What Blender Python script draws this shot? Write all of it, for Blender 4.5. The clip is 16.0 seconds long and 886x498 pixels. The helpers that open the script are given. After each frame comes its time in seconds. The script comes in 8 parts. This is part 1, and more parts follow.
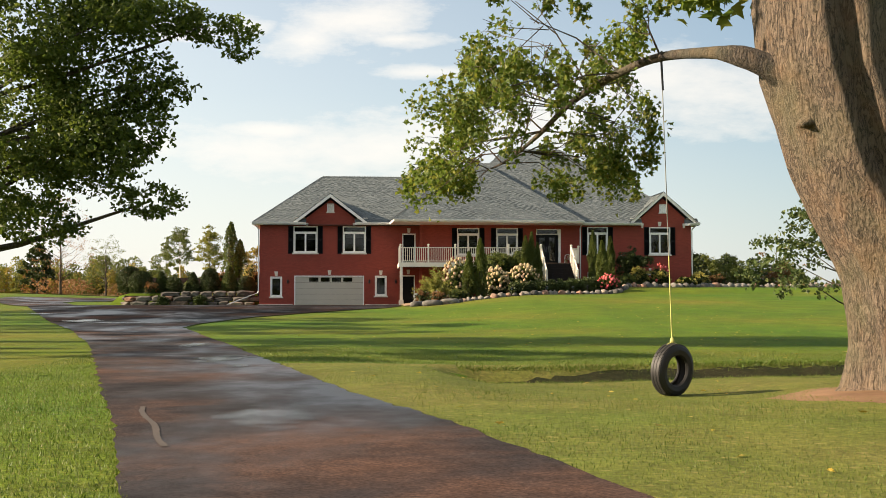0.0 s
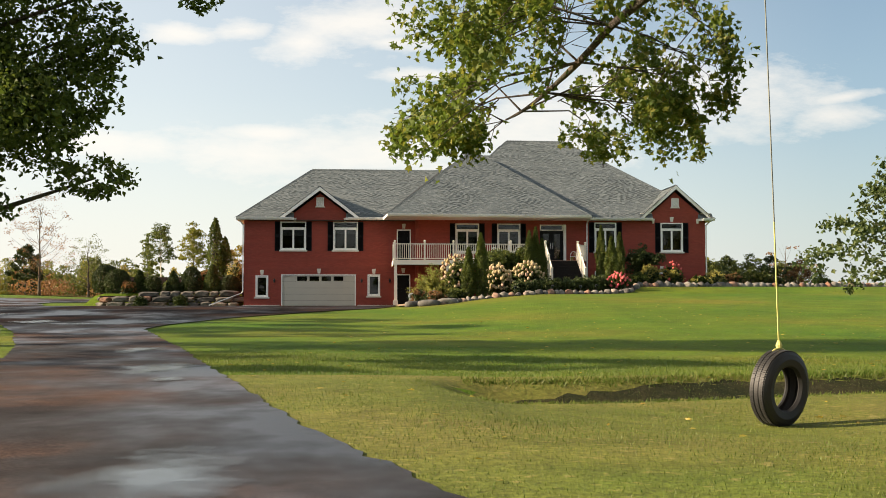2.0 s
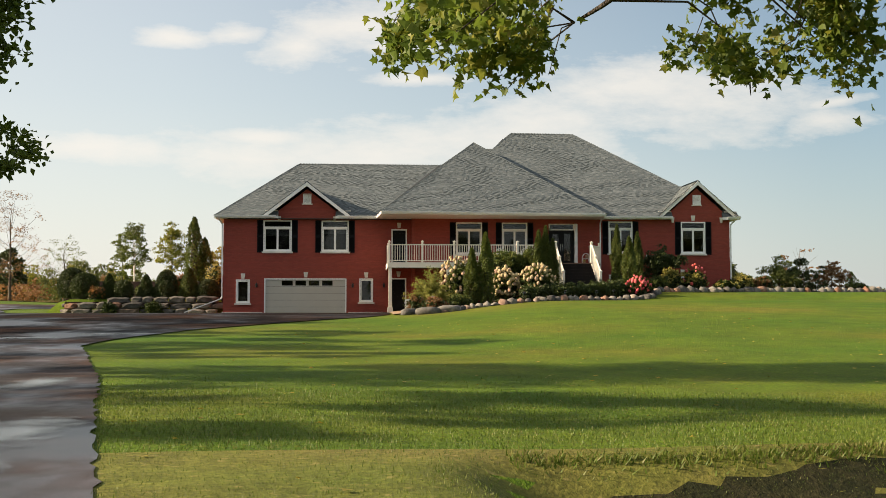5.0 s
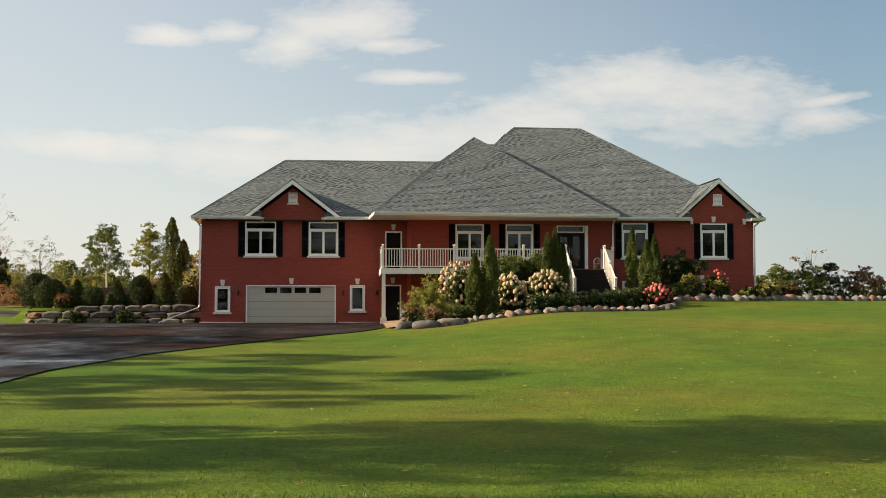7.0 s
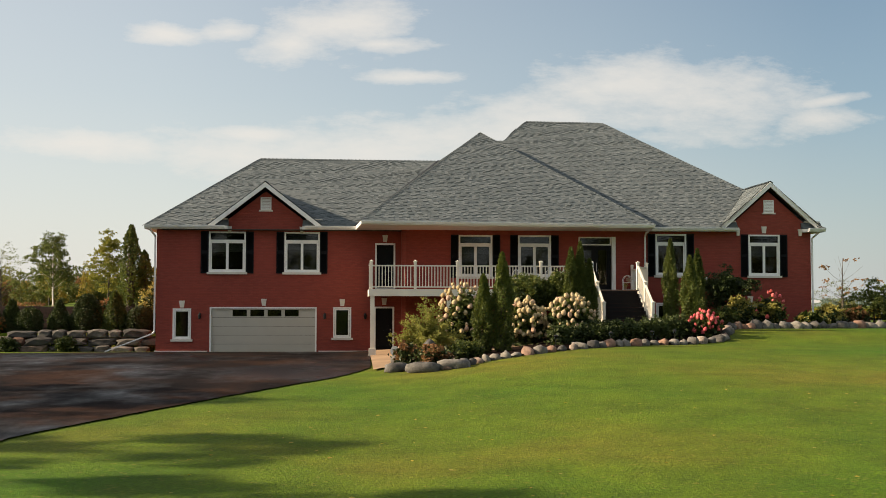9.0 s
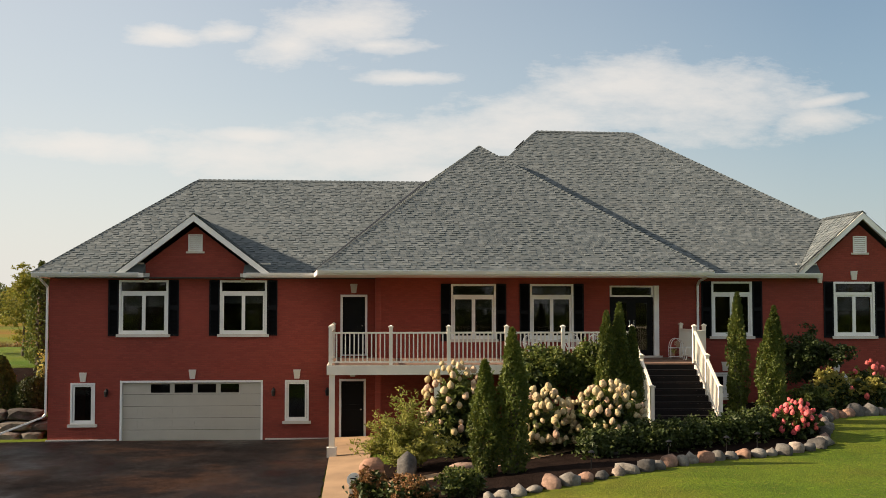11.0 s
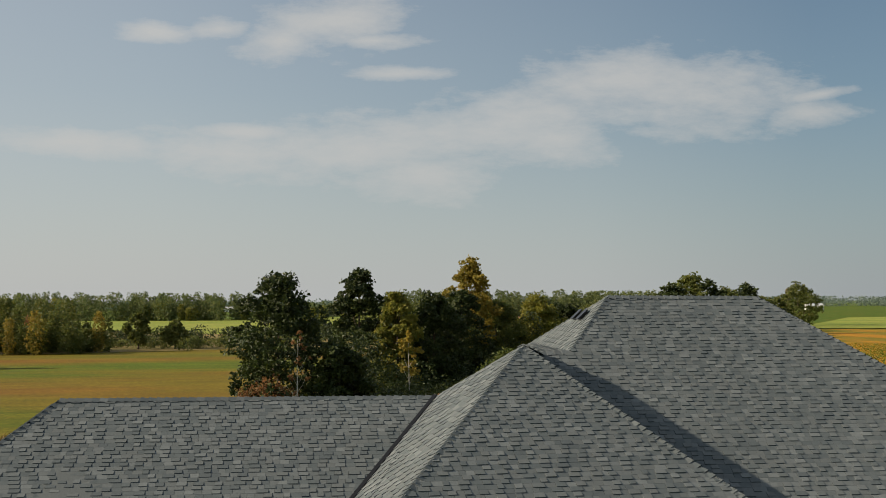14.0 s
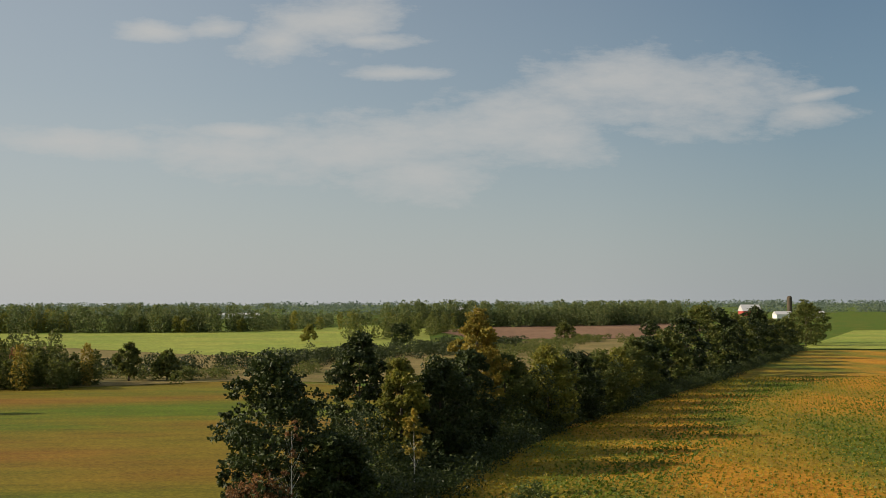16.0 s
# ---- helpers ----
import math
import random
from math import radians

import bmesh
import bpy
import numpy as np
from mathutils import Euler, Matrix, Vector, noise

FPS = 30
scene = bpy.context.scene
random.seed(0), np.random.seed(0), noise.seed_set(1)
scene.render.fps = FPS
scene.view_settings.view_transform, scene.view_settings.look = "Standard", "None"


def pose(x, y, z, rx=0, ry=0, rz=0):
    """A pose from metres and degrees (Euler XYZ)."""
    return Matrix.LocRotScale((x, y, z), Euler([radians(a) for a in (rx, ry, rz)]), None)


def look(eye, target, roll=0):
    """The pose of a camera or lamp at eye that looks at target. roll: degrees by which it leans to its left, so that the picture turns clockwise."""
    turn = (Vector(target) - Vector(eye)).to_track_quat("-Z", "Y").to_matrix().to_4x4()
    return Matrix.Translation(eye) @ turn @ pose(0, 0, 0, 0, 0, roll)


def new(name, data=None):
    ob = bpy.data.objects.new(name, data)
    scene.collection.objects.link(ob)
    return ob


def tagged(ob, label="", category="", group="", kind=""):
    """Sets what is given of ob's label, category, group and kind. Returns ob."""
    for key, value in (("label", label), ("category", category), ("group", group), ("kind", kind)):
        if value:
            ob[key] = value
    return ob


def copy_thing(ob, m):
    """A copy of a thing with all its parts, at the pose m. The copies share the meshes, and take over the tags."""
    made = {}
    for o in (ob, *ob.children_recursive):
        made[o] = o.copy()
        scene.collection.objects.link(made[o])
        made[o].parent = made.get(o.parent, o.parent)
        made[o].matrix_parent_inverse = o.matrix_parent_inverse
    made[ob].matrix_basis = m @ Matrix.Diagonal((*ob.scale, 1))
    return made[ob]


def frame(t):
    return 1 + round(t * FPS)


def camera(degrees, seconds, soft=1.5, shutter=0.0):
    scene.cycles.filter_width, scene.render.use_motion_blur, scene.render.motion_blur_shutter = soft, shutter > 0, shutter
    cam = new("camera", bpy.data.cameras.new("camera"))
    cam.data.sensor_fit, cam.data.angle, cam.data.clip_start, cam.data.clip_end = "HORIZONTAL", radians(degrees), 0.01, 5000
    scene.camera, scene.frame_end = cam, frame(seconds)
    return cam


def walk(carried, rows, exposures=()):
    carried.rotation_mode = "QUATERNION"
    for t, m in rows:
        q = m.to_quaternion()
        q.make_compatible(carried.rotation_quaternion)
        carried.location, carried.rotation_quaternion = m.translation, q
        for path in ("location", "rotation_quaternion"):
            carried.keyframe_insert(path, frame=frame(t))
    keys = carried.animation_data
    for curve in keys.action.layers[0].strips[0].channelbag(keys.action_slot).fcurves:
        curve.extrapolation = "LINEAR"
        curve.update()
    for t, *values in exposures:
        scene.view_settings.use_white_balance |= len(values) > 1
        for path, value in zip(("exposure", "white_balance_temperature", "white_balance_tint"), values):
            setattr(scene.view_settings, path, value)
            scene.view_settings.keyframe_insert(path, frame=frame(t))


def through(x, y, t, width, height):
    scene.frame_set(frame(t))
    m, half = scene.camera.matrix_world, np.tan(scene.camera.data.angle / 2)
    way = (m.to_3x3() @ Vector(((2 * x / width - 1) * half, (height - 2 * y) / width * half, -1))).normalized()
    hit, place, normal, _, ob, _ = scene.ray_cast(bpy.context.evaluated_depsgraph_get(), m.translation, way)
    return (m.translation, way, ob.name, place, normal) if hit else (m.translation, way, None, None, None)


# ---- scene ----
cam = camera(41.2, 16.0, 0.55)
PATH = [
    (0, (-5.157, 2.914, 1.463), (-5.043, 4.909, 1.548), -0.0),
    (0.5, (-5.09, 4.346, 1.427), (-4.974, 6.341, 1.513), -0.1),
    (1, (-5.002, 5.648, 1.38), (-4.885, 7.642, 1.467), -0.1),
    (1.5, (-4.939, 6.969, 1.351), (-4.821, 8.964, 1.44), -0.0),
    (2, (-4.907, 8.34, 1.292), (-4.787, 10.334, 1.382), -0.0),
    (2.5, (-4.851, 9.613, 1.301), (-4.729, 11.607, 1.391), -0.0),
    (3, (-4.806, 10.696, 1.336), (-4.683, 12.69, 1.427), -0.0),
    (3.5, (-4.829, 11.848, 1.367), (-4.704, 13.842, 1.459), -0.0),
    (4, (-4.861, 13.006, 1.389), (-4.734, 15.0, 1.483), 0.0),
    (6.5, (-4.71, 19.677, 1.796), (-4.571, 21.67, 1.894), -0.0),
    (7, (-4.705, 21.397, 2.065), (-4.563, 23.39, 2.159), -0.0),
    (7.5, (-4.567, 23.462, 2.504), (-4.426, 25.456, 2.593), -0.0),
    (8, (-4.416, 25.886, 2.738), (-4.274, 27.879, 2.827), -0.0),
    (8.5, (-4.122, 28.736, 2.883), (-3.981, 30.728, 2.98), 0.0),
    (8.7, (-4.117, 29.847, 3.001), (-3.974, 31.84, 3.097), 0.1),
    (10.8, (-2.842, 43.619, 5.619), (-2.695, 45.612, 5.704), 0.1),
    (11, (-2.703, 44.989, 5.77), (-2.557, 46.981, 5.865), 0.0),
    (11.5, (-2.558, 48.391, 6.732), (-2.406, 50.383, 6.824), -0.0),
    (12, (-2.291, 51.769, 7.741), (-2.143, 53.761, 7.834), -0.1),
    (12.5, (-2.108, 54.976, 8.86), (-1.957, 56.968, 8.952), -0.1),
    (13, (-1.894, 58.253, 10.014), (-1.741, 60.245, 10.112), -0.17),
    (13.5, (-1.866, 61.176, 11.64), (-1.71, 63.167, 11.729), -0.2),
    (14, (-1.968, 63.851, 13.401), (-1.811, 65.843, 13.488), -0.3),
    (14.5, (-2.095, 65.983, 15.049), (-1.936, 67.974, 15.137), -0.2),
    (15, (-2.083, 68.312, 16.889), (-1.923, 70.303, 16.976), -0.2),
    (15.5, (-2.122, 71.07, 18.855), (-1.961, 73.061, 18.942), -0.2),
    (16, (-2.198, 74.242, 20.723), (-2.037, 76.233, 20.81), -0.2),
]
walk(cam, [(t, look(eye, target, roll)) for t, eye, target, roll in PATH],
     exposures=((0.0, 1.32, 7300, 12), (4.2, 1.18, 7400, 12), (7.0, 1.0, 7300, 12), (8.7, 0.95, 7300, 12), (11.0, 1.0, 7300, 14), (12.5, 0.82, 7100, 13), (13.5, 0.42, 6900, 12), (14.2, 0.34, 6800, 10), (16.0, 0.26, 6800, 10)))

# ---- light ----
SUN_EL, SUN_AZ = radians(24), radians(0.6)      # low sun, square from the left
TO_SUN = Vector((-math.cos(SUN_EL) * math.cos(SUN_AZ), math.cos(SUN_EL) * math.sin(SUN_AZ), math.sin(SUN_EL)))


def node(nt, kind, **kw):
    n = nt.nodes.new(kind)
    for k, v in kw.items():
        if k.startswith("i_"):
            n.inputs[k[2:].replace("_", " ")].default_value = v
        elif k == "op":
            n.operation = v
        elif k == "blend":
            n.data_type, n.blend_type = "RGBA", v
    return n


def ramp(nt, stops, source):
    n = nt.nodes.new("ShaderNodeValToRGB")
    el = n.color_ramp.elements
    while len(el) < len(stops):
        el.new(0.5)
    for e, (p, c) in zip(el, stops):
        e.position = p
        e.color = (*c, 1) if len(c) == 3 else c
    nt.links.new(source, n.inputs[0])
    return n.outputs[0]


def g(v):
    return (v, v, v)


world = bpy.data.worlds.new("sky")
scene.world = world
world.use_nodes = True
wt = world.node_tree
wt.nodes.clear()
sky = wt.nodes.new("ShaderNodeTexSky")
sky.sky_type, sky.sun_disc = "NISHITA", False
sky.sun_elevation, sky.sun_rotation = SUN_EL, math.atan2(TO_SUN.x, TO_SUN.y)
sky.air_density, sky.dust_density, sky.ozone_density = 1.0, 0.7, 2.6
wc = wt.nodes.new("ShaderNodeTexCoord")
sep = wt.nodes.new("ShaderNodeSeparateXYZ")
wt.links.new(wc.outputs["Generated"], sep.inputs[0])


def wmath(op, a, b=None, c=None):
    n = wt.nodes.new("ShaderNodeMath")
    n.operation = op
    for i, v in enumerate((a, b, c)):
        if v is None:
            continue
        if isinstance(v, (int, float)):
            n.inputs[i].default_value = v
        else:
            wt.links.new(v, n.inputs[i])
    return n.outputs[0]


# clouds: long soft banks low in the sky ahead, thin cover higher up
flat_y = wmath("MAXIMUM", wmath("ABSOLUTE", sep.outputs[1]), 0.05)
uu, vv = wmath("DIVIDE", sep.outputs[0], flat_y), wmath("DIVIDE", sep.outputs[2], flat_y)
comb = wt.nodes.new("ShaderNodeCombineXYZ")
wt.links.new(uu, comb.inputs[0]), wt.links.new(vv, comb.inputs[1])
BANKS = ((-0.014, 0.236, 0.062, 0.026, 10), (-0.055, 0.221, 0.034, 0.019, 8), (0.022, 0.222, 0.040, 0.007, 2), (-0.110, 0.231, 0.024, 0.009, 4), (-0.164, 0.227, 0.030, 0.010, -4),
         (0.050, 0.194, 0.046, 0.006, 2), (0.235, 0.190, 0.085, 0.030, 6), (0.300, 0.178, 0.100, 0.034, 2), (0.405, 0.162, 0.045, 0.011, 4), (0.412, 0.179, 0.034, 0.005, 10), (0.130, 0.152, 0.105, 0.032, 12),
         (0.180, 0.140, 0.050, 0.022, 0), (0.010, 0.130, 0.110, 0.027, 2), (0.060, 0.104, 0.052, 0.022, 2), (-0.100, 0.124, 0.080, 0.020, -6), (-0.225, 0.133, 0.080, 0.013, -5), (-0.090, 0.142, 0.050, 0.008, 0))
total = None
for u0, v0, ra, rb, tilt in BANKS:
    mpb = wt.nodes.new("ShaderNodeMapping")
    mpb.vector_type = "TEXTURE"
    mpb.inputs["Location"].default_value = (u0, v0, 0)
    mpb.inputs["Rotation"].default_value = (0, 0, radians(tilt))
    mpb.inputs["Scale"].default_value = (ra, rb, 1)
    wt.links.new(comb.outputs[0], mpb.inputs[0])
    ln = wt.nodes.new("ShaderNodeVectorMath")
    ln.operation = "LENGTH"
    wt.links.new(mpb.outputs[0], ln.inputs[0])
    one = wmath("MAXIMUM", wmath("SUBTRACT", 1.0, wmath("MULTIPLY", ln.outputs["Value"], 0.5)), 0.0)
    total = one if total is None else wmath("MAXIMUM", total, one)
cn = wt.nodes.new("ShaderNodeTexNoise")
cn.inputs["Scale"].default_value, cn.inputs["Detail"].default_value, cn.inputs["Roughness"].default_value = 26.0, 12, 0.66
mps = wt.nodes.new("ShaderNodeMapping")
mps.inputs["Scale"].default_value = (0.55, 1.5, 1)
wt.links.new(comb.outputs[0], mps.inputs[0]), wt.links.new(mps.outputs[0], cn.inputs["Vector"])
dens = wmath("ADD", total, wmath("MULTIPLY", wmath("SUBTRACT", cn.outputs[0], 0.5), 1.25))
low = ramp(wt, [(0.40, g(0)), (0.56, g(0.30)), (0.78, g(0.56)), (1.0, g(0.72))], dens)
high = ramp(wt, [(0.26, g(0)), (0.55, g(0.5))], sep.outputs[2])
haze = ramp(wt, [(0.0, g(1.0)), (0.03, g(0.86)), (0.09, g(0.58)), (0.17, g(0.28)), (0.32, g(0.08))], sep.outputs[2])
cm = wmath("MAXIMUM", low, wmath("MULTIPLY", high, ramp(wt, [(0.35, g(0.35)), (0.7, g(1))], cn.outputs[0])))
mixc = node(wt, "ShaderNodeMix", blend="MIX")
# thin milky veil, thickest on the sun's side, and a deeper blue away from it
veil = node(wt, "ShaderNodeMix", blend="MIX")
side = ramp(wt, [(0.30, g(0.48)), (0.50, g(0.27)), (0.72, g(0.08))], wmath("ADD", wmath("MULTIPLY", sep.outputs[0], 0.6), 0.5))
deep = node(wt, "ShaderNodeMix", blend="MULTIPLY")
deep.inputs[0].default_value = 1.0
wt.links.new(sky.outputs[0], deep.inputs[6])
wt.links.new(ramp(wt, [(0.40, (0.88, 0.97, 0.94)), (0.72, (0.42, 0.62, 0.68))], wmath("ADD", wmath("MULTIPLY", sep.outputs[0], 0.6), 0.5)), deep.inputs[7])
wt.links.new(side, veil.inputs[0]), wt.links.new(deep.outputs[2], veil.inputs[6])
veil.inputs[7].default_value = (4.4, 4.55, 4.7, 1)
wt.links.new(cm, mixc.inputs[0]), wt.links.new(veil.outputs[2], mixc.inputs[6])
mixc.inputs[7].default_value = (5.25, 5.25, 5.15, 1)
mixh = node(wt, "ShaderNodeMix", blend="MIX")
wt.links.new(wmath("MULTIPLY", haze, 0.85), mixh.inputs[0]), wt.links.new(mixc.outputs[2], mixh.inputs[6])
wt.links.new(ramp(wt, [(0.35, (4.35, 4.55, 4.75)), (0.62, (4.1, 4.35, 4.6)), (0.75, (3.2, 3.5, 3.8))], wmath("ADD", wmath("MULTIPLY", sep.outputs[0], 0.6), 0.5)), mixh.inputs[7])
bg = wt.nodes.new("ShaderNodeBackground")
bg.inputs[1].default_value = 0.086
out = wt.nodes.new("ShaderNodeOutputWorld")
wt.links.new(mixh.outputs[2], bg.inputs[0]), wt.links.new(bg.outputs[0], out.inputs[0])

sun = new("sun", bpy.data.lights.new("sun", "SUN"))
sun.data.energy, sun.data.angle, sun.data.color = 5.0, radians(0.9), (1.0, 0.86, 0.68)
sun.matrix_world = look(TO_SUN * 50, (0, 0, 0))


# ---- materials ----
def base_mat(name):
    m = bpy.data.materials.new(name)
    m.use_nodes = True
    nt = m.node_tree
    p = nt.nodes["Principled BSDF"]
    pos = nt.nodes.new("ShaderNodeNewGeometry")
    return m, nt, p, pos


def noise_out(nt, vec, scale, detail=4, rough=0.55, stretch=None, distort=0.0):
    if stretch:
        mpn = nt.nodes.new("ShaderNodeMapping")
        mpn.inputs["Scale"].default_value = stretch
        nt.links.new(vec, mpn.inputs[0])
        vec = mpn.outputs[0]
    n = nt.nodes.new("ShaderNodeTexNoise")
    n.inputs["Scale"].default_value, n.inputs["Detail"].default_value, n.inputs["Roughness"].default_value = scale, detail, rough
    n.inputs["Distortion"].default_value = distort
    nt.links.new(vec, n.inputs["Vector"])
    return n.outputs[0]


def mixrgb(nt, fac, a, b, mode="MIX"):
    n = node(nt, "ShaderNodeMix", blend=mode)
    for i, v in ((0, fac), (6, a), (7, b)):
        if isinstance(v, (int, float)):
            n.inputs[i].default_value = v
        elif isinstance(v, tuple):
            n.inputs[i].default_value = (*v, 1)
        else:
            nt.links.new(v, n.inputs[i])
    return n.outputs[2]


def bump(nt, p, height, strength=0.3, dist=0.01):
    n = nt.nodes.new("ShaderNodeBump")
    n.inputs["Strength"].default_value, n.inputs["Distance"].default_value = strength, dist
    nt.links.new(height, n.inputs["Height"])
    nt.links.new(n.outputs[0], p.inputs["Normal"])


def plain(name, c, rough=0.6, metal=0.0, vary=0.18, scale=2.0, fine=40.0, bumpy=0.15, dist=0.004, spec=0.5):
    """A painted or mineral surface with broad stains and fine grain."""
    m, nt, p, pos = base_mat(name)
    broad = noise_out(nt, pos.outputs[0], scale, 5)
    grain = noise_out(nt, pos.outputs[0], fine, 3)
    dark = tuple(v * (1 - vary) for v in c)
    light = tuple(min(1, v * (1 + vary * 0.6)) for v in c)
    col = ramp(nt, [(0.3, dark), (0.7, light)], broad)
    col = mixrgb(nt, 0.25, col, ramp(nt, [(0.3, dark), (0.7, light)], grain))
    nt.links.new(col, p.inputs["Base Color"])
    p.inputs["Roughness"].default_value, p.inputs["Metallic"].default_value = rough, metal
    p.inputs["Specular IOR Level"].default_value = spec
    bump(nt, p, grain, bumpy, dist)
    return m


def leaf_mat(name, c1, c2, c3=None, through=0.35):
    """Leaves: tone changes from leaf to leaf, some light passes through."""
    m, nt, p, pos = base_mat(name)
    stops = [(0.0, c1), (0.6, c2), (1.0, c3 or c2)]
    col = ramp(nt, stops, pos.outputs["Random Per Island"])
    big = noise_out(nt, pos.outputs[0], 0.35, 2)
    col = mixrgb(nt, 0.5, col, ramp(nt, [(0.35, tuple(v * 0.75 for v in c1)), (0.65, tuple(min(1, v * 1.2) for v in c2))], big), "MIX")
    nt.links.new(col, p.inputs["Base Color"])
    p.inputs["Roughness"].default_value = 0.55
    p.inputs["Specular IOR Level"].default_value = 0.35
    tr = nt.nodes.new("ShaderNodeBsdfTranslucent")
    nt.links.new(col, tr.inputs[0])
    mx = nt.nodes.new("ShaderNodeMixShader")
    mx.inputs[0].default_value = through
    nt.links.new(p.outputs[0], mx.inputs[1]), nt.links.new(tr.outputs[0], mx.inputs[2])
    nt.links.new(mx.outputs[0], nt.nodes["Material Output"].inputs[0])
    return m


def brick_mat():
    m, nt, p, pos = base_mat("red_brick")
    sepn = nt.nodes.new("ShaderNodeSeparateXYZ")
    nt.links.new(pos.outputs[0], sepn.inputs[0])
    add = node(nt, "ShaderNodeMath", op="ADD")
    nt.links.new(sepn.outputs[0], add.inputs[0]), nt.links.new(sepn.outputs[1], add.inputs[1])
    cmb = nt.nodes.new("ShaderNodeCombineXYZ")
    nt.links.new(add.outputs[0], cmb.inputs[0]), nt.links.new(sepn.outputs[2], cmb.inputs[1])
    b = nt.nodes.new("ShaderNodeTexBrick")
    b.inputs["Scale"].default_value = 1.0
    b.inputs["Brick Width"].default_value, b.inputs["Row Height"].default_value = 0.225, 0.075
    b.inputs["Mortar Size"].default_value, b.inputs["Mortar Smooth"].default_value, b.inputs["Bias"].default_value = 0.009, 0.3, 0.0
    b.inputs["Color1"].default_value = (0.32, 0.066, 0.047, 1)
    b.inputs["Color2"].default_value = (0.25, 0.050, 0.036, 1)
    b.inputs["Mortar"].default_value = (0.225, 0.060, 0.043, 1)
    nt.links.new(cmb.outputs[0], b.inputs["Vector"])
    broad = noise_out(nt, pos.outputs[0], 0.5, 5)
    col = mixrgb(nt, ramp(nt, [(0.3, g(0.0)), (0.75, g(0.4))], broad), b.outputs[0], (0.36, 0.068, 0.047))
    grain = noise_out(nt, pos.outputs[0], 30, 3)
    col = mixrgb(nt, 0.35, col, mixrgb(nt, 1.0, col, ramp(nt, [(0.3, g(0.55)), (0.7, g(1.25))], grain), "MULTIPLY"))
    nt.links.new(col, p.inputs["Base Color"])
    p.inputs["Roughness"].default_value = 0.85
    p.inputs["Specular IOR Level"].default_value = 0.25
    inv = node(nt, "ShaderNodeMath", op="SUBTRACT")
    inv.inputs[0].default_value = 1.0
    nt.links.new(b.outputs["Fac"], inv.inputs[1])
    bump(nt, p, inv.outputs[0], 0.5, 0.008)
    return m


def shingle_mat(name, per_object):
    m, nt, p, pos = base_mat(name)
    if per_object:
        oi = nt.nodes.new("ShaderNodeObjectInfo")
        rnd = oi.outputs["Random"]
    else:
        rnd = pos.outputs["Random Per Island"]
    col = ramp(nt, [(0.0, (0.090, 0.108, 0.116)), (0.40, (0.108, 0.128, 0.134)), (0.60, (0.122, 0.138, 0.141)), (0.90, (0.138, 0.158, 0.164)), (1.0, (0.165, 0.186, 0.190))], rnd)
    gr = noise_out(nt, pos.outputs[0], 90, 3)
    col = mixrgb(nt, 0.6, col, mixrgb(nt, 1.0, col, ramp(nt, [(0.3, g(0.5)), (0.7, g(1.45))], gr), "MULTIPLY"))
    broad = noise_out(nt, pos.outputs[0], 0.45, 4)
    col = mixrgb(nt, 0.35, col, mixrgb(nt, 1.0, col, ramp(nt, [(0.3, g(0.85)), (0.7, g(1.12))], broad), "MULTIPLY"))
    nt.links.new(col, p.inputs["Base Color"])
    p.inputs["Roughness"].default_value = 0.9
    p.inputs["Specular IOR Level"].default_value = 0.12
    bump(nt, p, gr, 0.35, 0.004)
    return m


def ground_mat(name, stops, spots, big=0.09, fine=9.0, stretch=None, rough=0.9, bumpy=0.5):
    """Grass or crop seen from afar: broad patches, streaks and fine clumps."""
    m, nt, p, pos = base_mat(name)
    broad = noise_out(nt, pos.outputs[0], big, 6, 0.6, stretch)
    col = ramp(nt, stops, broad)
    mid = noise_out(nt, pos.outputs[0], big * 9, 5, 0.65, stretch)
    col = mixrgb(nt, 0.55, col, mixrgb(nt, 1.0, col, ramp(nt, [(0.3, g(0.55)), (0.7, g(1.4))], mid), "MULTIPLY"))
    f = noise_out(nt, pos.outputs[0], fine, 4, 0.7)
    col = mixrgb(nt, 0.6, col, mixrgb(nt, 1.0, col, ramp(nt, [(0.3, g(0.35)), (0.72, g(1.65))], f), "MULTIPLY"))
    sp = noise_out(nt, pos.outputs[0], fine * 0.5, 2, 0.5)
    col = mixrgb(nt, ramp(nt, [(0.62, g(0)), (0.75, g(0.6))], sp), col, spots)
    nt.links.new(col, p.inputs["Base Color"])
    p.inputs["Roughness"].default_value = rough
    p.inputs["Specular IOR Level"].default_value = 0.15
    bump(nt, p, f, bumpy, 0.05)
    return m


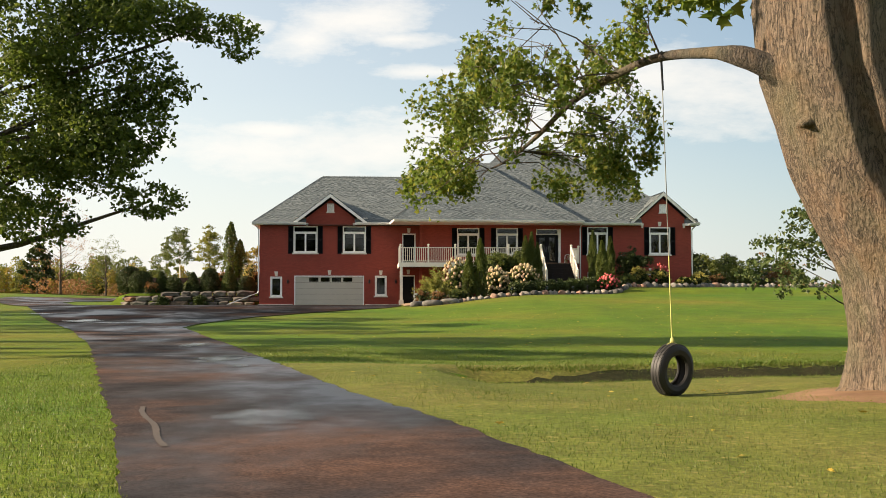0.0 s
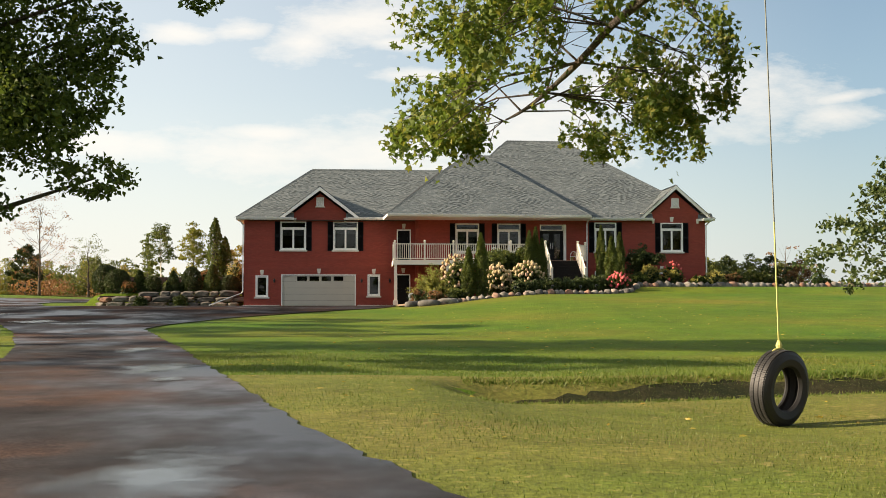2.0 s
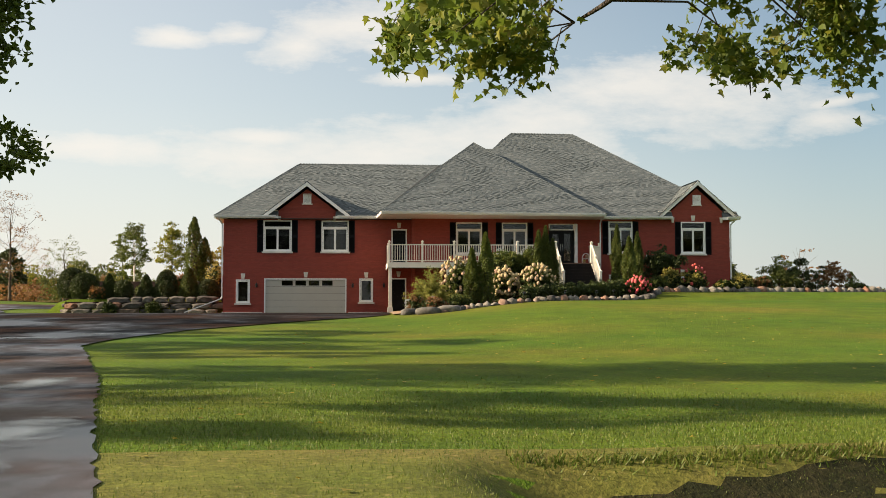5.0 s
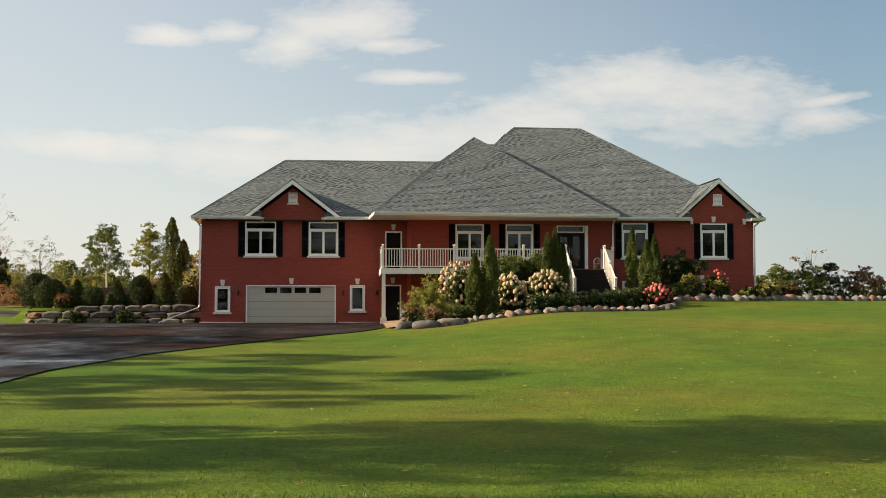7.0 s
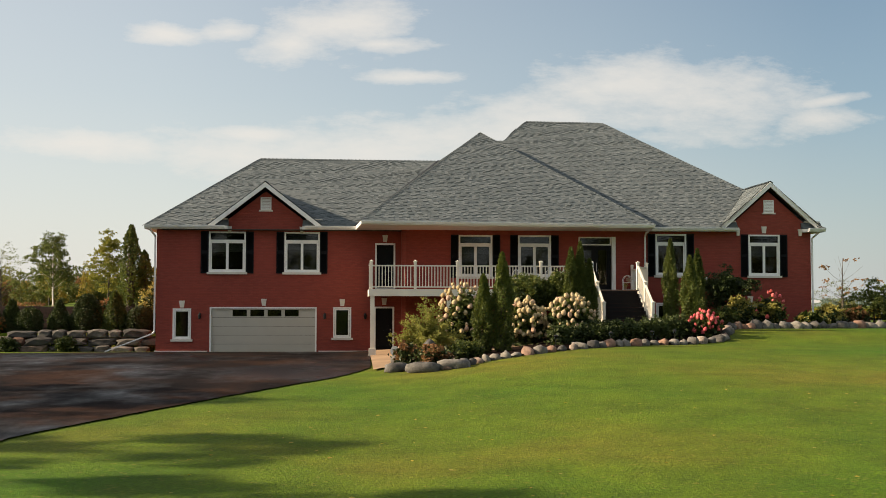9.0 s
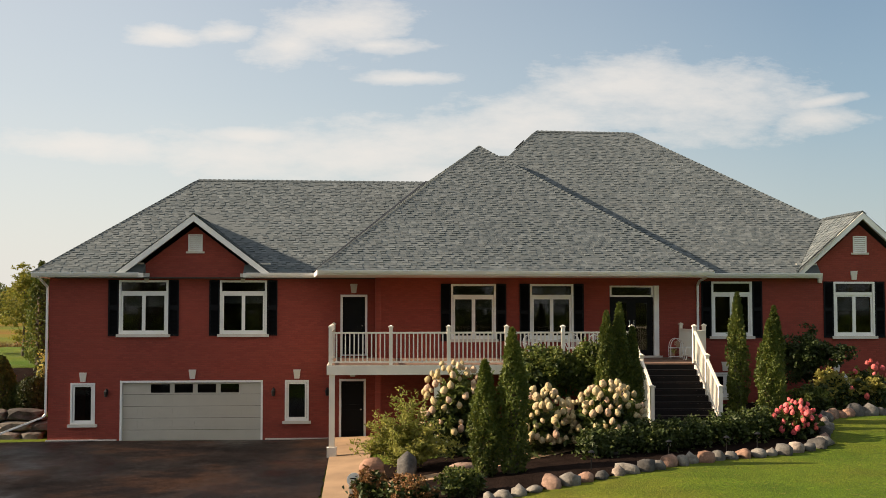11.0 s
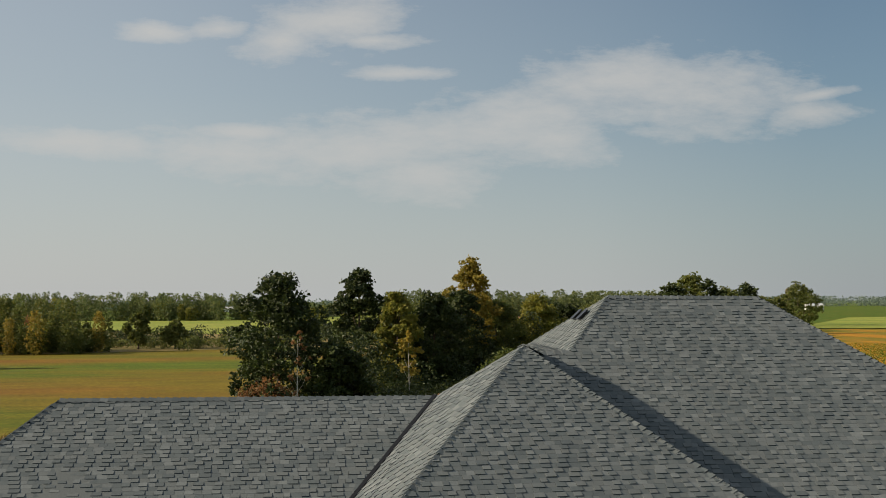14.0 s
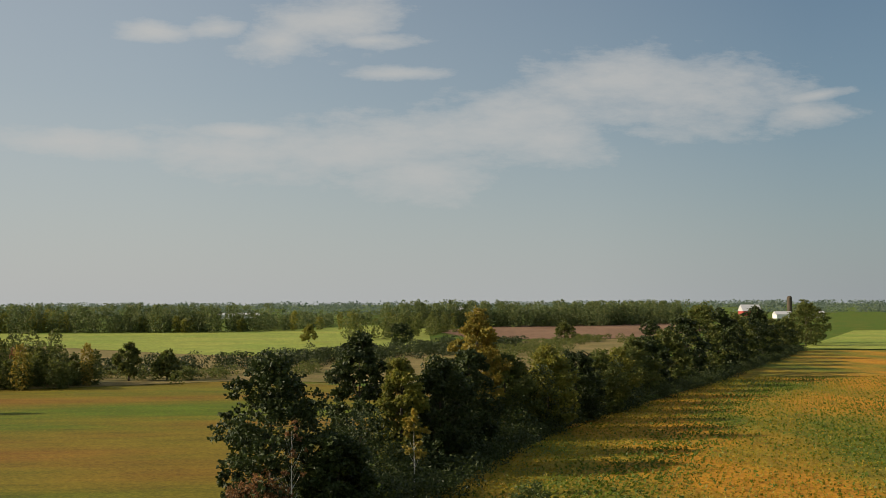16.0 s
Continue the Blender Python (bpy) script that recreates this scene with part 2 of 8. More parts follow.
def asphalt_mat(name="asphalt", tone=1.0):
    m, nt, p, pos = base_mat(name)
    st = noise_out(nt, pos.outputs[0], 0.28, 5, 0.6)
    gr = noise_out(nt, pos.outputs[0], 26, 4, 0.85)
    wet = ramp(nt, [(0.44, g(0)), (0.60, g(1))], noise_out(nt, pos.outputs[0], 0.23, 5, 0.6, (1.0, 0.6, 1)))
    col = ramp(nt, [(0.38, (0.013, 0.0118, 0.0135)), (0.50, (0.030, 0.0235, 0.0235)), (0.62, (0.074, 0.041, 0.030))], st)
    col = mixrgb(nt, 0.7, col, mixrgb(nt, 1.0, col, ramp(nt, [(0.36, g(0.15)), (0.64, g(1.95))], gr), "MULTIPLY"))
    if tone != 1.0:
        col = mixrgb(nt, 1.0, col, g(tone), "MULTIPLY")
    mott = noise_out(nt, pos.outputs[0], 3.2, 5, 0.7)
    col = mixrgb(nt, 0.7, col, mixrgb(nt, 1.0, col, ramp(nt, [(0.3, g(0.5)), (0.7, g(1.5))], mott), "MULTIPLY"))
    col = mixrgb(nt, wet, col, mixrgb(nt, 1.0, col, (0.6, 0.6, 0.62), "MULTIPLY"))
    nt.links.new(col, p.inputs["Base Color"])
    nt.links.new(ramp(nt, [(0.0, g(0.92)), (1.0, g(0.34))], wet), p.inputs["Roughness"])
    nt.links.new(ramp(nt, [(0.0, g(0.08 if tone == 1.0 else 0.02)), (1.0, g(0.40 if tone == 1.0 else 0.16))], wet), p.inputs["Specular IOR Level"])
    bump(nt, p, gr, 0.45, 0.006)
    return m


def bark_mat(name, c1, c2):
    m, nt, p, pos = base_mat(name)
    v = noise_out(nt, pos.outputs[0], 12.0, 7, 0.66, (1, 1, 0.22), 0.7)
    fn = noise_out(nt, pos.outputs[0], 34.0, 4, 0.65, (1, 1, 0.4))
    col = ramp(nt, [(0.25, tuple(b * 0.62 for b in c2)), (0.48, c2), (0.75, tuple(b * 1.15 for b in c2))], v)
    col = mixrgb(nt, 0.5, col, mixrgb(nt, 1.0, col, ramp(nt, [(0.3, g(0.5)), (0.7, g(1.35))], fn), "MULTIPLY"))
    away = node(nt, "ShaderNodeMath", op="SUBTRACT")
    away.inputs[1].default_value = 0.5
    nt.links.new(v, away.inputs[0])
    gap = node(nt, "ShaderNodeMath", op="ABSOLUTE")
    nt.links.new(away.outputs[0], gap.inputs[0])
    col = mixrgb(nt, 1.0, col, ramp(nt, [(0.0, g(0.10)), (0.020, g(0.45)), (0.055, g(1.0))], gap.outputs[0]), "MULTIPLY")      # cracks between the plates
    moss = noise_out(nt, pos.outputs[0], 0.9, 4)
    tint = noise_out(nt, pos.outputs[0], 2.4, 4)
    col = mixrgb(nt, ramp(nt, [(0.50, g(0)), (0.70, g(0.45))], tint), col, (0.26, 0.15, 0.08))
    col = mixrgb(nt, ramp(nt, [(0.46, g(0)), (0.66, g(0.5))], moss), col, (0.125, 0.12, 0.065))
    nt.links.new(col, p.inputs["Base Color"])
    p.inputs["Roughness"].default_value = 0.9
    mixn = node(nt, "ShaderNodeMath", op="ADD")
    nt.links.new(v, mixn.inputs[0]), nt.links.new(fn, mixn.inputs[1])
    bump(nt, p, mixn.outputs[0], 1.0, 0.09)
    return m


def glass_mat():
    m, nt, p, pos = base_mat("window_glass")
    tb = nt.nodes.new("ShaderNodeBsdfTransparent")
    tb.inputs[0].default_value = (0.40, 0.43, 0.44, 1)
    gl = nt.nodes.new("ShaderNodeBsdfGlossy")
    gl.inputs["Roughness"].default_value = 0.03
    fr = nt.nodes.new("ShaderNodeFresnel")
    fr.inputs[0].default_value = 1.5
    mx = nt.nodes.new("ShaderNodeMixShader")
    nt.links.new(fr.outputs[0], mx.inputs[0])
    nt.links.new(tb.outputs[0], mx.inputs[1]), nt.links.new(gl.outputs[0], mx.inputs[2])
    nt.links.new(mx.outputs[0], nt.nodes["Material Output"].inputs[0])
    return m


def bloom_mat(name, c1, c2, c3):
    """Flower heads: small petals, shade between them put into the colour, tone changes from head to head."""
    m, nt, p, pos = base_mat(name)
    oi = nt.nodes.new("ShaderNodeObjectInfo")
    col = ramp(nt, [(0.0, c1), (0.5, c2), (1.0, c3)], oi.outputs["Random"])
    pt = noise_out(nt, pos.outputs[0], 38, 2)
    col = mixrgb(nt, 0.5, col, mixrgb(nt, 1.0, col, ramp(nt, [(0.35, g(0.55)), (0.65, g(1.2))], pt), "MULTIPLY"))
    nt.links.new(col, p.inputs["Base Color"])
    p.inputs["Roughness"].default_value = 0.8
    bump(nt, p, pt, 0.8, 0.02)
    return m


def film_mat():
    """Thin rain water that dries out raggedly towards its rim."""
    m, nt, p, pos = base_mat("rain_film")
    tc = nt.nodes.new("ShaderNodeTexCoord")
    mpf = nt.nodes.new("ShaderNodeMapping")
    mpf.inputs["Location"].default_value, mpf.inputs["Scale"].default_value = (-1, -1, 0), (2, 2, 0)
    nt.links.new(tc.outputs["Generated"], mpf.inputs[0])
    ln = nt.nodes.new("ShaderNodeVectorMath")
    ln.operation = "LENGTH"
    nt.links.new(mpf.outputs[0], ln.inputs[0])
    nz = noise_out(nt, pos.outputs[0], 1.6, 5, 0.6)
    ad = node(nt, "ShaderNodeMath", op="ADD")
    nt.links.new(ln.outputs["Value"], ad.inputs[0]), nt.links.new(nz, ad.inputs[1])
    nt.links.new(ramp(nt, [(0.6, g(0.88)), (1.4, g(0.0))], mixrgb(nt, 0.0, ad.outputs[0], (0, 0, 0))), p.inputs["Alpha"])
    p.inputs["Base Color"].default_value = (0.018, 0.018, 0.02, 1)
    p.inputs["Roughness"].default_value = 0.17
    p.inputs["Specular IOR Level"].default_value = 0.5
    return m


def stone_mat(name, per_object=True, shade=1.0):
    m, nt, p, pos = base_mat(name)
    oi = nt.nodes.new("ShaderNodeObjectInfo")
    rnd = oi.outputs["Random"] if per_object else pos.outputs["Random Per Island"]
    col = ramp(nt, [(0.0, (0.085, 0.08, 0.075)), (0.35, (0.16, 0.15, 0.135)), (0.75, (0.25, 0.225, 0.19)), (0.88, (0.25, 0.13, 0.085)), (1.0, (0.40, 0.37, 0.32))], rnd)
    if shade != 1.0:
        col = mixrgb(nt, 1.0, col, g(shade), "MULTIPLY")
    n1 = noise_out(nt, pos.outputs[0], 3.0, 6, 0.65)
    n2 = noise_out(nt, pos.outputs[0], 22.0, 4, 0.65)
    col = mixrgb(nt, 0.7, col, mixrgb(nt, 1.0, col, ramp(nt, [(0.35, g(0.35)), (0.65, g(1.5))], n1), "MULTIPLY"))
    col = mixrgb(nt, 0.5, col, mixrgb(nt, 1.0, col, ramp(nt, [(0.3, g(0.6)), (0.7, g(1.3))], n2), "MULTIPLY"))
    nt.links.new(col, p.inputs["Base Color"])
    p.inputs["Roughness"].default_value = 0.88
    p.inputs["Specular IOR Level"].default_value = 0.2
    bump(nt, p, n1, 0.9, 0.06)
    return m


BRICK = brick_mat()
SHINGLE, SHINGLE_ONE = shingle_mat("asphalt_shingle", False), shingle_mat("asphalt_shingle_tab", True)
WHITE = plain("white_paint", (0.88, 0.87, 0.83), 0.45, vary=0.10)
TRIM = plain("white_aluminium", (0.82, 0.82, 0.79), 0.35, vary=0.08)
VINYL = plain("cream_vinyl", (0.86, 0.79, 0.67), 0.5, vary=0.08)
STONE_TRIM = plain("pale_limestone", (0.70, 0.65, 0.57), 0.8, vary=0.15, fine=25)
GARAGE = plain("beige_garage_paint", (0.50, 0.47, 0.40), 0.5, vary=0.06)
SHUTTER = plain("black_shutter_paint", (0.008, 0.008, 0.010), 0.6, spec=0.15)
BLACK = plain("black_metal", (0.012, 0.012, 0.013), 0.35, 0.3)
DOOR = plain("black_door_paint", (0.006, 0.006, 0.007), 0.45, spec=0.12)
# steps near black: the shadow over them is put into the wood colour
STEP = plain("shadow_dark_steps", (0.008, 0.006, 0.006), 0.7, vary=0.4, spec=0.2)
CHROME = plain("brushed_steel", (0.6, 0.6, 0.6), 0.25, 1.0)
# rooms behind the glass: their dimness is put into this near-black colour
INSIDE = plain("dimmed_interior", (0.05, 0.042, 0.036), 0.9)
BLIND = plain("pale_fabric", (0.55, 0.53, 0.47), 0.9)
DECK = plain("brown_deck_board", (0.21, 0.125, 0.085), 0.7, vary=0.25, fine=18)
CONCRETE = plain("tan_concrete", (0.35, 0.225, 0.13), 0.8, vary=0.35, scale=0.8, fine=30)
# ditch soil and long grass, darkened further: the bank's shade is in the colour
DITCH = ground_mat("shaded_ditch_bank", [(0.35, (0.012, 0.018, 0.005)), (0.5, (0.024, 0.025, 0.008)), (0.65, (0.042, 0.036, 0.016))], (0.06, 0.05, 0.024), 0.9, 16.0, bumpy=0.9)
MULCH = plain("dark_mulch", (0.016, 0.010, 0.008), 0.98, spec=0.03, vary=0.6, fine=14, bumpy=0.9, dist=0.05)
GLASS = glass_mat()
# the forecourt's asphalt copy is darkened to carry the shade lying on it
ASPHALT, ASPHALT_SHADED = asphalt_mat(), asphalt_mat("shaded_asphalt", 0.48)
WATER = film_mat()
ASPHALT_WORN = plain("worn_asphalt", (0.052, 0.038, 0.031), 0.85, vary=0.3)
# darker copy of the field stone, with the terrace wall's shade in its colour
STONE_WALL = stone_mat("shaded_wall_stone", shade=0.6)
STONE = stone_mat("field_stone")
LAWN = ground_mat("lawn_grass", [(0.32, (0.046, 0.114, 0.005)), (0.52, (0.086, 0.130, 0.008)), (0.70, (0.152, 0.130, 0.017))], (0.18, 0.155, 0.032), fine=14.0, bumpy=0.9)
LAWN_DRY = ground_mat("dry_lawn_grass", [(0.30, (0.074, 0.112, 0.014)), (0.50, (0.118, 0.124, 0.024)), (0.72, (0.190, 0.150, 0.048))], (0.25, 0.20, 0.075), 0.15, 14.0)
BLADES = leaf_mat("grass_blade", (0.062, 0.125, 0.012), (0.115, 0.150, 0.024), (0.25, 0.21, 0.08), 0.3)
FIELD_A = ground_mat("mown_field", [(0.34, (0.084, 0.122, 0.004)), (0.46, (0.142, 0.122, 0.006)), (0.56, (0.172, 0.115, 0.008)), (0.68, (0.188, 0.090, 0.010))], (0.24, 0.17, 0.02), 0.030, 2.2, (0.30, 1.0, 1))
FIELD_B = ground_mat("ripening_soybeans", [(0.38, (0.10, 0.125, 0.010)), (0.5, (0.23, 0.165, 0.014)), (0.62, (0.42, 0.195, 0.014))], (0.42, 0.23, 0.025), 0.03, 2.4, (1.2, 0.55, 1))
FIELD_C = ground_mat("green_field", [(0.3, (0.18, 0.25, 0.035)), (0.7, (0.30, 0.31, 0.06))], (0.32, 0.31, 0.08), 0.02, 0.7)
FIELD_D = ground_mat("bare_brown_field", [(0.3, (0.16, 0.09, 0.05)), (0.7, (0.25, 0.15, 0.09))], (0.25, 0.17, 0.1), 0.02, 0.7)
SCRUB = ground_mat("rough_meadow", [(0.3, (0.12, 0.11, 0.03)), (0.5, (0.19, 0.15, 0.05)), (0.7, (0.25, 0.18, 0.07))], (0.22, 0.17, 0.09), 0.05, 1.2)
BARK = bark_mat("maple_bark", (0.030, 0.019, 0.012), (0.185, 0.135, 0.096))
BARK_DARK = bark_mat("dark_bark", (0.035, 0.026, 0.02), (0.085, 0.066, 0.05))
MAPLE = leaf_mat("maple_leaf", (0.045, 0.085, 0.012), (0.12, 0.17, 0.024), (0.34, 0.28, 0.05), 0.45)
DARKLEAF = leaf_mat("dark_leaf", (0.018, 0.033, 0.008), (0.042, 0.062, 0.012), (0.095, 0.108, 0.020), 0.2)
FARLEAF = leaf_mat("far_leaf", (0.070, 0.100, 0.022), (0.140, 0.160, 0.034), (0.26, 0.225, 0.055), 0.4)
# far woodland leaves, paler and bluer: distance haze is put into the colour
FARWOOD = leaf_mat("hazed_wood_leaf", (0.080, 0.120, 0.044), (0.155, 0.190, 0.060), (0.27, 0.25, 0.075), 0.4)
YELLEAF = leaf_mat("yellowing_leaf", (0.19, 0.18, 0.03), (0.34, 0.26, 0.04), (0.44, 0.26, 0.05), 0.4)
RUSTLEAF = leaf_mat("rusty_leaf", (0.16, 0.08, 0.035), (0.29, 0.14, 0.05), (0.34, 0.2, 0.065), 0.35)
CEDAR = leaf_mat("cedar_leaf", (0.045, 0.07, 0.016), (0.095, 0.125, 0.022), (0.22, 0.21, 0.035), 0.3)
SHRUBLEAF = leaf_mat("shrub_leaf", (0.055, 0.088, 0.02), (0.115, 0.145, 0.03), (0.24, 0.22, 0.045), 0.4)
GOLDLEAF = leaf_mat("golden_leaf", (0.24, 0.24, 0.05), (0.42, 0.37, 0.10), (0.52, 0.38, 0.13), 0.45)
WILLOW = leaf_mat("willow_leaf", (0.16, 0.19, 0.035), (0.32, 0.32, 0.075), (0.50, 0.42, 0.13), 0.5)
BOXLEAF = leaf_mat("box_leaf", (0.026, 0.045, 0.012), (0.055, 0.082, 0.018), (0.13, 0.14, 0.03), 0.25)
SOYGREEN = leaf_mat("green_soybean_leaf", (0.07, 0.125, 0.012), (0.12, 0.17, 0.016), (0.24, 0.21, 0.022), 0.45)
SOYLEAF = leaf_mat("soybean_leaf", (0.19, 0.20, 0.018), (0.34, 0.245, 0.022), (0.48, 0.25, 0.02), 0.45)
# leaves of the farthest woods, the blue haze over them mixed into the colour
BLUELEAF = leaf_mat("hazed_far_leaf", (0.11, 0.16, 0.125), (0.16, 0.215, 0.165), (0.23, 0.265, 0.18), 0.35)
BLOOM, PINK = bloom_mat("cream_bloom", (0.40, 0.30, 0.14), (0.48, 0.38, 0.21), (0.50, 0.32, 0.22)), bloom_mat("pink_bloom", (0.55, 0.07, 0.09), (0.78, 0.17, 0.16), (0.66, 0.10, 0.08))
RUBBER = plain("black_rubber", (0.016, 0.015, 0.015), 0.6, vary=0.4)
ROPE = plain("yellow_rope", (0.55, 0.52, 0.16), 0.7)
CORD = plain("grey_cord", (0.20, 0.21, 0.19), 0.8)
BARN_RED = plain("red_barn_paint", (0.40, 0.06, 0.05), 0.7)
METAL_ROOF = plain("pale_metal_roof", (0.62, 0.62, 0.62), 0.4, 0.2)
GRAVEL = plain("pinkish_gravel", (0.42, 0.31, 0.25), 0.9, vary=0.25, fine=12, bumpy=0.6)


# ---- builders ----
class M:
    """Collects corners and faces of one mesh."""

    def __init__(self):
        self.v, self.f = [], []

    def add(self, verts, faces):
        n = len(self.v)
        self.v += [tuple(p) for p in verts]
        self.f += [tuple(i + n for i in f) for f in faces]
        return self

    def box(self, x0, x1, y0, y1, z0, z1):
        return self.add([(x0, y0, z0), (x1, y0, z0), (x1, y1, z0), (x0, y1, z0), (x0, y0, z1), (x1, y0, z1), (x1, y1, z1), (x0, y1, z1)],
                        [(0, 3, 2, 1), (4, 5, 6, 7), (0, 1, 5, 4), (1, 2, 6, 5), (2, 3, 7, 6), (3, 0, 4, 7)])

    def prism(self, outline, y0, y1):
        """outline: (x, z) points, anticlockwise from the front; pushed from y0 to y1."""
        n = len(outline)
        vs = [(x, y0, z) for x, z in outline] + [(x, y1, z) for x, z in outline]
        return self.add(vs, [tuple(range(n)), tuple(reversed(range(n, 2 * n)))] + [(i, i + n, (i + 1) % n + n, (i + 1) % n) for i in range(n)])

    def beam(self, a, b, w, h):
        """A square bar from a to b, w wide and h high."""
        a, b = Vector(a), Vector(b)
        d = (b - a).normalized()
        s = d.cross(Vector((0, 0, 1)))
        s = s.normalized() if s.length > 1e-4 else Vector((1, 0, 0))
        t = s.cross(d).normalized()
        vs = [p + s * i * w / 2 + t * j * h / 2 for p in (a, b) for i, j in ((-1, -1), (1, -1), (1, 1), (-1, 1))]
        return self.add(vs, [(0, 1, 2, 3), (7, 6, 5, 4), (0, 4, 5, 1), (1, 5, 6, 2), (2, 6, 7, 3), (3, 7, 4, 0)])

    def tube(self, pts, radii, n=10, lump=0.0, cap=True):
        pts = [Vector(p) for p in pts]
        side = Vector((1, 0, 0))
        start = len(self.v)
        for i, p in enumerate(pts):
            d = (pts[min(i + 1, len(pts) - 1)] - pts[max(i - 1, 0)]).normalized()
            side = (side - d * side.dot(d))
            side = side.normalized() if side.length > 1e-5 else d.orthogonal().normalized()
            other = d.cross(side)
            for k in range(n):
                a = 2 * math.pi * k / n
                r = radii[i] * (1 + (lump * noise.noise(Vector((math.cos(a) * 1.3, math.sin(a) * 1.3, i * 0.35)) + p) if lump else 0))
                self.v.append(tuple(p + (side * math.cos(a) + other * math.sin(a)) * r))
        for i in range(len(pts) - 1):
            for k in range(n):
                a, b = start + i * n + k, start + i * n + (k + 1) % n
                self.f.append((a, b, b + n, a + n))
        if cap:
            self.f.append(tuple(reversed(range(start, start + n))))
            self.f.append(tuple(range(start + (len(pts) - 1) * n, start + len(pts) * n)))
        return self

    def lathe(self, profile, n=12, at=(0, 0, 0)):
        return self.tube([(at[0], at[1], at[2] + z) for r, z in profile], [max(r, 0.001) for r, z in profile], n)

    def weld(self):
        seen, back = {}, []
        for p in self.v:
            back.append(seen.setdefault(tuple(round(c, 5) for c in p), len(seen)))
        self.v = list(seen)
        self.f = [tuple(back[i] for i in f) for f in self.f]
        return self

    def mesh(self, name, mat, smooth=False):
        me = bpy.data.meshes.new(name)
        me.from_pydata(self.v, [], self.f)
        me.materials.append(mat)
        if smooth:
            me.polygons.foreach_set("use_smooth", [True] * len(me.polygons))
        me.update()
        return me


WORLD = {}


def thing(name, loc, label, category, group="", kind=""):
    e = new(name)
    e.location = loc
    e.empty_display_size = 0.2
    WORLD[e.name] = Matrix.Translation(loc)
    return tagged(e, label, category, group, kind)


def part(name, b, mat, parent, label="", smooth=False, kind=""):
    """One mesh object under a thing or a part; the mesh is given in world metres."""
    ob = new(name, b.mesh(name, mat, smooth) if isinstance(b, M) else b)
    ob.parent = parent
    ob.matrix_parent_inverse = WORLD.get(parent.name, Matrix()).inverted()
    WORLD[ob.name] = Matrix()
    return tagged(ob, label, kind=kind)


def solo(name, b, mat, label, category, kind="", group="", smooth=False, loc=None):
    """A thing that is one mesh. loc: where its origin goes (mesh is then given round that origin)."""
    ob = new(name, b.mesh(name, mat, smooth) if isinstance(b, M) else b)
    if loc:
        ob.location = loc
    WORLD[ob.name] = Matrix.Translation(loc or (0, 0, 0))
    return tagged(ob, label, category, group, kind)


def quick_mesh(name, verts, quads, mat, smooth=False):
    me = bpy.data.meshes.new(name)
    verts, quads = np.asarray(verts, dtype=np.float32), np.asarray(quads, dtype=np.int32)
    k = quads.shape[1]
    me.vertices.add(len(verts))
    me.vertices.foreach_set("co", verts.ravel())
    me.loops.add(quads.size)
    me.loops.foreach_set("vertex_index", quads.ravel())
    me.polygons.add(len(quads))
    me.polygons.foreach_set("loop_start", np.arange(0, quads.size, k, dtype=np.int32))
    me.polygons.foreach_set("use_smooth", np.full(len(quads), smooth))
    me.materials.append(mat)
    me.update(calc_edges=True)
    return me


def smooth(a, b, x):
    u = np.clip((x - a) / (b - a), 0, 1)
    return u * u * (3 - 2 * u)


# ---- ground ----
def ditch_line(x):
    """Where the bed of the shallow ditch runs."""
    return 24.55 + 0.22 * (x + 2) + 0.12 * np.sin(x * 0.9)


def height(x, y):
    x, y = np.asarray(x, dtype=float), np.asarray(y, dtype=float)
    rise = smooth(34, 78, y) * (0.78 + 0.75 * smooth(-5, 5, x))
    z = 0.24 + rise
    z += 0.48 * smooth(75.5, 80.5, y) * smooth(1, 6, x)
    yd = ditch_line(x)
    d = y - yd
    near_dip = 0.22 * np.exp(-(d / 3.6) ** 2) + 0.25 * np.exp(-np.abs(d / 0.8) ** 2.4)
    z -= np.where(d < 0, near_dip, 0.47 * np.exp(-np.abs(d / 0.95) ** 2.4)) * smooth(-4.3, -3.1, x)
    z -= 0.17 * np.exp(-(((x + 0.7) ** 2 + (y - 19.6) ** 2) / 6.0))
    z -= 0.13 * np.exp(-((y - yd - 5.2) / 5.0) ** 2) * smooth(-7, -2, x)
    z += 0.10 * np.exp(-(((x - 1.9) ** 2 + (y - 18.0) ** 2) / 2.2))
    back = smooth(100, 125, y)
    z = z * (1 - back) + (1.6 + 0.2 * np.sin(x * 0.02) * smooth(140, 300, y)) * back
    terr = smooth(-24.5, -23.2, x) * (1 - smooth(-13.6, -13.0, x)) * (1 - smooth(112, 135, y))
    z += terr * (0.85 * smooth(88.75, 89.0, y) + 1.2 * smooth(90.5, 96, y))
    z += 0.5 * smooth(-25, -45, x) * smooth(60, 100, y) * (1 - smooth(120, 160, y))
    return z


def graded(lo, a, b, hi, step, grow):
    core = list(np.arange(a, b + 1e-6, step))
    s, p, left = step, a, []
    while p > lo:
        s *= grow
        p -= s
        left.append(p)
    s, p, right = step, b, []
    while p < hi:
        s *= grow
        p += s
        right.append(p)
    return np.array(left[::-1] + core + right)


def ground_sheet():
    xs = graded(-4500, -32, 32, 4500, 0.7, 1.13)
    ys = graded(-600, 2, 100, 4700, 0.33, 1.13)
    X, Y = np.meshgrid(xs, ys)
    Z = height(X, Y)
    n = len(xs)
    i = np.arange(len(ys) - 1)[:, None] * n + np.arange(n - 1)[None, :]
    quads = np.stack([i, i + 1, i + n + 1, i + n], -1).reshape(-1, 4)
    return quick_mesh("ground", np.stack([X, Y, Z], -1).reshape(-1, 3), quads, LAWN, True)


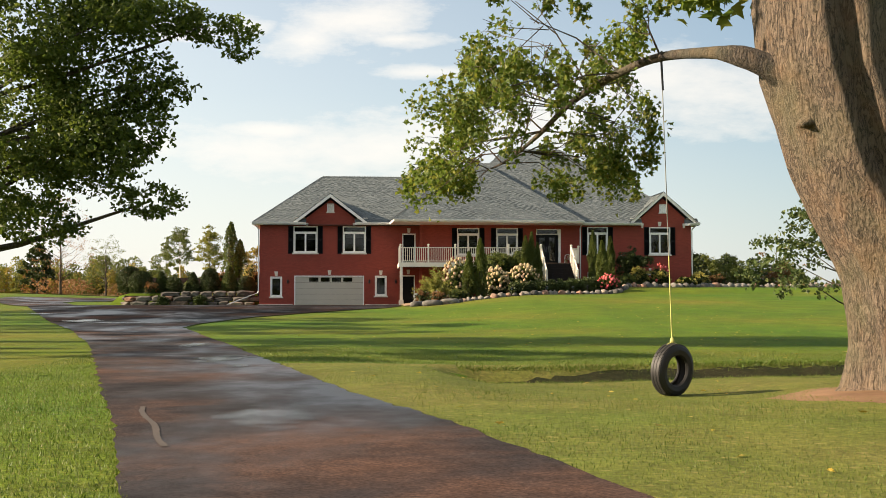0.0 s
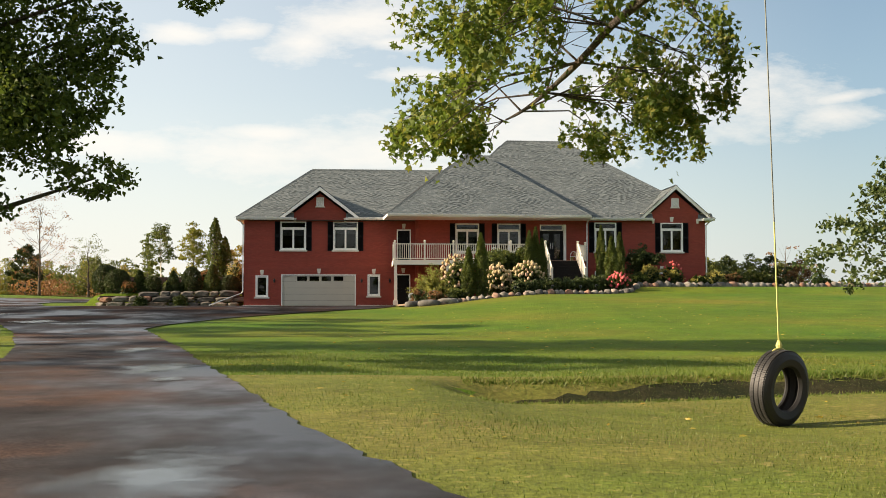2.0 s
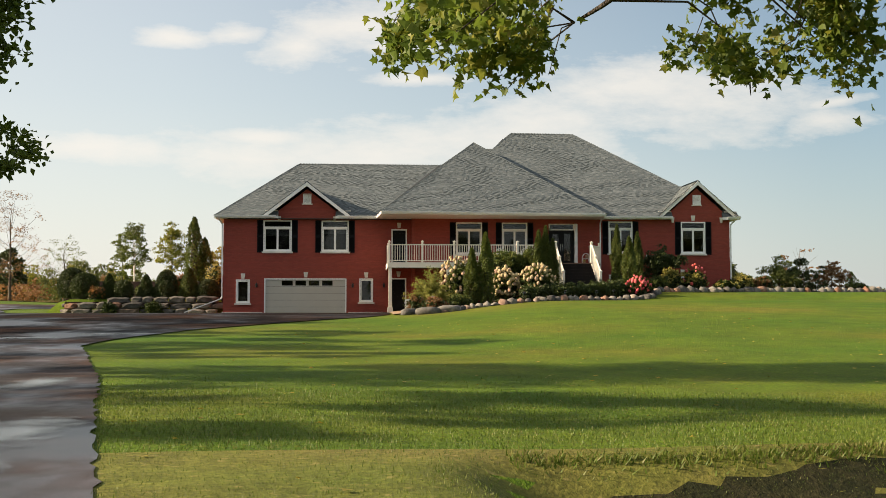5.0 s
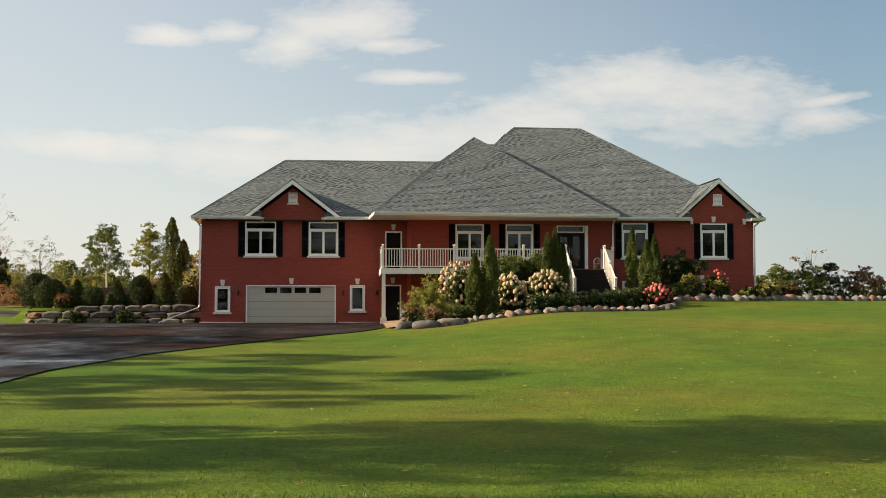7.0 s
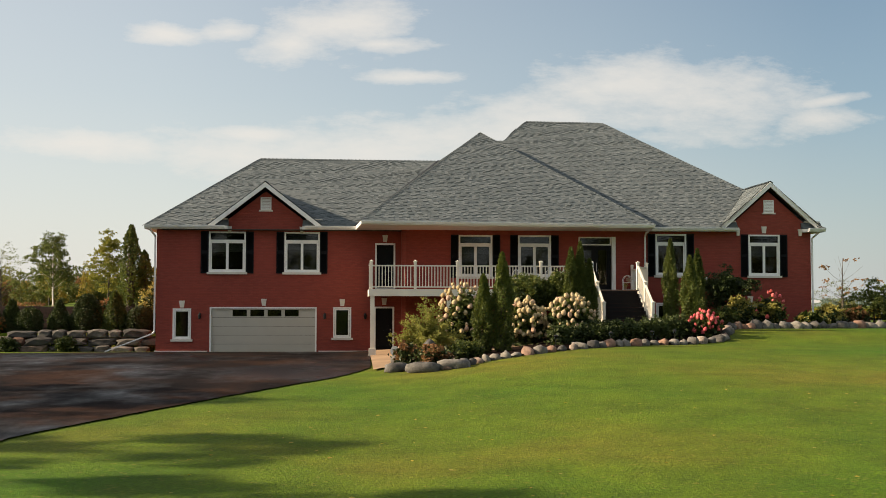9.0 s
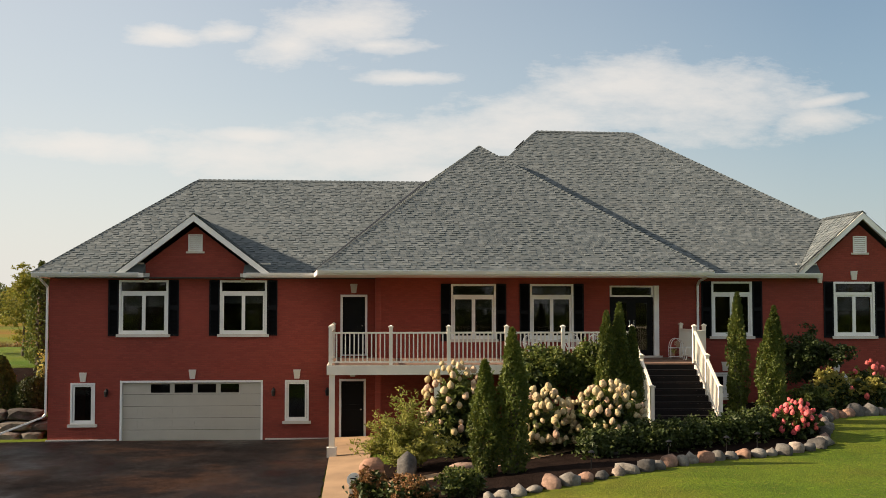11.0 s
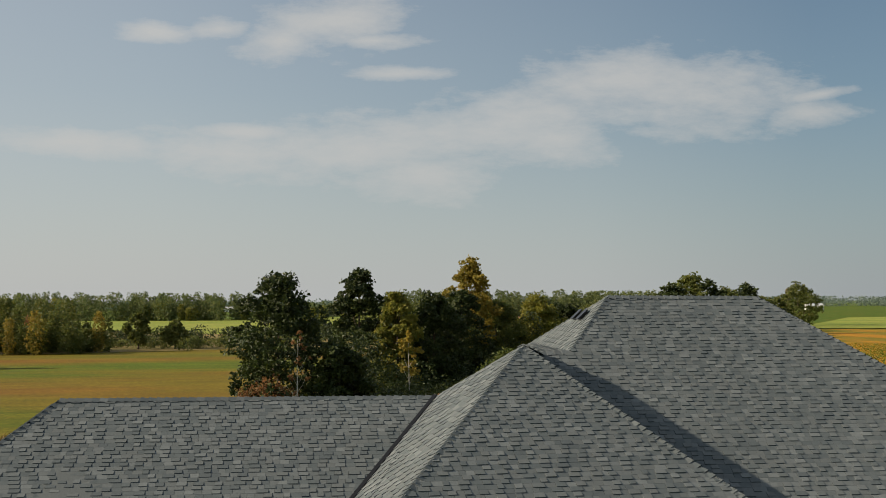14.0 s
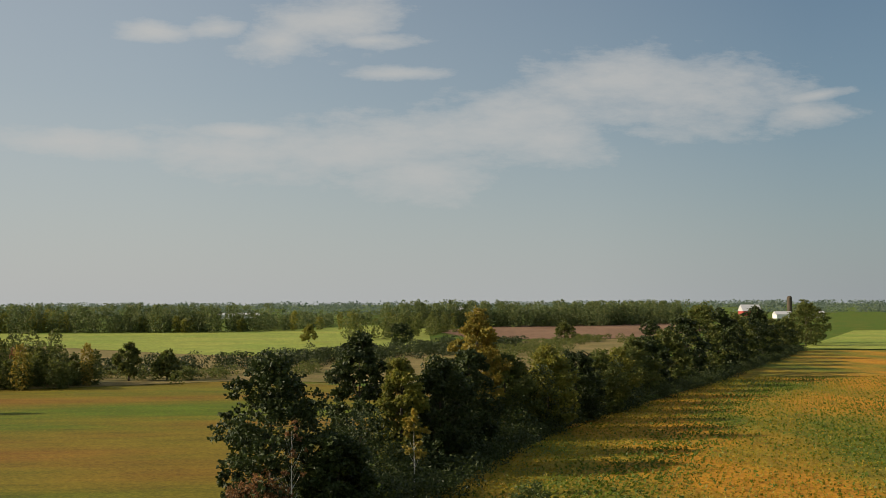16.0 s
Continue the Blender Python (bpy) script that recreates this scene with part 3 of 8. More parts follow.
solo("ground", ground_sheet(), LAWN, "green lawn and open country rolling to the horizon", "ground", "structure")


def resample(pts, n):
    pts = np.array(pts, dtype=float)
    d = np.concatenate([[0], np.cumsum(np.linalg.norm(np.diff(pts, axis=0), axis=1))])
    t = np.linspace(0, d[-1], n)
    # rounded through the corners
    fine = np.stack([np.interp(t, d, pts[:, k]) for k in range(2)], -1)
    for _ in range(max(1, n // 30)):
        fine[1:-1] = (fine[:-2] + 2 * fine[1:-1] + fine[2:]) / 4
    return fine


def drape(name, left, right, mat, lift, label, category, along=60, across=10, rag=0.0, kind="structure"):
    """A sheet laid over the ground between two lines."""
    L, R = resample(left, along), resample(right, along)
    if rag:
        rng = np.random.default_rng(len(name))
        L = L + rng.normal(0, rag, L.shape)
        R = R + rng.normal(0, rag, R.shape)
    u = np.linspace(0, 1, across + 1)[None, :, None]
    P = L[:, None, :] * (1 - u) + R[:, None, :] * u
    Z = height(P[..., 0], P[..., 1]) + lift
    V = np.concatenate([P, Z[..., None]], -1).reshape(-1, 3)
    n = across + 1
    i = np.arange(along - 1)[:, None] * n + np.arange(across)[None, :]
    quads = np.stack([i, i + 1, i + n + 1, i + n], -1).reshape(-1, 4)
    return solo(name, quick_mesh(name, V, quads, mat, True), mat, label, category, kind)


DRIVE_R = [(-1.2, -2), (-3.45, 9.9), (-4.45, 14.6), (-5.50, 18.4), (-6.58, 23.4), (-7.55, 27.6), (-9.3, 35.7), (-11.1, 42.6), (-12.2, 46.8)]
DRIVE_L = [(-4.4, -2), (-6.62, 9.9), (-7.7, 14.6), (-8.9, 19.3), (-10.8, 27.0), (-13.0, 35.7), (-15.8, 45), (-18.5, 52)]
drape("driveway", DRIVE_L, DRIVE_R, ASPHALT, 0.03, "damp dark brown asphalt driveway with worn patches", "driveway", 200, 14, 0.025)
APRON_R = [(-12.2, 46.8), (-12.1, 50.0), (-10.7, 56.0), (-7.4, 63.5), (-4.6, 69.5), (-3.6, 73), (-3.55, 80), (-3.55, 86.9)]
APRON_L = [(-18.5, 52), (-20.5, 58), (-22.5, 64), (-24.5, 70), (-26, 75), (-27, 79), (-26, 84.5), (-13.3, 87.0)]
drape("forecourt", APRON_L, APRON_R, ASPHALT_SHADED, 0.034, "broad asphalt forecourt before the garage door", "forecourt", 140, 34, 0.02)
drape("lane", [(-26.2, 75), (-30.0, 84), (-34, 94), (-38, 104), (-38, 112), (-31, 115.5), (-25.2, 115)], [(-25.8, 84.0), (-26.6, 88), (-28.6, 95), (-31.0, 102), (-31.0, 106.5), (-28.5, 109.0), (-25.2, 109.5)], ASPHALT, 0.05,
      "asphalt lane curving away behind the garden", "lane", 120, 8, 0.02)
drape("walkway", [(-3.53, 71.6), (-3.53, 76), (-3.53, 81), (-3.53, 86.9)], [(-2.95, 72.6), (-2.75, 76), (-2.3, 80.5), (-1.98, 86.2)], CONCRETE, 0.06,
      "tan stamped concrete walk beside the forecourt", "walkway", 50, 6)
drape("garden_path", [(-3.0, 74.75), (-1.0, 74.95), (0.3, 75.3), (1.5, 76.2), (2.7, 76.75), (4.3, 77.5), (6.2, 78.3)], [(-2.9, 75.6), (-1.1, 75.8), (0.1, 76.15), (1.2, 77.05), (2.4, 77.7), (4.3, 78.5), (6.2, 79.4)], CONCRETE, 0.064,
      "tan stamped concrete path leading to the steps", "path", 50, 6)
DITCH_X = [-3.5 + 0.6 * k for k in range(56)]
drape("ditch_bank", [(x, float(ditch_line(x)) - 0.12) for x in DITCH_X], [(x, float(ditch_line(x)) + 0.30 + 0.80 * min(1.0, 0.3 + k * 0.12)) for k, x in enumerate(DITCH_X)], DITCH, 0.02, "bank of soil and long grass in the shallow ditch, shade in its colour", "ditch", 120, 8, 0.07)
BED_EDGE = [(-3.1, 71.2), (-2.1, 69.6), (-0.9, 69.8), (0.4, 71.6), (1.6, 72.2), (3.1, 72.9), (4.4, 73.7), (6.1, 74.95), (7.9, 75.7), (9.2, 76.3), (10.3, 77.1), (10.8, 78.3), (11.6, 80.5), (13, 81.7), (15, 82.0), (18, 82.6), (22, 83.0), (26, 83.6), (29, 85)]
drape("dry_lawn", [(-3.9, 9.5), (-4.9, 14.4), (-6.3, 20.6), (-7.4, 25.2)], [(1.5, 8.0), (8.5, 11.0), (13.5, 17.0), (13.0, 24.0), (9.0, 28.0)], LAWN_DRY, 0.018, "drying yellow-tan lawn before the ditch", "lawn", 90, 80)
drape("flower_bed", [(-2.8, 78.8), (-0.5, 79.0), (3, 78.9), (6, 79.3), (8.6, 80.3), (9.5, 84), (10.5, 86.2), (12.6, 86.2), (15, 86.2), (18, 86.2), (22, 87.5), (26, 88), (29, 88)], BED_EDGE, MULCH, 0.05,
      "flower bed of dark mulch along the house front", "flower bed", 90, 10, 0.03)
drape("bed_under_deck", [(-2.0, 86.2), (8.8, 86.2)], [(-2.0, 80.9), (8.8, 81.3)], MULCH, 0.055, "dark mulch beneath the deck", "flower bed", 20, 8)
drape("terrace_soil", [(-23.2, 96), (-13.5, 96)], [(-23.2, 88.9), (-13.5, 88.9)], MULCH, 0.05, "dark planted soil behind the stone wall", "flower bed", 30, 14)


# ---- house ----
house = thing("house", (2, 93, 1.0), "red brick bungalow over a garage level, grey hip roof", "house")
FL, FM = 87.0, 86.3          # front planes: garage wing, main block


def wall(name, x0, x1, z0, z1, y, holes, depth=0.25, label=""):
    """A front wall with real openings: face, back and reveals."""
    b = M()
    xs = sorted({x0, x1, *[v for h in holes for v in h[:2]]})
    zs = sorted({z0, z1, *[v for h in holes for v in h[2:]]})
    inside = lambda x, z: any(h[0] < x < h[1] and h[2] < z < h[3] for h in holes)
    for i in range(len(xs) - 1):
        for j in range(len(zs) - 1):
            if inside((xs[i] + xs[i + 1]) / 2, (zs[j] + zs[j + 1]) / 2):
                continue
            a, c, d, e = xs[i], xs[i + 1], zs[j], zs[j + 1]
            b.add([(a, y, d), (c, y, d), (c, y, e), (a, y, e)], [(0, 1, 2, 3)])
            b.add([(a, y + depth, d), (c, y + depth, d), (c, y + depth, e), (a, y + depth, e)], [(3, 2, 1, 0)])
    for a, c, d, e in holes:
        b.add([(p, q, r) for q in (y, y + depth) for p, r in ((a, d), (c, d), (c, e), (a, e))],
              [(0, 4, 5, 1), (1, 5, 6, 2), (2, 6, 7, 3), (3, 7, 4, 0)])
    b.add([(p, q, r) for q in (y, y + depth) for p, r in ((x0, z0), (x1, z0), (x1, z1), (x0, z1))],
          [(4, 0, 1, 5), (5, 1, 2, 6), (6, 2, 3, 7), (7, 3, 0, 4)])
    return part(name, b.weld(), BRICK, house, label)


WIN_A, WIN_B = (-10.98, -9.30, 4.75, 6.63), (-7.49, -5.87, 4.75, 6.63)
LOW_L, LOW_R = (-12.60, -11.78, 1.63, 3.05), (-5.20, -4.38, 1.70, 3.12)
DOOR_UP, DOOR_LOW = (-3.27, -2.32, 4.02, 6.14), (-3.31, -2.36, 1.06, 3.16)
GAR = (-10.92, -5.98, 0.98, 3.13)
WIN_1, WIN_2, FDOOR = (0.62, 2.18, 4.57, 6.50), (3.41, 4.94, 4.57, 6.50), (6.25, 8.02, 3.98, 6.46)
WIN_R, WIN_G = (9.94, 11.40, 4.66, 6.60), (14.42, 15.92, 4.66, 6.60)
BASE_1, BASE_2 = (9.95, 10.85, 2.50, 3.36), (14.0, 14.95, 2.62, 3.30)
wall("front_wall", -13.38, -2.04, 0.7, 6.75, FL, [WIN_A, WIN_B, LOW_L, LOW_R, DOOR_UP, DOOR_LOW, GAR], label="red brick garage front")
wall("front_wall", -1.86, 17.45, 0.7, 6.75, FM, [WIN_1, WIN_2, FDOOR, WIN_R, WIN_G, BASE_1, BASE_2], label="red brick porch front")
part("side_wall", M().box(-13.38, -13.13, FL + 0.25, 101.2, 0.7, 6.75), BRICK, house)
part("side_wall", M().box(17.20, 17.45, FM + 0.25, 108.0, 0.7, 6.75), BRICK, house)
RET = ((-2.04, FL + 0.01), (-2.04, FM + 0.17), (-1.86, FM + 0.004), (-1.60, FM + 0.252), (-1.60, FL + 0.26))
part("return_wall", M().add([(x, y, z) for z in (0.7, 6.75) for x, y in RET], [(0, 4, 3, 2, 1), (5, 6, 7, 8, 9)] + [(i, (i + 1) % 5, (i + 1) % 5 + 5, i + 5) for i in range(5)]), BRICK, house, "narrow red brick return with a splayed corner")
part("back_wall", M().box(-13.38, -3.5, 101.2, 101.45, 0.7, 6.75).box(-3.5, -3.25, 101.2, 108, 0.7, 6.75).box(-3.5, 17.45, 108.0, 108.25, 0.7, 6.75), BRICK, house)
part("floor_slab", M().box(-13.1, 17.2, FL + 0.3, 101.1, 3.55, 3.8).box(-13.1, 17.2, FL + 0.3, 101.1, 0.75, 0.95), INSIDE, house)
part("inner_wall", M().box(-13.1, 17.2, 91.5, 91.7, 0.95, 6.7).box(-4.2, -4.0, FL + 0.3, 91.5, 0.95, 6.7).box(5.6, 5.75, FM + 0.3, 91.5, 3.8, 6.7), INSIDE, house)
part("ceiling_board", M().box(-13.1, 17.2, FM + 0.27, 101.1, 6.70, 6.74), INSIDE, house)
part("plinth", M().box(-13.44, GAR[0] - 0.1, FL - 0.05, FL - 0.003, 0.8, 1.10), STONE_TRIM, house, "pale concrete footing strip")
part("plinth", M().box(GAR[1] + 0.1, DOOR_LOW[0] - 0.1, FL - 0.05, FL - 0.003, 0.8, 1.10), STONE_TRIM, house, "pale concrete footing strip")


def frame_bars(b, x0, x1, z0, z1, y, w, d):
    b.box(x0, x1, y, y + d, z0, z0 + w).box(x0, x1, y, y + d, z1 - w, z1)
    b.box(x0, x0 + w, y, y + d, z0 + w, z1 - w).box(x1 - w, x1, y, y + d, z0 + w, z1 - w)
    return b


def window(rect, y, transom=0.42, double=True, surround=0.07, blind=0.0):
    """White casement pair under a transom light, with its sill and glass."""
    x0, x1, z0, z1 = rect
    f = frame_bars(M(), x0 - 0.01, x1 + 0.01, z0, z1 + 0.01, y - 0.035, surround, 0.12)
    zt = z1 - transom if transom else z1 - surround
    if transom:
        f.box(x0 + surround, x1 - surround, y - 0.03, y + 0.08, zt - 0.05, zt + 0.05)
    w = part("window", f, WHITE, house)
    xm = (x0 + x1) / 2
    bottom, top = z0 + surround, zt - (0.05 if transom else 0)
    cells = [(x0 + surround, xm), (xm, x1 - surround)] if double else [(x0 + surround, x1 - surround)]
    for a, c in cells:
        part("sash", frame_bars(M(), a, c, bottom, top, y + 0.0, 0.06, 0.06), WHITE, w)
        p = part("pane", M().box(a + 0.05, c - 0.05, y + 0.028, y + 0.036, bottom + 0.05, top - 0.05), GLASS, w)
        p.visible_shadow = False
    if transom:
        p = part("pane", M().box(x0 + surround, x1 - surround, y + 0.028, y + 0.036, zt + 0.05, z1 - surround), GLASS, w)
        p.visible_shadow = False
    part("sill", M().box(x0 - 0.09, x1 + 0.09, y - 0.10, y + 0.05, z0 - 0.10, z0 - 0.003), STONE_TRIM, w, "pale stone sill")
    if blind:
        part("blind", M().box(x0 + 0.1, x1 - 0.1, y + 0.20, y + 0.21, top - blind * (top - bottom), top), BLIND, w, "half-drawn pale fabric blind")
    return w


window(WIN_A, FL, blind=0.35)
window(WIN_B, FL, blind=0.25)
window(LOW_L, FL, 0, False)
window(LOW_R, FL, 0, False)
window(WIN_1, FM, blind=0.3)
window(WIN_2, FM, blind=0.15)
window(WIN_R, FM)
window(WIN_G, FM, blind=0.4)
window(BASE_1, FM, 0, True)
window(BASE_2, FM, 0, False)


def shutter(x0, z0, z1, y, w=0.36):
    b = frame_bars(M(), x0, x0 + w, z0, z1, y - 0.045, 0.05, 0.042)
    b.box(x0 + 0.05, x0 + w - 0.05, y - 0.045, y - 0.003, (z0 + z1) / 2 - 0.04, (z0 + z1) / 2 + 0.04)
    b.box(x0 + 0.045, x0 + w - 0.045, y - 0.010, y - 0.004, z0 + 0.045, z1 - 0.045)
    s = part("shutter", b, SHUTTER, house, "black louvred shutter")
    lv = M()
    z = z0 + 0.06
    while z < z1 - 0.08:
        if abs(z - (z0 + z1) / 2) > 0.07:
            lv.add([(x0 + 0.05, y - 0.012, z + 0.035), (x0 + w - 0.05, y - 0.012, z + 0.035), (x0 + w - 0.05, y - 0.04, z), (x0 + 0.05, y - 0.04, z)], [(0, 1, 2, 3), (3, 2, 1, 0)])
        z += 0.045
    part("louvre_panel", lv, SHUTTER, s, kind="stuff")


for r, y in ((WIN_A, FL), (WIN_B, FL), (WIN_1, FM), (WIN_2, FM), (WIN_R, FM), (WIN_G, FM)):
    shutter(r[0] - 0.38, r[2] - 0.06, r[3] + 0.02, y)
    shutter(r[1] + 0.02, r[2] - 0.06, r[3] + 0.02, y)


def keystone(x, z, y, h=0.32):
    part("keystone", M().prism([(x - 0.085, z), (x + 0.085, z), (x + 0.13, z + h), (x - 0.13, z + h)], y - 0.06, y - 0.002), STONE_TRIM, house, "pale stone keystone")


for x, z, y in ((-12.19, 3.10, FL), (-8.43, 3.19, FL), (-4.79, 3.18, FL), (-2.80, 6.20, FL), (-2.83, 3.24, FL), (15.17, 6.68, FM), (10.4, 3.43, FM), (14.48, 3.37, FM)):
    keystone(x, z, y)


def plain_door(rect, y, label):
    x0, x1, z0, z1 = rect
    d = part("entry_door", M().box(x0 + 0.08, x1 - 0.08, y + 0.10, y + 0.15, z0 + 0.03, z1 - 0.08), DOOR, house, label)
    part("door_frame", M().box(x0, x0 + 0.08, y - 0.03, y + 0.17, z0, z1).box(x1 - 0.08, x1, y - 0.03, y + 0.17, z0, z1).box(x0 + 0.08, x1 - 0.08, y - 0.03, y + 0.17, z1 - 0.08, z1)
         .box(x0, x1, y - 0.05, y + 0.17, z0 - 0.04, z0 - 0.002), WHITE, d, "white door frame")
    pn = M()
    for zz in (0.25, 1.15):
        frame_bars(pn, x0 + 0.18, x1 - 0.18, z0 + zz, z0 + zz + 0.75, y + 0.085, 0.04, 0.014)
    part("door_panel", pn, DOOR, d)
    part("door_handle", M().lathe([(0.03, 0), (0.035, 0.03), (0.012, 0.05)], 10, (x1 - 0.18, y + 0.06, z0 + 1.0)), CHROME, d)


plain_door(DOOR_UP, FL, "black panelled door opening on the deck")
plain_door(DOOR_LOW, FL, "black panelled door beneath the deck")

# double front door, with a transom and a pale surround
fd = part("front_door", frame_bars(M(), FDOOR[0] + 0.02, FDOOR[1] - 0.20, FDOOR[2], FDOOR[3] - 0.40, FM + 0.05, 0.05, 0.12), DOOR, house, "black double front door with glazed leaves")
xm = (FDOOR[0] + FDOOR[1] - 0.18) / 2
for a, c, hx in ((FDOOR[0] + 0.07, xm, xm - 0.08), (xm, FDOOR[1] - 0.25, xm + 0.08)):
    lf = part("door_leaf", frame_bars(M(), a, c, FDOOR[2] + 0.05, FDOOR[3] - 0.45, FM + 0.08, 0.16, 0.05), DOOR, fd)
    pp = part("door_glass", M().box(a + 0.15, c - 0.15, FM + 0.10, FM + 0.11, FDOOR[2] + 0.2, FDOOR[3] - 0.60), GLASS, fd)
    pp.visible_shadow = False
    part("pull_handle", M().tube([(hx, FM + 0.03, FDOOR[2] + 0.85), (hx, FM + 0.03, FDOOR[2] + 1.25)], [0.016, 0.016], 8), CHROME, fd, "steel pull handle")
part("door_transom", frame_bars(M(), FDOOR[0] + 0.02, FDOOR[1] - 0.20, FDOOR[3] - 0.40, FDOOR[3], FM + 0.03, 0.06, 0.1), WHITE, fd)
pp = part("transom_pane", M().box(FDOOR[0] + 0.05, FDOOR[1] - 0.25, FM + 0.07, FM + 0.08, FDOOR[3] - 0.35, FDOOR[3] - 0.05), GLASS, fd)
pp.visible_shadow = False
part("door_surround", M().box(FDOOR[1] - 0.18, FDOOR[1], FM - 0.05, FM + 0.15, FDOOR[2], FDOOR[3]), WHITE, fd, "white post beside the door")
part("door_threshold", M().box(FDOOR[0] - 0.05, FDOOR[1] + 0.05, FM - 0.30, FM + 0.12, FDOOR[2] - 0.12, FDOOR[2] - 0.003), STONE_TRIM, fd, "pale stone threshold")

# garage door
gd = part("garage_door", frame_bars(M(), GAR[0], GAR[1], GAR[2] - 0.06, GAR[3], FL - 0.02, 0.07, 0.2), WHITE, house, "wide beige sectional garage door with four small windows")
rows = 5
for k in range(rows):
    z0 = GAR[2] + 0.02 + k * (GAR[3] - GAR[2] - 0.09) / rows
    z1 = GAR[2] + 0.02 + (k + 1) * (GAR[3] - GAR[2] - 0.09) / rows - 0.012
    b = M()
    x0, x1 = GAR[0] + 0.07, GAR[1] - 0.07
    if k < rows - 1:
        b.box(x0, x1, FL + 0.09, FL + 0.13, z0, z1)
        n = 8
        for i in range(n):
            a, c = x0 + (x1 - x0) * i / n + 0.07, x0 + (x1 - x0) * (i + 1) / n - 0.07
            frame_bars(b, a, c, z0 + 0.08, z1 - 0.08, FL + 0.078, 0.025, 0.013)
        part("garage_panel", b, GARAGE, gd)
    else:
        wins = [(-9.88, -9.22), (-9.06, -8.42), (-8.26, -7.62), (-7.46, -6.82)]
        edges = [x0] + [v for w in wins for v in w] + [x1]
        for i in range(0, len(edges), 2):
            b.box(edges[i], edges[i + 1], FL + 0.09, FL + 0.13, z0, z1)
        for a, c in wins:
            b.box(a, c, FL + 0.09, FL + 0.13, z0, z0 + 0.05).box(a, c, FL + 0.09, FL + 0.13, z1 - 0.05, z1)
        part("garage_panel", b, GARAGE, gd)
        for a, c in wins:
            p = part("garage_pane", M().box(a, c, FL + 0.105, FL + 0.112, z0 + 0.05, z1 - 0.05), GLASS, gd)
            p.visible_shadow = False

# wall lanterns
for x, z, y in ((-11.37, 2.72, FL), (-5.60, 2.72, FL), (-3.72, 2.72, FL)):
    ln = part("wall_lantern", M().box(x - 0.05, x + 0.05, y - 0.03, y - 0.002, z - 0.1, z + 0.12), BLACK, house, "small black carriage lantern")
    part("lantern_arm", M().tube([(x, y - 0.02, z + 0.08), (x, y - 0.14, z + 0.16), (x, y - 0.16, z + 0.1)], [0.012] * 3, 6), BLACK, ln)
    part("lantern_cage", M().lathe([(0.03, -0.14), (0.06, -0.12), (0.075, 0.04), (0.03, 0.1), (0.008, 0.13)], 8, (x, y - 0.16, z)), BLACK, ln)

# ---- roof ----
EZ = 6.90
PITCH_PTS = dict(LR0=(-9.25, 94.3, 10.96), LR1=(0.4, 94.1, 10.95), AP=(2.30, 92.9, 12.28), PL=(5.25, 96.6, 13.49), PR=(9.56, 96.6, 13.45))
LR0, LR1, AP, PL, PR = [Vector(PITCH_PTS[k]) for k in ("LR0", "LR1", "AP", "PL", "PR")]
# slopes: corners anticlockwise from above, the eave first
LE, MID_L, MID_R, ME, MF, MFL = 86.45, -3.93, 9.30, 85.75, 83.95, 82.6
RX = 17.95
SAD0, SAD1, SADB = Vector((2.90, 94.2, 12.02)), Vector((3.75, 94.3, 12.06)), Vector((3.73, 101.05, 12.04))
GAB = [(-8.37, 2.70, 8.95, 86.45), (15.41, 2.54, 9.13, 86.00)]
YM = [LE + (8.95 - EZ) / 0.5294, ME + (9.13 - EZ) / 0.585]      # where each gable ridge runs into the slope behind
LR1 = Vector((0.24, 94.3, 10.93))
SLOPES = {
    "left_front": [(-13.85, LE, EZ), (GAB[0][0] - 2.70, LE, EZ), (GAB[0][0], YM[0], 8.95), (GAB[0][0] + 2.70, LE, EZ), (3.0, LE, EZ), (3.0, 94.28, 10.945), tuple(LR0)],
    "left_end": [(-13.85, 101.75, EZ), (-13.85, LE, EZ), tuple(LR0)],
    "mid_front": [(MID_L, MFL, EZ), (MID_R, MF, EZ), tuple(AP)],
    "mid_left": [(MID_L, MFL, EZ), tuple(AP), tuple(LR1)],
    "mid_left_low": [(-4.16, LE, EZ), (MID_L, MFL, EZ), tuple(LR1)],
    "mid_right": [(MID_R, MF, EZ), (MID_R, 97.0, EZ), tuple(AP)],
    "main_front": [(-1.0, ME, EZ), (GAB[1][0] - 2.54, ME, EZ), (GAB[1][0], YM[1], 9.13), (RX, ME, EZ), tuple(PR), tuple(PL), tuple(SAD1), tuple(SAD0)],
    "main_left_low": [tuple(LR1), tuple(AP), tuple(SAD0)],
    "main_left_mid": [tuple(LR1), tuple(SAD0), tuple(SADB)],
    "main_left_saddle": [tuple(SAD0), tuple(SAD1), tuple(SADB)],
    "main_left_top": [tuple(SADB), tuple(SAD1), tuple(PL)],
    "main_right": [(RX, ME, EZ), (RX, 108.6, EZ), tuple(PR)],
    "main_back": [(RX, 108.6, EZ), (2.2, 108.6, EZ), tuple(PL), tuple(PR)],
    "side_back": [(2.2, 108.6, EZ), (1.4, 99.2, 7.9), tuple(LR1), tuple(SADB)],
    "hip_back": [(2.2, 108.6, EZ), tuple(SADB), tuple(PL)],
    "left_back": [(3.0, 101.75, EZ), (-13.85, 101.75, EZ), tuple(LR0), tuple(LR1)],
}


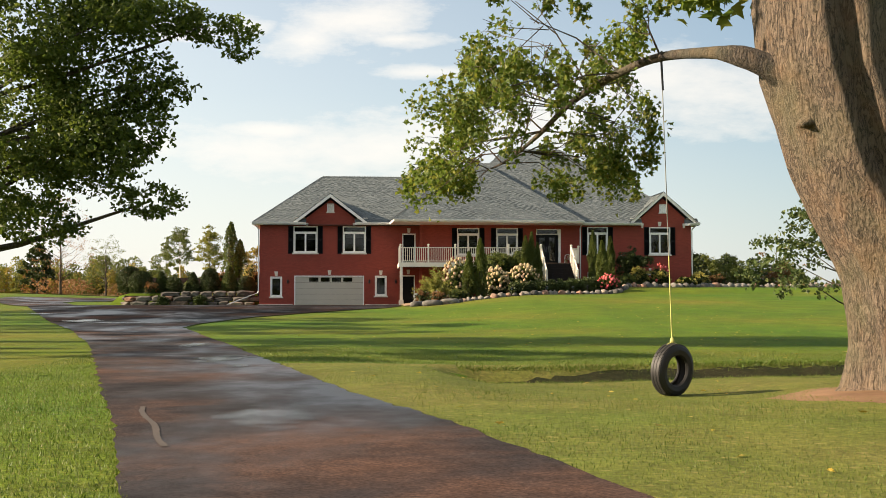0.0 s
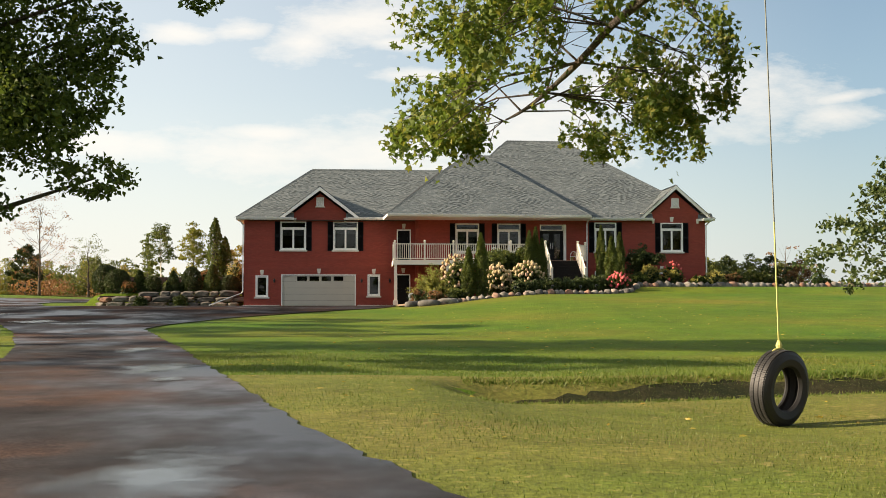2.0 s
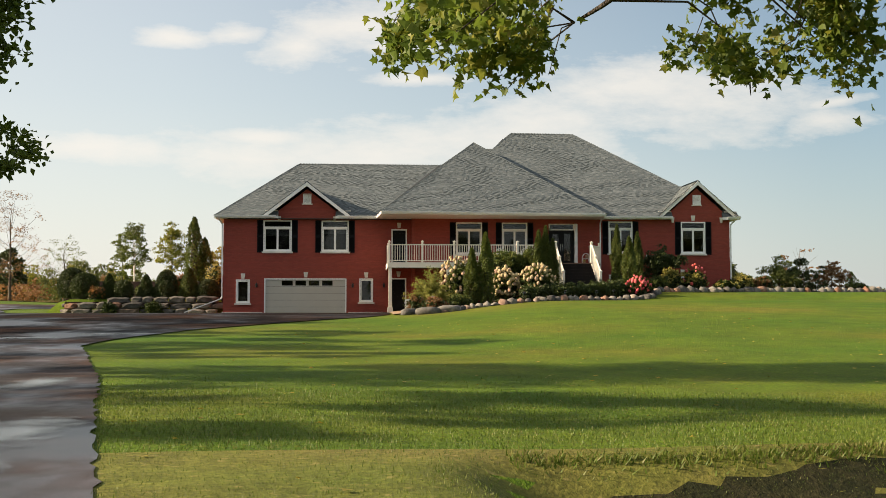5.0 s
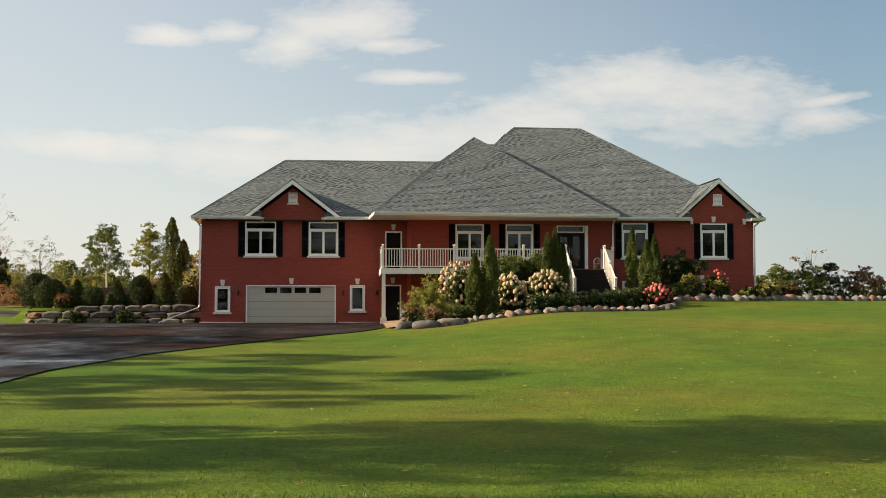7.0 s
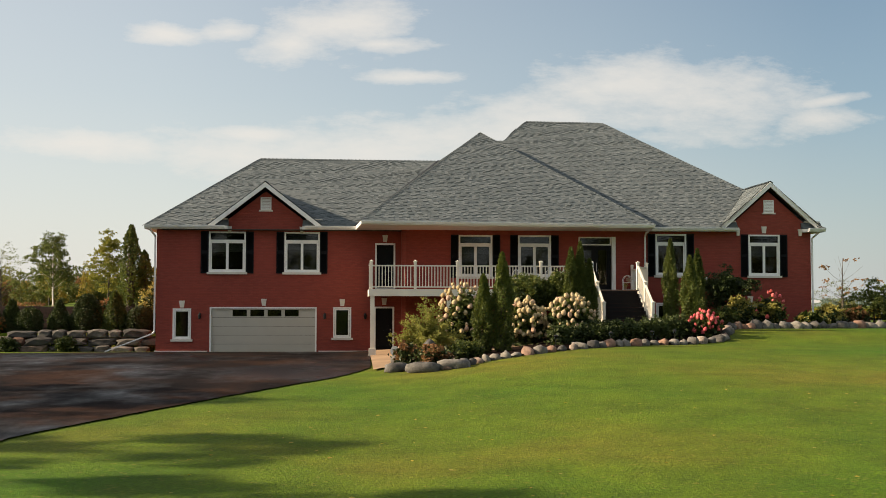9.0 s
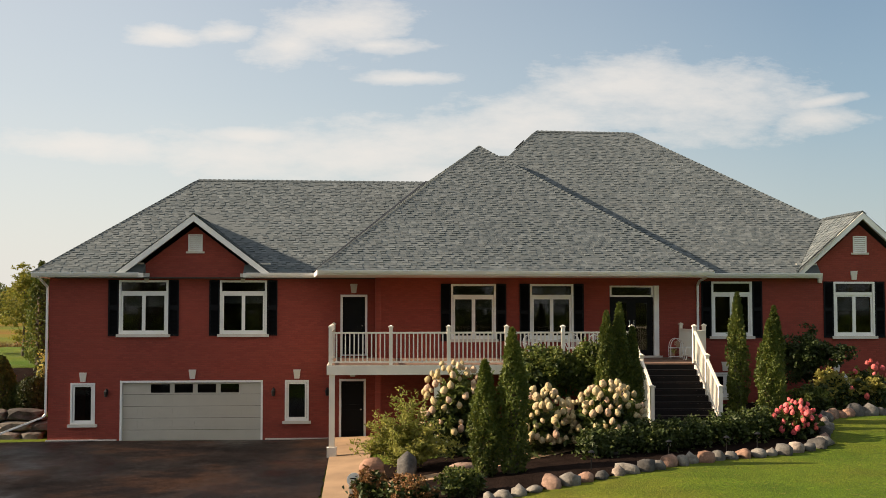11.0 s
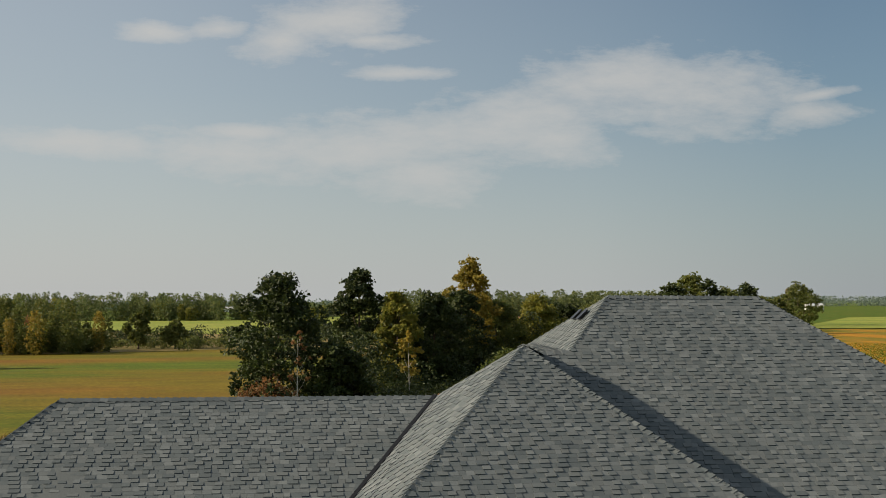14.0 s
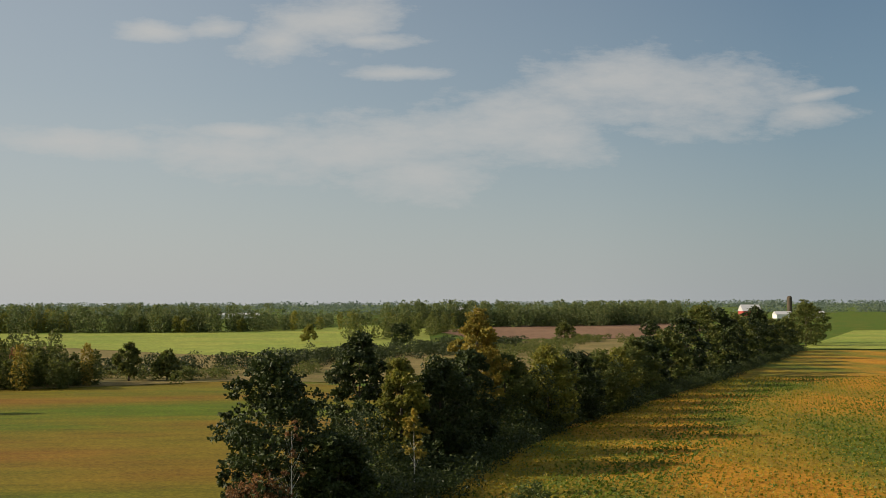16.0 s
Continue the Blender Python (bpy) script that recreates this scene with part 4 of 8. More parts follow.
def slope_deck(b, pts, thick=0.05):
    pts = [Vector(p) for p in pts]
    n = Vector()
    for p, q in zip(pts, pts[1:] + pts[:1]):
        n += (p - pts[0]).cross(q - pts[0])
    n.normalize()
    if n.z < 0:
        n = -n
    k = len(pts)
    b.add([p - n * 0.03 for p in pts] + [p - n * (thick + 0.03) for p in pts], [tuple(range(k)), tuple(reversed(range(k, 2 * k)))] + [(i, (i + 1) % k, (i + 1) % k + k, i + k) for i in range(k)])


def tabs_on(pts, rng, course=0.160, wmin=0.13, wmax=0.27):
    """Shingle tabs on a slope: (corner, u, v, n, width) of each, course by course up from the eave."""
    pts = [Vector(p) for p in pts]
    n = Vector()
    for p, q in zip(pts, pts[1:] + pts[:1]):
        n += (p - pts[0]).cross(q - pts[0])
    n.normalize()
    if n.z < 0:
        n = -n
    u = Vector((0, 0, 1)).cross(n).normalized()
    v = n.cross(u).normalized()
    o = min(pts, key=lambda p: p.z)
    flat = [((p - o).dot(u), (p - o).dot(v)) for p in pts]
    top = max(q[1] for q in flat)
    r, out_ = 0, []
    while r * course < top - 0.02:
        h0 = r * course
        hm = h0 + course * 0.5
        cuts = []
        for (a0, b0), (a1, b1) in zip(flat, flat[1:] + flat[:1]):
            if (b0 <= hm) != (b1 <= hm):
                cuts.append(a0 + (a1 - a0) * (hm - b0) / (b1 - b0))
        cuts.sort()
        for a, c in zip(cuts[::2], cuts[1::2]):
            x = a - rng.random() * 0.1
            while x < c:
                w = wmin + (wmax - wmin) * rng.random()
                x0, x1 = max(x, a), min(x + w, c)
                if x1 - x0 > 0.02:
                    out_.append((o + u * x0 + v * h0, u, v, n, x1 - x0, r))
                x += w
        r += 1
    return out_


def tab_geometry(tabs, rng, course=0.160, flip=0):
    V, Q = [], []
    for o, u, v, n, w, r in tabs:
        t = 0.020 + 0.008 * rng.random() if (len(V) // 6 + flip) % 2 and rng.random() < 0.85 else 0.006      # laminated: every other tab stands proud
        lo = -0.010 * rng.random()
        i = len(V)
        w2 = w - 0.006
        a, b_ = o + v * lo, o + v * lo + u * w2
        c, d = o + u * w2 + v * (course * 1.15), o + v * (course * 1.15)
        V += [a - n * 0.004, b_ - n * 0.004, a + n * t, b_ + n * t, c + n * 0.002, d + n * 0.002]
        Q += [(i + 2, i + 3, i + 4, i + 5), (i, i + 1, i + 3, i + 2), (i, i + 2, i + 5, i + 5), (i + 1, i + 4, i + 4, i + 3)]
    return V, Q


def cap_run(p0, p1, n_up, out_tabs, step=0.20, half=0.15):
    """Ridge or hip caps: short bent shingles overlapping along an edge."""
    p0, p1 = Vector(p0), Vector(p1)
    d = (p1 - p0)
    L = d.length
    d.normalize()
    side = d.cross(Vector((0, 0, 1))).normalized()
    upv = side.cross(d).normalized()
    k = int(L / step)
    for i in range(k):
        a = p0 + d * (i * step)
        e = p0 + d * (i * step + step * 1.2)
        ta, te = 0.040, 0.012
        drop = half * n_up
        out_tabs.append([a + upv * ta, a + side * half + upv * (ta - drop), e + side * half + upv * (te - drop), e + upv * te,
                         e - side * half + upv * (te - drop), a - side * half + upv * (ta - drop), a - side * half + upv * (ta - drop - 0.02), a + side * half + upv * (ta - drop - 0.02), a + upv * (ta - 0.02)])


roof_rng = random.Random(5)
roof = part("roof", M().box(-3.0, 8.5, 86.6, 92.0, 6.76, 6.80), SHINGLE, house, "grey asphalt shingle hip roof")
for nm, pts in SLOPES.items():
    deck_b = M()
    slope_deck(deck_b, pts)
    part("roof_slope", deck_b, SHINGLE, roof)
for gx, half, gz, gy in GAB:
    for sgn in (-1, 1):
        ym = YM[0] if gx < 0 else YM[1]
        quad = [(gx + sgn * half, gy, EZ), (gx + sgn * half, (LE if gx < 0 else ME) + 0.02, EZ), (gx, ym + 0.03, gz), (gx, gy, gz)]
        deck_b = M()
        slope_deck(deck_b, quad)
        part("roof_slope", deck_b, SHINGLE, roof)
        SLOPES["gable_%d_%d" % (gx, sgn)] = quad
V, Q = [], []
near = []
for nm, pts in SLOPES.items():
    if nm.endswith("back"):
        continue
    ts = tabs_on(pts, roof_rng)
    if nm == "mid_front":
        rmax = max(t[5] for t in ts)
        cut = sorted({t[5] for t in ts})
        cnt, first = 0, rmax
        for r in reversed(cut):
            k = sum(1 for t in ts if t[5] == r)
            if cnt + k > 290:
                break
            cnt, first = cnt + k, r
        near = [t for t in ts if t[5] >= first]
        ts = [t for t in ts if t[5] < first]
    v2, q2 = tab_geometry(ts, roof_rng)
    Q += [tuple(i + len(V) for i in q) for q in q2]
    V += v2
b = M()
b.v, b.f = [tuple(p) for p in V], [q if q[2] != q[3] and q[1] != q[2] else tuple(dict.fromkeys(q)) for q in Q]
part("shingles", b, SHINGLE, roof, kind="stuff")
tab_meshes = {}
for ni, (o, u, v, n, w, r) in enumerate(near):
    key = (max(0.04, round(w / 0.04) * 0.04), ni % 2)
    if key not in tab_meshes:
        vv, qq = tab_geometry([(Vector((0, 0, 0)), Vector((1, 0, 0)), Vector((0, 1, 0)), Vector((0, 0, 1)), key[0], 0)], roof_rng, flip=key[1])
        bb = M()
        bb.v, bb.f = [tuple(p) for p in vv], [q if q[2] != q[3] and q[1] != q[2] else tuple(dict.fromkeys(q)) for q in qq]
        tab_meshes[key] = bb.mesh("shingle", SHINGLE_ONE)
    sh = part("shingle", tab_meshes[key], SHINGLE_ONE, roof)
    mt = Matrix((u, v, n)).transposed().to_4x4()
    mt.translation = o
    sh.matrix_basis = mt @ Matrix.Diagonal((w / key[0], 1, 1, 1))
caps = []
for a, c, nu in ((LR0, LR1, 0.55), ((-13.85, LE, EZ), LR0, 0.5), ((MID_L, MFL, EZ), AP, 0.5), ((MID_R, MF, EZ), AP, 0.5), (PL, PR, 0.6), (SAD1, PL, 0.5), ((RX, ME, EZ), PR, 0.5), (AP, SAD0, 0.5), (SAD0, SAD1, 0.6)):
    cap_run(a, c, nu, caps)
for gx, half, gz, gy in GAB:
    cap_run((gx, gy, gz), (gx, YM[0] if gx < 0 else YM[1], gz), 0.7, caps)
b = M()
for c in caps:
    b.add(c, [(0, 1, 2, 3), (0, 3, 4, 5), (5, 6, 8, 0), (0, 8, 7, 1)])
part("ridge_cap_run", b, SHINGLE, roof, kind="stuff")

# added dark strip: the shaded gap between the garage roof and the middle hip
vb = M()
va, vc = Vector((-4.15, LE + 0.02, EZ + 0.05)), Vector((LR1.x + 0.02, LR1.y, LR1.z + 0.05))
vl = Vector((-1, 0.0, 0.0))
vb.add([va + vl * 0.10, va, vc, vc + vl * 0.10, va + vl * 0.10 - Vector((0, 0, 0.03)), va - Vector((0, 0, 0.03)), vc - Vector((0, 0, 0.03)), vc + vl * 0.10 - Vector((0, 0, 0.03))],
       [(0, 1, 2, 3), (7, 6, 5, 4), (0, 4, 5, 1), (1, 5, 6, 2), (2, 6, 7, 3), (3, 7, 4, 0)])
part("valley_flashing", vb, BLACK, roof, "dark strip standing for the shaded gap in the roof valley")

# eaves: soffit, fascia and gutters
def gutter(a, c):
    """A K-shaped gutter along an eave."""
    a, c = Vector(a), Vector(c)
    d = (c - a).normalized()
    o = Vector((d.y, -d.x, 0))
    prof = [(0.0, 0.0), (0.03, -0.115), (0.085, -0.115), (0.125, -0.03), (0.125, 0.0), (0.105, 0.0), (0.10, -0.025), (0.08, -0.095), (0.03, -0.095), (0.012, 0.0)]
    vs = [p + o * q + Vector((0, 0, h)) for p in (a, c) for q, h in prof]
    k = len(prof)
    bb = M().add(vs, [(i, (i + 1) % k, (i + 1) % k + k, i + k) for i in range(k)] + [tuple(range(k)), tuple(reversed(range(k, 2 * k)))])
    part("gutter", bb, TRIM, house, "white aluminium gutter")


def eave(x0, x1, y, yw):
    part("soffit", M().box(x0, x1, y + 0.02, yw - 0.003, EZ - 0.17, EZ - 0.14), TRIM, house)
    part("fascia", M().box(x0, x1, y, y + 0.02, EZ - 0.17, EZ - 0.01), TRIM, house)
    gutter((x0, y - 0.002, EZ - 0.005), (x1, y - 0.002, EZ - 0.005))


gl, gr = GAB
eave(-13.85, gl[0] - 1.85, LE, FL)
eave(gl[0] + 1.85, -4.18, LE, FL)
part("soffit", M().add([(x, y, z) for z in (EZ - 0.17, EZ - 0.14) for x, y in ((MID_L, MFL + 0.03), (MID_R, MF + 0.03), (MID_R, FM - 0.003), (-2.06, FM - 0.003), (-2.06, FL - 0.003), (-4.16, FL - 0.003))],
                       [tuple(reversed(range(6))), tuple(range(6, 12))] + [(i, (i + 1) % 6, (i + 1) % 6 + 6, i + 6) for i in range(6)]), TRIM, house)
part("fascia", M().beam((MID_L, MFL + 0.01, EZ - 0.09), (MID_R, MF + 0.01, EZ - 0.09), 0.02, 0.16), TRIM, house)
gutter((MID_L, MFL - 0.002, EZ - 0.005), (MID_R, MF - 0.002, EZ - 0.005))
eave(MID_R + 0.02, gr[0] - 1.65, ME, FM)
eave(gr[0] + 1.75, RX, ME, FM)
part("soffit", M().box(-13.85, -13.38, FL, 101.5, EZ - 0.17, EZ - 0.14), TRIM, house)
part("fascia", M().box(-13.87, -13.85, LE, 101.7, EZ - 0.17, EZ - 0.01), TRIM, house)
part("soffit", M().box(17.45, RX, FM, 108.2, EZ - 0.17, EZ - 0.14), TRIM, house)
part("fascia", M().box(RX, RX + 0.02, ME, 108.6, EZ - 0.17, EZ - 0.01), TRIM, house)
part("fascia", M().beam((MID_L - 0.012, MFL, EZ - 0.09), (-4.18, LE, EZ - 0.09), 0.02, 0.16), TRIM, house)
part("fascia", M().box(MID_R, MID_R + 0.02, MF, ME - 0.02, EZ - 0.17, EZ - 0.01), TRIM, house)
for gx, half, gz, gy in GAB:
    wy = FL if gx < 0 else FM
    k = (gz - EZ) / half
    w = half - 0.35
    part("gable_wall", M().prism([(gx - w, 6.752), (gx + w, 6.752), (gx, 6.752 + w * k)], wy, wy + 0.25), BRICK, house, "red brick gable")
    for sgn in (-1, 1):
        a, c = (gx + sgn * (half + 0.05), EZ - 0.10), (gx, gz - 0.03)
        pts = [a, c, (c[0], c[1] - 0.24), (a[0] - sgn * 0.2, a[1] - 0.07)]
        part("barge_board", M().prism(pts if sgn < 0 else pts[::-1], gy - 0.04, gy + 0.02), WHITE, house, "white barge board")
        so = [(a[0] - sgn * 0.1, a[1] - 0.02), (c[0], c[1] - 0.10), (c[0], c[1] - 0.14), (a[0] - sgn * 0.15, a[1] - 0.06)]
        part("gable_soffit", M().prism(so if sgn < 0 else so[::-1], gy + 0.02, wy - 0.003), TRIM, house)
        # cornice return: a small box with its own sloped shingle top and a stone bracket
        rx0, rx1 = sorted((gx + sgn * (half - 0.02), gx + sgn * (half - 0.98)))
        rb = M().box(rx0, rx1, gy + 0.02, wy - 0.003, EZ - 0.17, EZ - 0.02)
        cr = part("cornice_return", rb, TRIM, house, "white boxed cornice return")
        part("return_roof", M().add([(rx0, gy, EZ - 0.016), (rx1, gy, EZ - 0.016), (rx1, wy, EZ + 0.30), (rx0, wy, EZ + 0.30), (rx0, wy, EZ - 0.016), (rx1, wy, EZ - 0.016)],
                                    [(0, 1, 2, 3), (0, 3, 4), (1, 5, 2)]), SHINGLE, cr)
        part("return_moulding", M().box(rx0 + 0.15, rx1 - 0.05, wy - 0.06, wy - 0.003, EZ + 0.30, EZ + 0.36), STONE_TRIM, cr)
        bx = gx + sgn * (half - 0.98) - sgn * 0.05
        part("bracket", M().prism([(bx - 0.06, EZ - 0.34), (bx + 0.06, EZ - 0.34), (bx + 0.10, EZ - 0.02), (bx - 0.10, EZ - 0.02)], wy - 0.10, wy - 0.003), STONE_TRIM, cr, "pale stone bracket")
    vx, v0, v1 = gx, 7.66, 8.26
    vt = part("gable_vent", frame_bars(M(), vx - 0.25, vx + 0.25, v0, v1, wy - 0.04, 0.045, 0.05), WHITE, house, "white louvred gable vent")
    for i in range(7):
        z = v0 + 0.06 + i * 0.07
        part("vent_slat", M().add([(vx - 0.205, wy - 0.006, z + 0.06), (vx + 0.205, wy - 0.006, z + 0.06), (vx + 0.205, wy - 0.035, z), (vx - 0.205, wy - 0.035, z), (vx - 0.205, wy - 0.028, z - 0.003), (vx + 0.205, wy - 0.028, z - 0.003)],
                                  [(3, 2, 1, 0), (4, 5, 2, 3)]), WHITE, vt)
    part("vent_sill", M().box(vx - 0.32, vx + 0.32, wy - 0.07, wy - 0.003, v0 - 0.07, v0 - 0.004), STONE_TRIM, vt)


def downspout(pts):
    b = M()
    for a, c in zip(pts, pts[1:]):
        b.beam(a, c, 0.075, 0.06)
    part("downspout", b, TRIM, house, "white downspout")


downspout([(-13.7, LE - 0.06, EZ - 0.1), (-13.55, LE + 0.2, EZ - 0.3), (-13.44, FL - 0.04, EZ - 0.5), (-13.44, FL - 0.05, 2.0), (-13.5, FL - 0.1, 1.9), (-15.6, FL - 0.4, 1.08)])
downspout([(MID_R - 0.06, MF - 0.06, EZ - 0.1), (MID_R + 0.1, ME + 0.2, EZ - 0.28), (MID_R + 0.12, FM - 0.05, EZ - 0.42), (MID_R + 0.12, FM - 0.05, 2.3)])
downspout([(RX - 0.2, ME - 0.04, EZ - 0.1), (17.5, FM - 0.05, EZ - 0.45), (17.5, FM - 0.05, 2.3)])
# roof vents on the high left slope
vn = (SAD1 - SADB).cross(PL - SADB).normalized()
vn = vn if vn.z > 0 else -vn
vup = (PL - (SAD1 + SADB) / 2 + Vector((0, SADB.y / 2 + SAD1.y / 2 - PL.y, 0))).normalized()
vs_ = vn.cross(vup).normalized()
for o in (Vector((4.645, 97.75, 12.914)), Vector((4.645, 96.95, 12.914))):
    b = M()
    for h0, h1, w in ((-0.04, 0.08, 0.14), (0.08, 0.11, 0.19)):
        b.add([o + vup * i * w + vs_ * j * w + vn * h for h in (h0, h1) for i, j in ((-1, -1), (1, -1), (1, 1), (-1, 1))],
              [(0, 3, 2, 1), (4, 5, 6, 7), (0, 1, 5, 4), (1, 2, 6, 5), (2, 3, 7, 6), (3, 0, 4, 7)])
    part("roof_vent", b, BLACK, house, "low black roof vent")

# ---- deck, railing and steps ----
DZ = 3.92
deck = thing("deck", (2.5, 84, 3.6), "raised deck with brown boards, cream fascia and posts", "deck")
DX0, DX1, DY = -3.55, 8.15, 81.55
y, i = DY, 0
while y < FM - 0.02:
    y1 = min(y + 0.135, FM - 0.006)
    x1 = 5.95 if y < 81.9 else 8.1 + max(0.0, min(0.75, (y - 82.0) * 0.55))
    b = M().box(DX0, x1, y, y1, DZ - 0.04, DZ)
    part("deck_board", b, DECK, deck)
    y += 0.142
part("deck_board", M().box(DX0, -2.0, FM, FL - 0.01, DZ - 0.04, DZ), DECK, deck)
part("fascia_board", M().box(DX0 - 0.02, 5.95, DY - 0.045, DY - 0.005, DZ - 0.30, DZ - 0.005), VINYL, deck, "cream fascia board")
part("fascia_board", M().box(DX0 - 0.06, DX0 - 0.02, DY - 0.045, FL - 0.01, DZ - 0.30, DZ - 0.005), VINYL, deck)
part("joist", M().box(DX0, 5.95, DY, DY + 0.1, DZ - 0.28, DZ - 0.045), BARK_DARK, deck)
part("joist", M().box(DX0, DX1, 83.8, 83.9, DZ - 0.28, DZ - 0.045), BARK_DARK, deck)
for x in (-3.45, -0.2, 3.0, 6.1):
    zb = float(height(x, DY + 0.1)) + 0.02
    p = part("deck_post", M().box(x - 0.09, x + 0.09, DY + 0.02, DY + 0.2, zb + 0.3, DZ - 0.29), VINYL, deck, "cream post")
    part("post_base", M().box(x - 0.15, x + 0.15, DY - 0.04, DY + 0.26, zb - 0.1, zb + 0.31), STONE_TRIM, p)

railing = thing("deck_railing", (1.5, DY, DZ), "cream vinyl railing with turned caps and slim balusters", "railing")


def rail_post(x, y, z0, z1):
    p = part("post", M().box(x - 0.055, x + 0.055, y - 0.055, y + 0.055, z0, z1), VINYL, railing)
    part("post_cap", M().box(x - 0.08, x + 0.08, y - 0.08, y + 0.08, z1, z1 + 0.035).add(
        [(x - 0.065, y - 0.065, z1 + 0.035), (x + 0.065, y - 0.065, z1 + 0.035), (x + 0.065, y + 0.065, z1 + 0.035), (x - 0.065, y + 0.065, z1 + 0.035), (x, y, z1 + 0.085)],
        [(0, 1, 4), (1, 2, 4), (2, 3, 4), (3, 0, 4)]), VINYL, p)


BAL = M().box(-0.019, 0.019, -0.019, 0.019, 0.10, 0.97).mesh("baluster", VINYL)


def rail_span(x0, y0, z0, x1, y1, z1):
    a, c = Vector((x0, y0, z0)), Vector((x1, y1, z1))
    part("top_rail", M().beam(a + Vector((0, 0, 0.99)), c + Vector((0, 0, 0.99)), 0.075, 0.055), VINYL, railing)
    part("bottom_rail", M().beam(a + Vector((0, 0, 0.09)), c + Vector((0, 0, 0.09)), 0.05, 0.05), VINYL, railing)
    L = (Vector((x1, y1, 0)) - Vector((x0, y0, 0))).length
    k = max(2, int(L / 0.125))
    for i in range(1, k):
        q = a.lerp(c, i / k)
        ob = part("baluster", BAL, VINYL, railing)
        ob.matrix_basis = Matrix.Translation(q)


PX = [-3.50, -1.64, 0.16, 1.97, 3.75, 5.93]
RY = DY + 0.06
for x in PX:
    rail_post(x, RY, DZ, DZ + 1.16)
for a, c in zip(PX, PX[1:]):
    rail_span(a + 0.055, RY, DZ, c - 0.055, RY, DZ)
rail_post(-3.50, 84.2, DZ, DZ + 1.16)
rail_post(-3.50, 86.9, DZ, DZ + 1.16)
rail_span(-3.50, RY + 0.06, DZ, -3.50, 84.14, DZ)
rail_span(-3.50, 84.26, DZ, -3.50, 86.84, DZ)
rail_post(8.78, 83.4, DZ, DZ + 1.16)
rail_post(8.78, 86.2, DZ, DZ + 1.16)
rail_span(8.78, 83.46, DZ, 8.78, 86.14, DZ)
rail_span(8.08, 82.06, DZ, 8.75, 83.35, DZ)
rail_post(8.05, 82.0, DZ, DZ + 1.16)
# steps go down from the deck towards the lawn
steps = thing("porch_steps", (7.1, 79.8, 2.0), "wooden steps rising from the walk to the deck, shadow in their colour", "steps")
NS = 9
SX0, SX1, SY0, SY1 = 6.0, 8.05, 81.95, 81.95 - NS * 0.30
ZB = 2.30
for i in range(NS):
    z = DZ - (i + 1) * (DZ - ZB) / NS
    y = SY0 - i * 0.30
    part("tread", M().box(SX0 + 0.05, SX1 - 0.05, y - 0.32, y, z - 0.04, z), STEP, steps)
    part("riser", M().box(SX0 + 0.05, SX1 - 0.05, y - 0.018, y - 0.003, z, z + (DZ - ZB) / NS - 0.042), STEP, steps)
for x in (SX0, SX1):
    part("stringer", M().add([(x + s, q, r) for s in (-0.03, 0.03) for q, r in ((SY0, DZ - 0.05), (SY1, ZB), (SY1, ZB - 0.12), (SY0 - 0.3, ZB - 0.12), (SY0, DZ - 0.5))],
                             [(0, 1, 2, 3, 4), (9, 8, 7, 6, 5)] + [(i, i + 5, (i + 1) % 5 + 5, (i + 1) % 5) for i in range(5)]), VINYL, steps)
    xr = x + (0.0 if x > 7 else 0)
    rail_post(xr, SY1 + 0.1, ZB - 0.1, ZB + 1.05)
    rail_post(xr, (SY0 + SY1) / 2 + 0.05, (DZ + ZB) / 2 - 0.3, (DZ + ZB) / 2 + 1.1)
    rail_span(xr, SY0, DZ + 0.02, xr, SY1 + 0.1, ZB)

# ---- plants ----
LOBED = np.array([(0, 0), (0.42, 0.10), (0.30, 0.34), (0.62, 0.58), (0.24, 0.60), (0.0, 1.0), (-0.24, 0.60), (-0.62, 0.58), (-0.30, 0.34), (-0.42, 0.10)])
OVAL = np.array([(0, 0), (0.38, 0.42), (0, 1.0), (-0.38, 0.42)])


def leaf_cloud(centres, size, rng, outline=OVAL, droop=0.3, upright=0.0, vary=0.35):
    """Corners and faces of one small bent leaf at each centre."""
    c = np.asarray(centres, dtype=float)
    n = len(c)
    s = size * (1 + vary * rng.uniform(-1, 1, n))
    d = rng.normal(0, 1, (n, 3))
    d[:, 2] = d[:, 2] * 0.7 - droop + upright * 2
    d /= np.linalg.norm(d, axis=1)[:, None]
    r = rng.normal(0, 1, (n, 3))
    w = np.cross(d, r)
    w /= np.linalg.norm(w, axis=1)[:, None] + 1e-9
    nn = np.cross(w, d)
    k = len(outline)
    fold = np.abs(outline[:, 0]) * 0.35 - (outline[:, 1] ** 2) * 0.25
    V = c[:, None, :] + s[:, None, None] * (outline[None, :, 0, None] * w[:, None, :] + outline[None, :, 1, None] * d[:, None, :] + fold[None, :, None] * nn[:, None, :])
    F = np.arange(n * k).reshape(n, k)
    return V.reshape(-1, 3), F


def leaf_mesh(name, centres, size, mat, rng, **kw):
    V, F = leaf_cloud(centres, size, rng, **kw)
    return quick_mesh(name, V, F, mat)


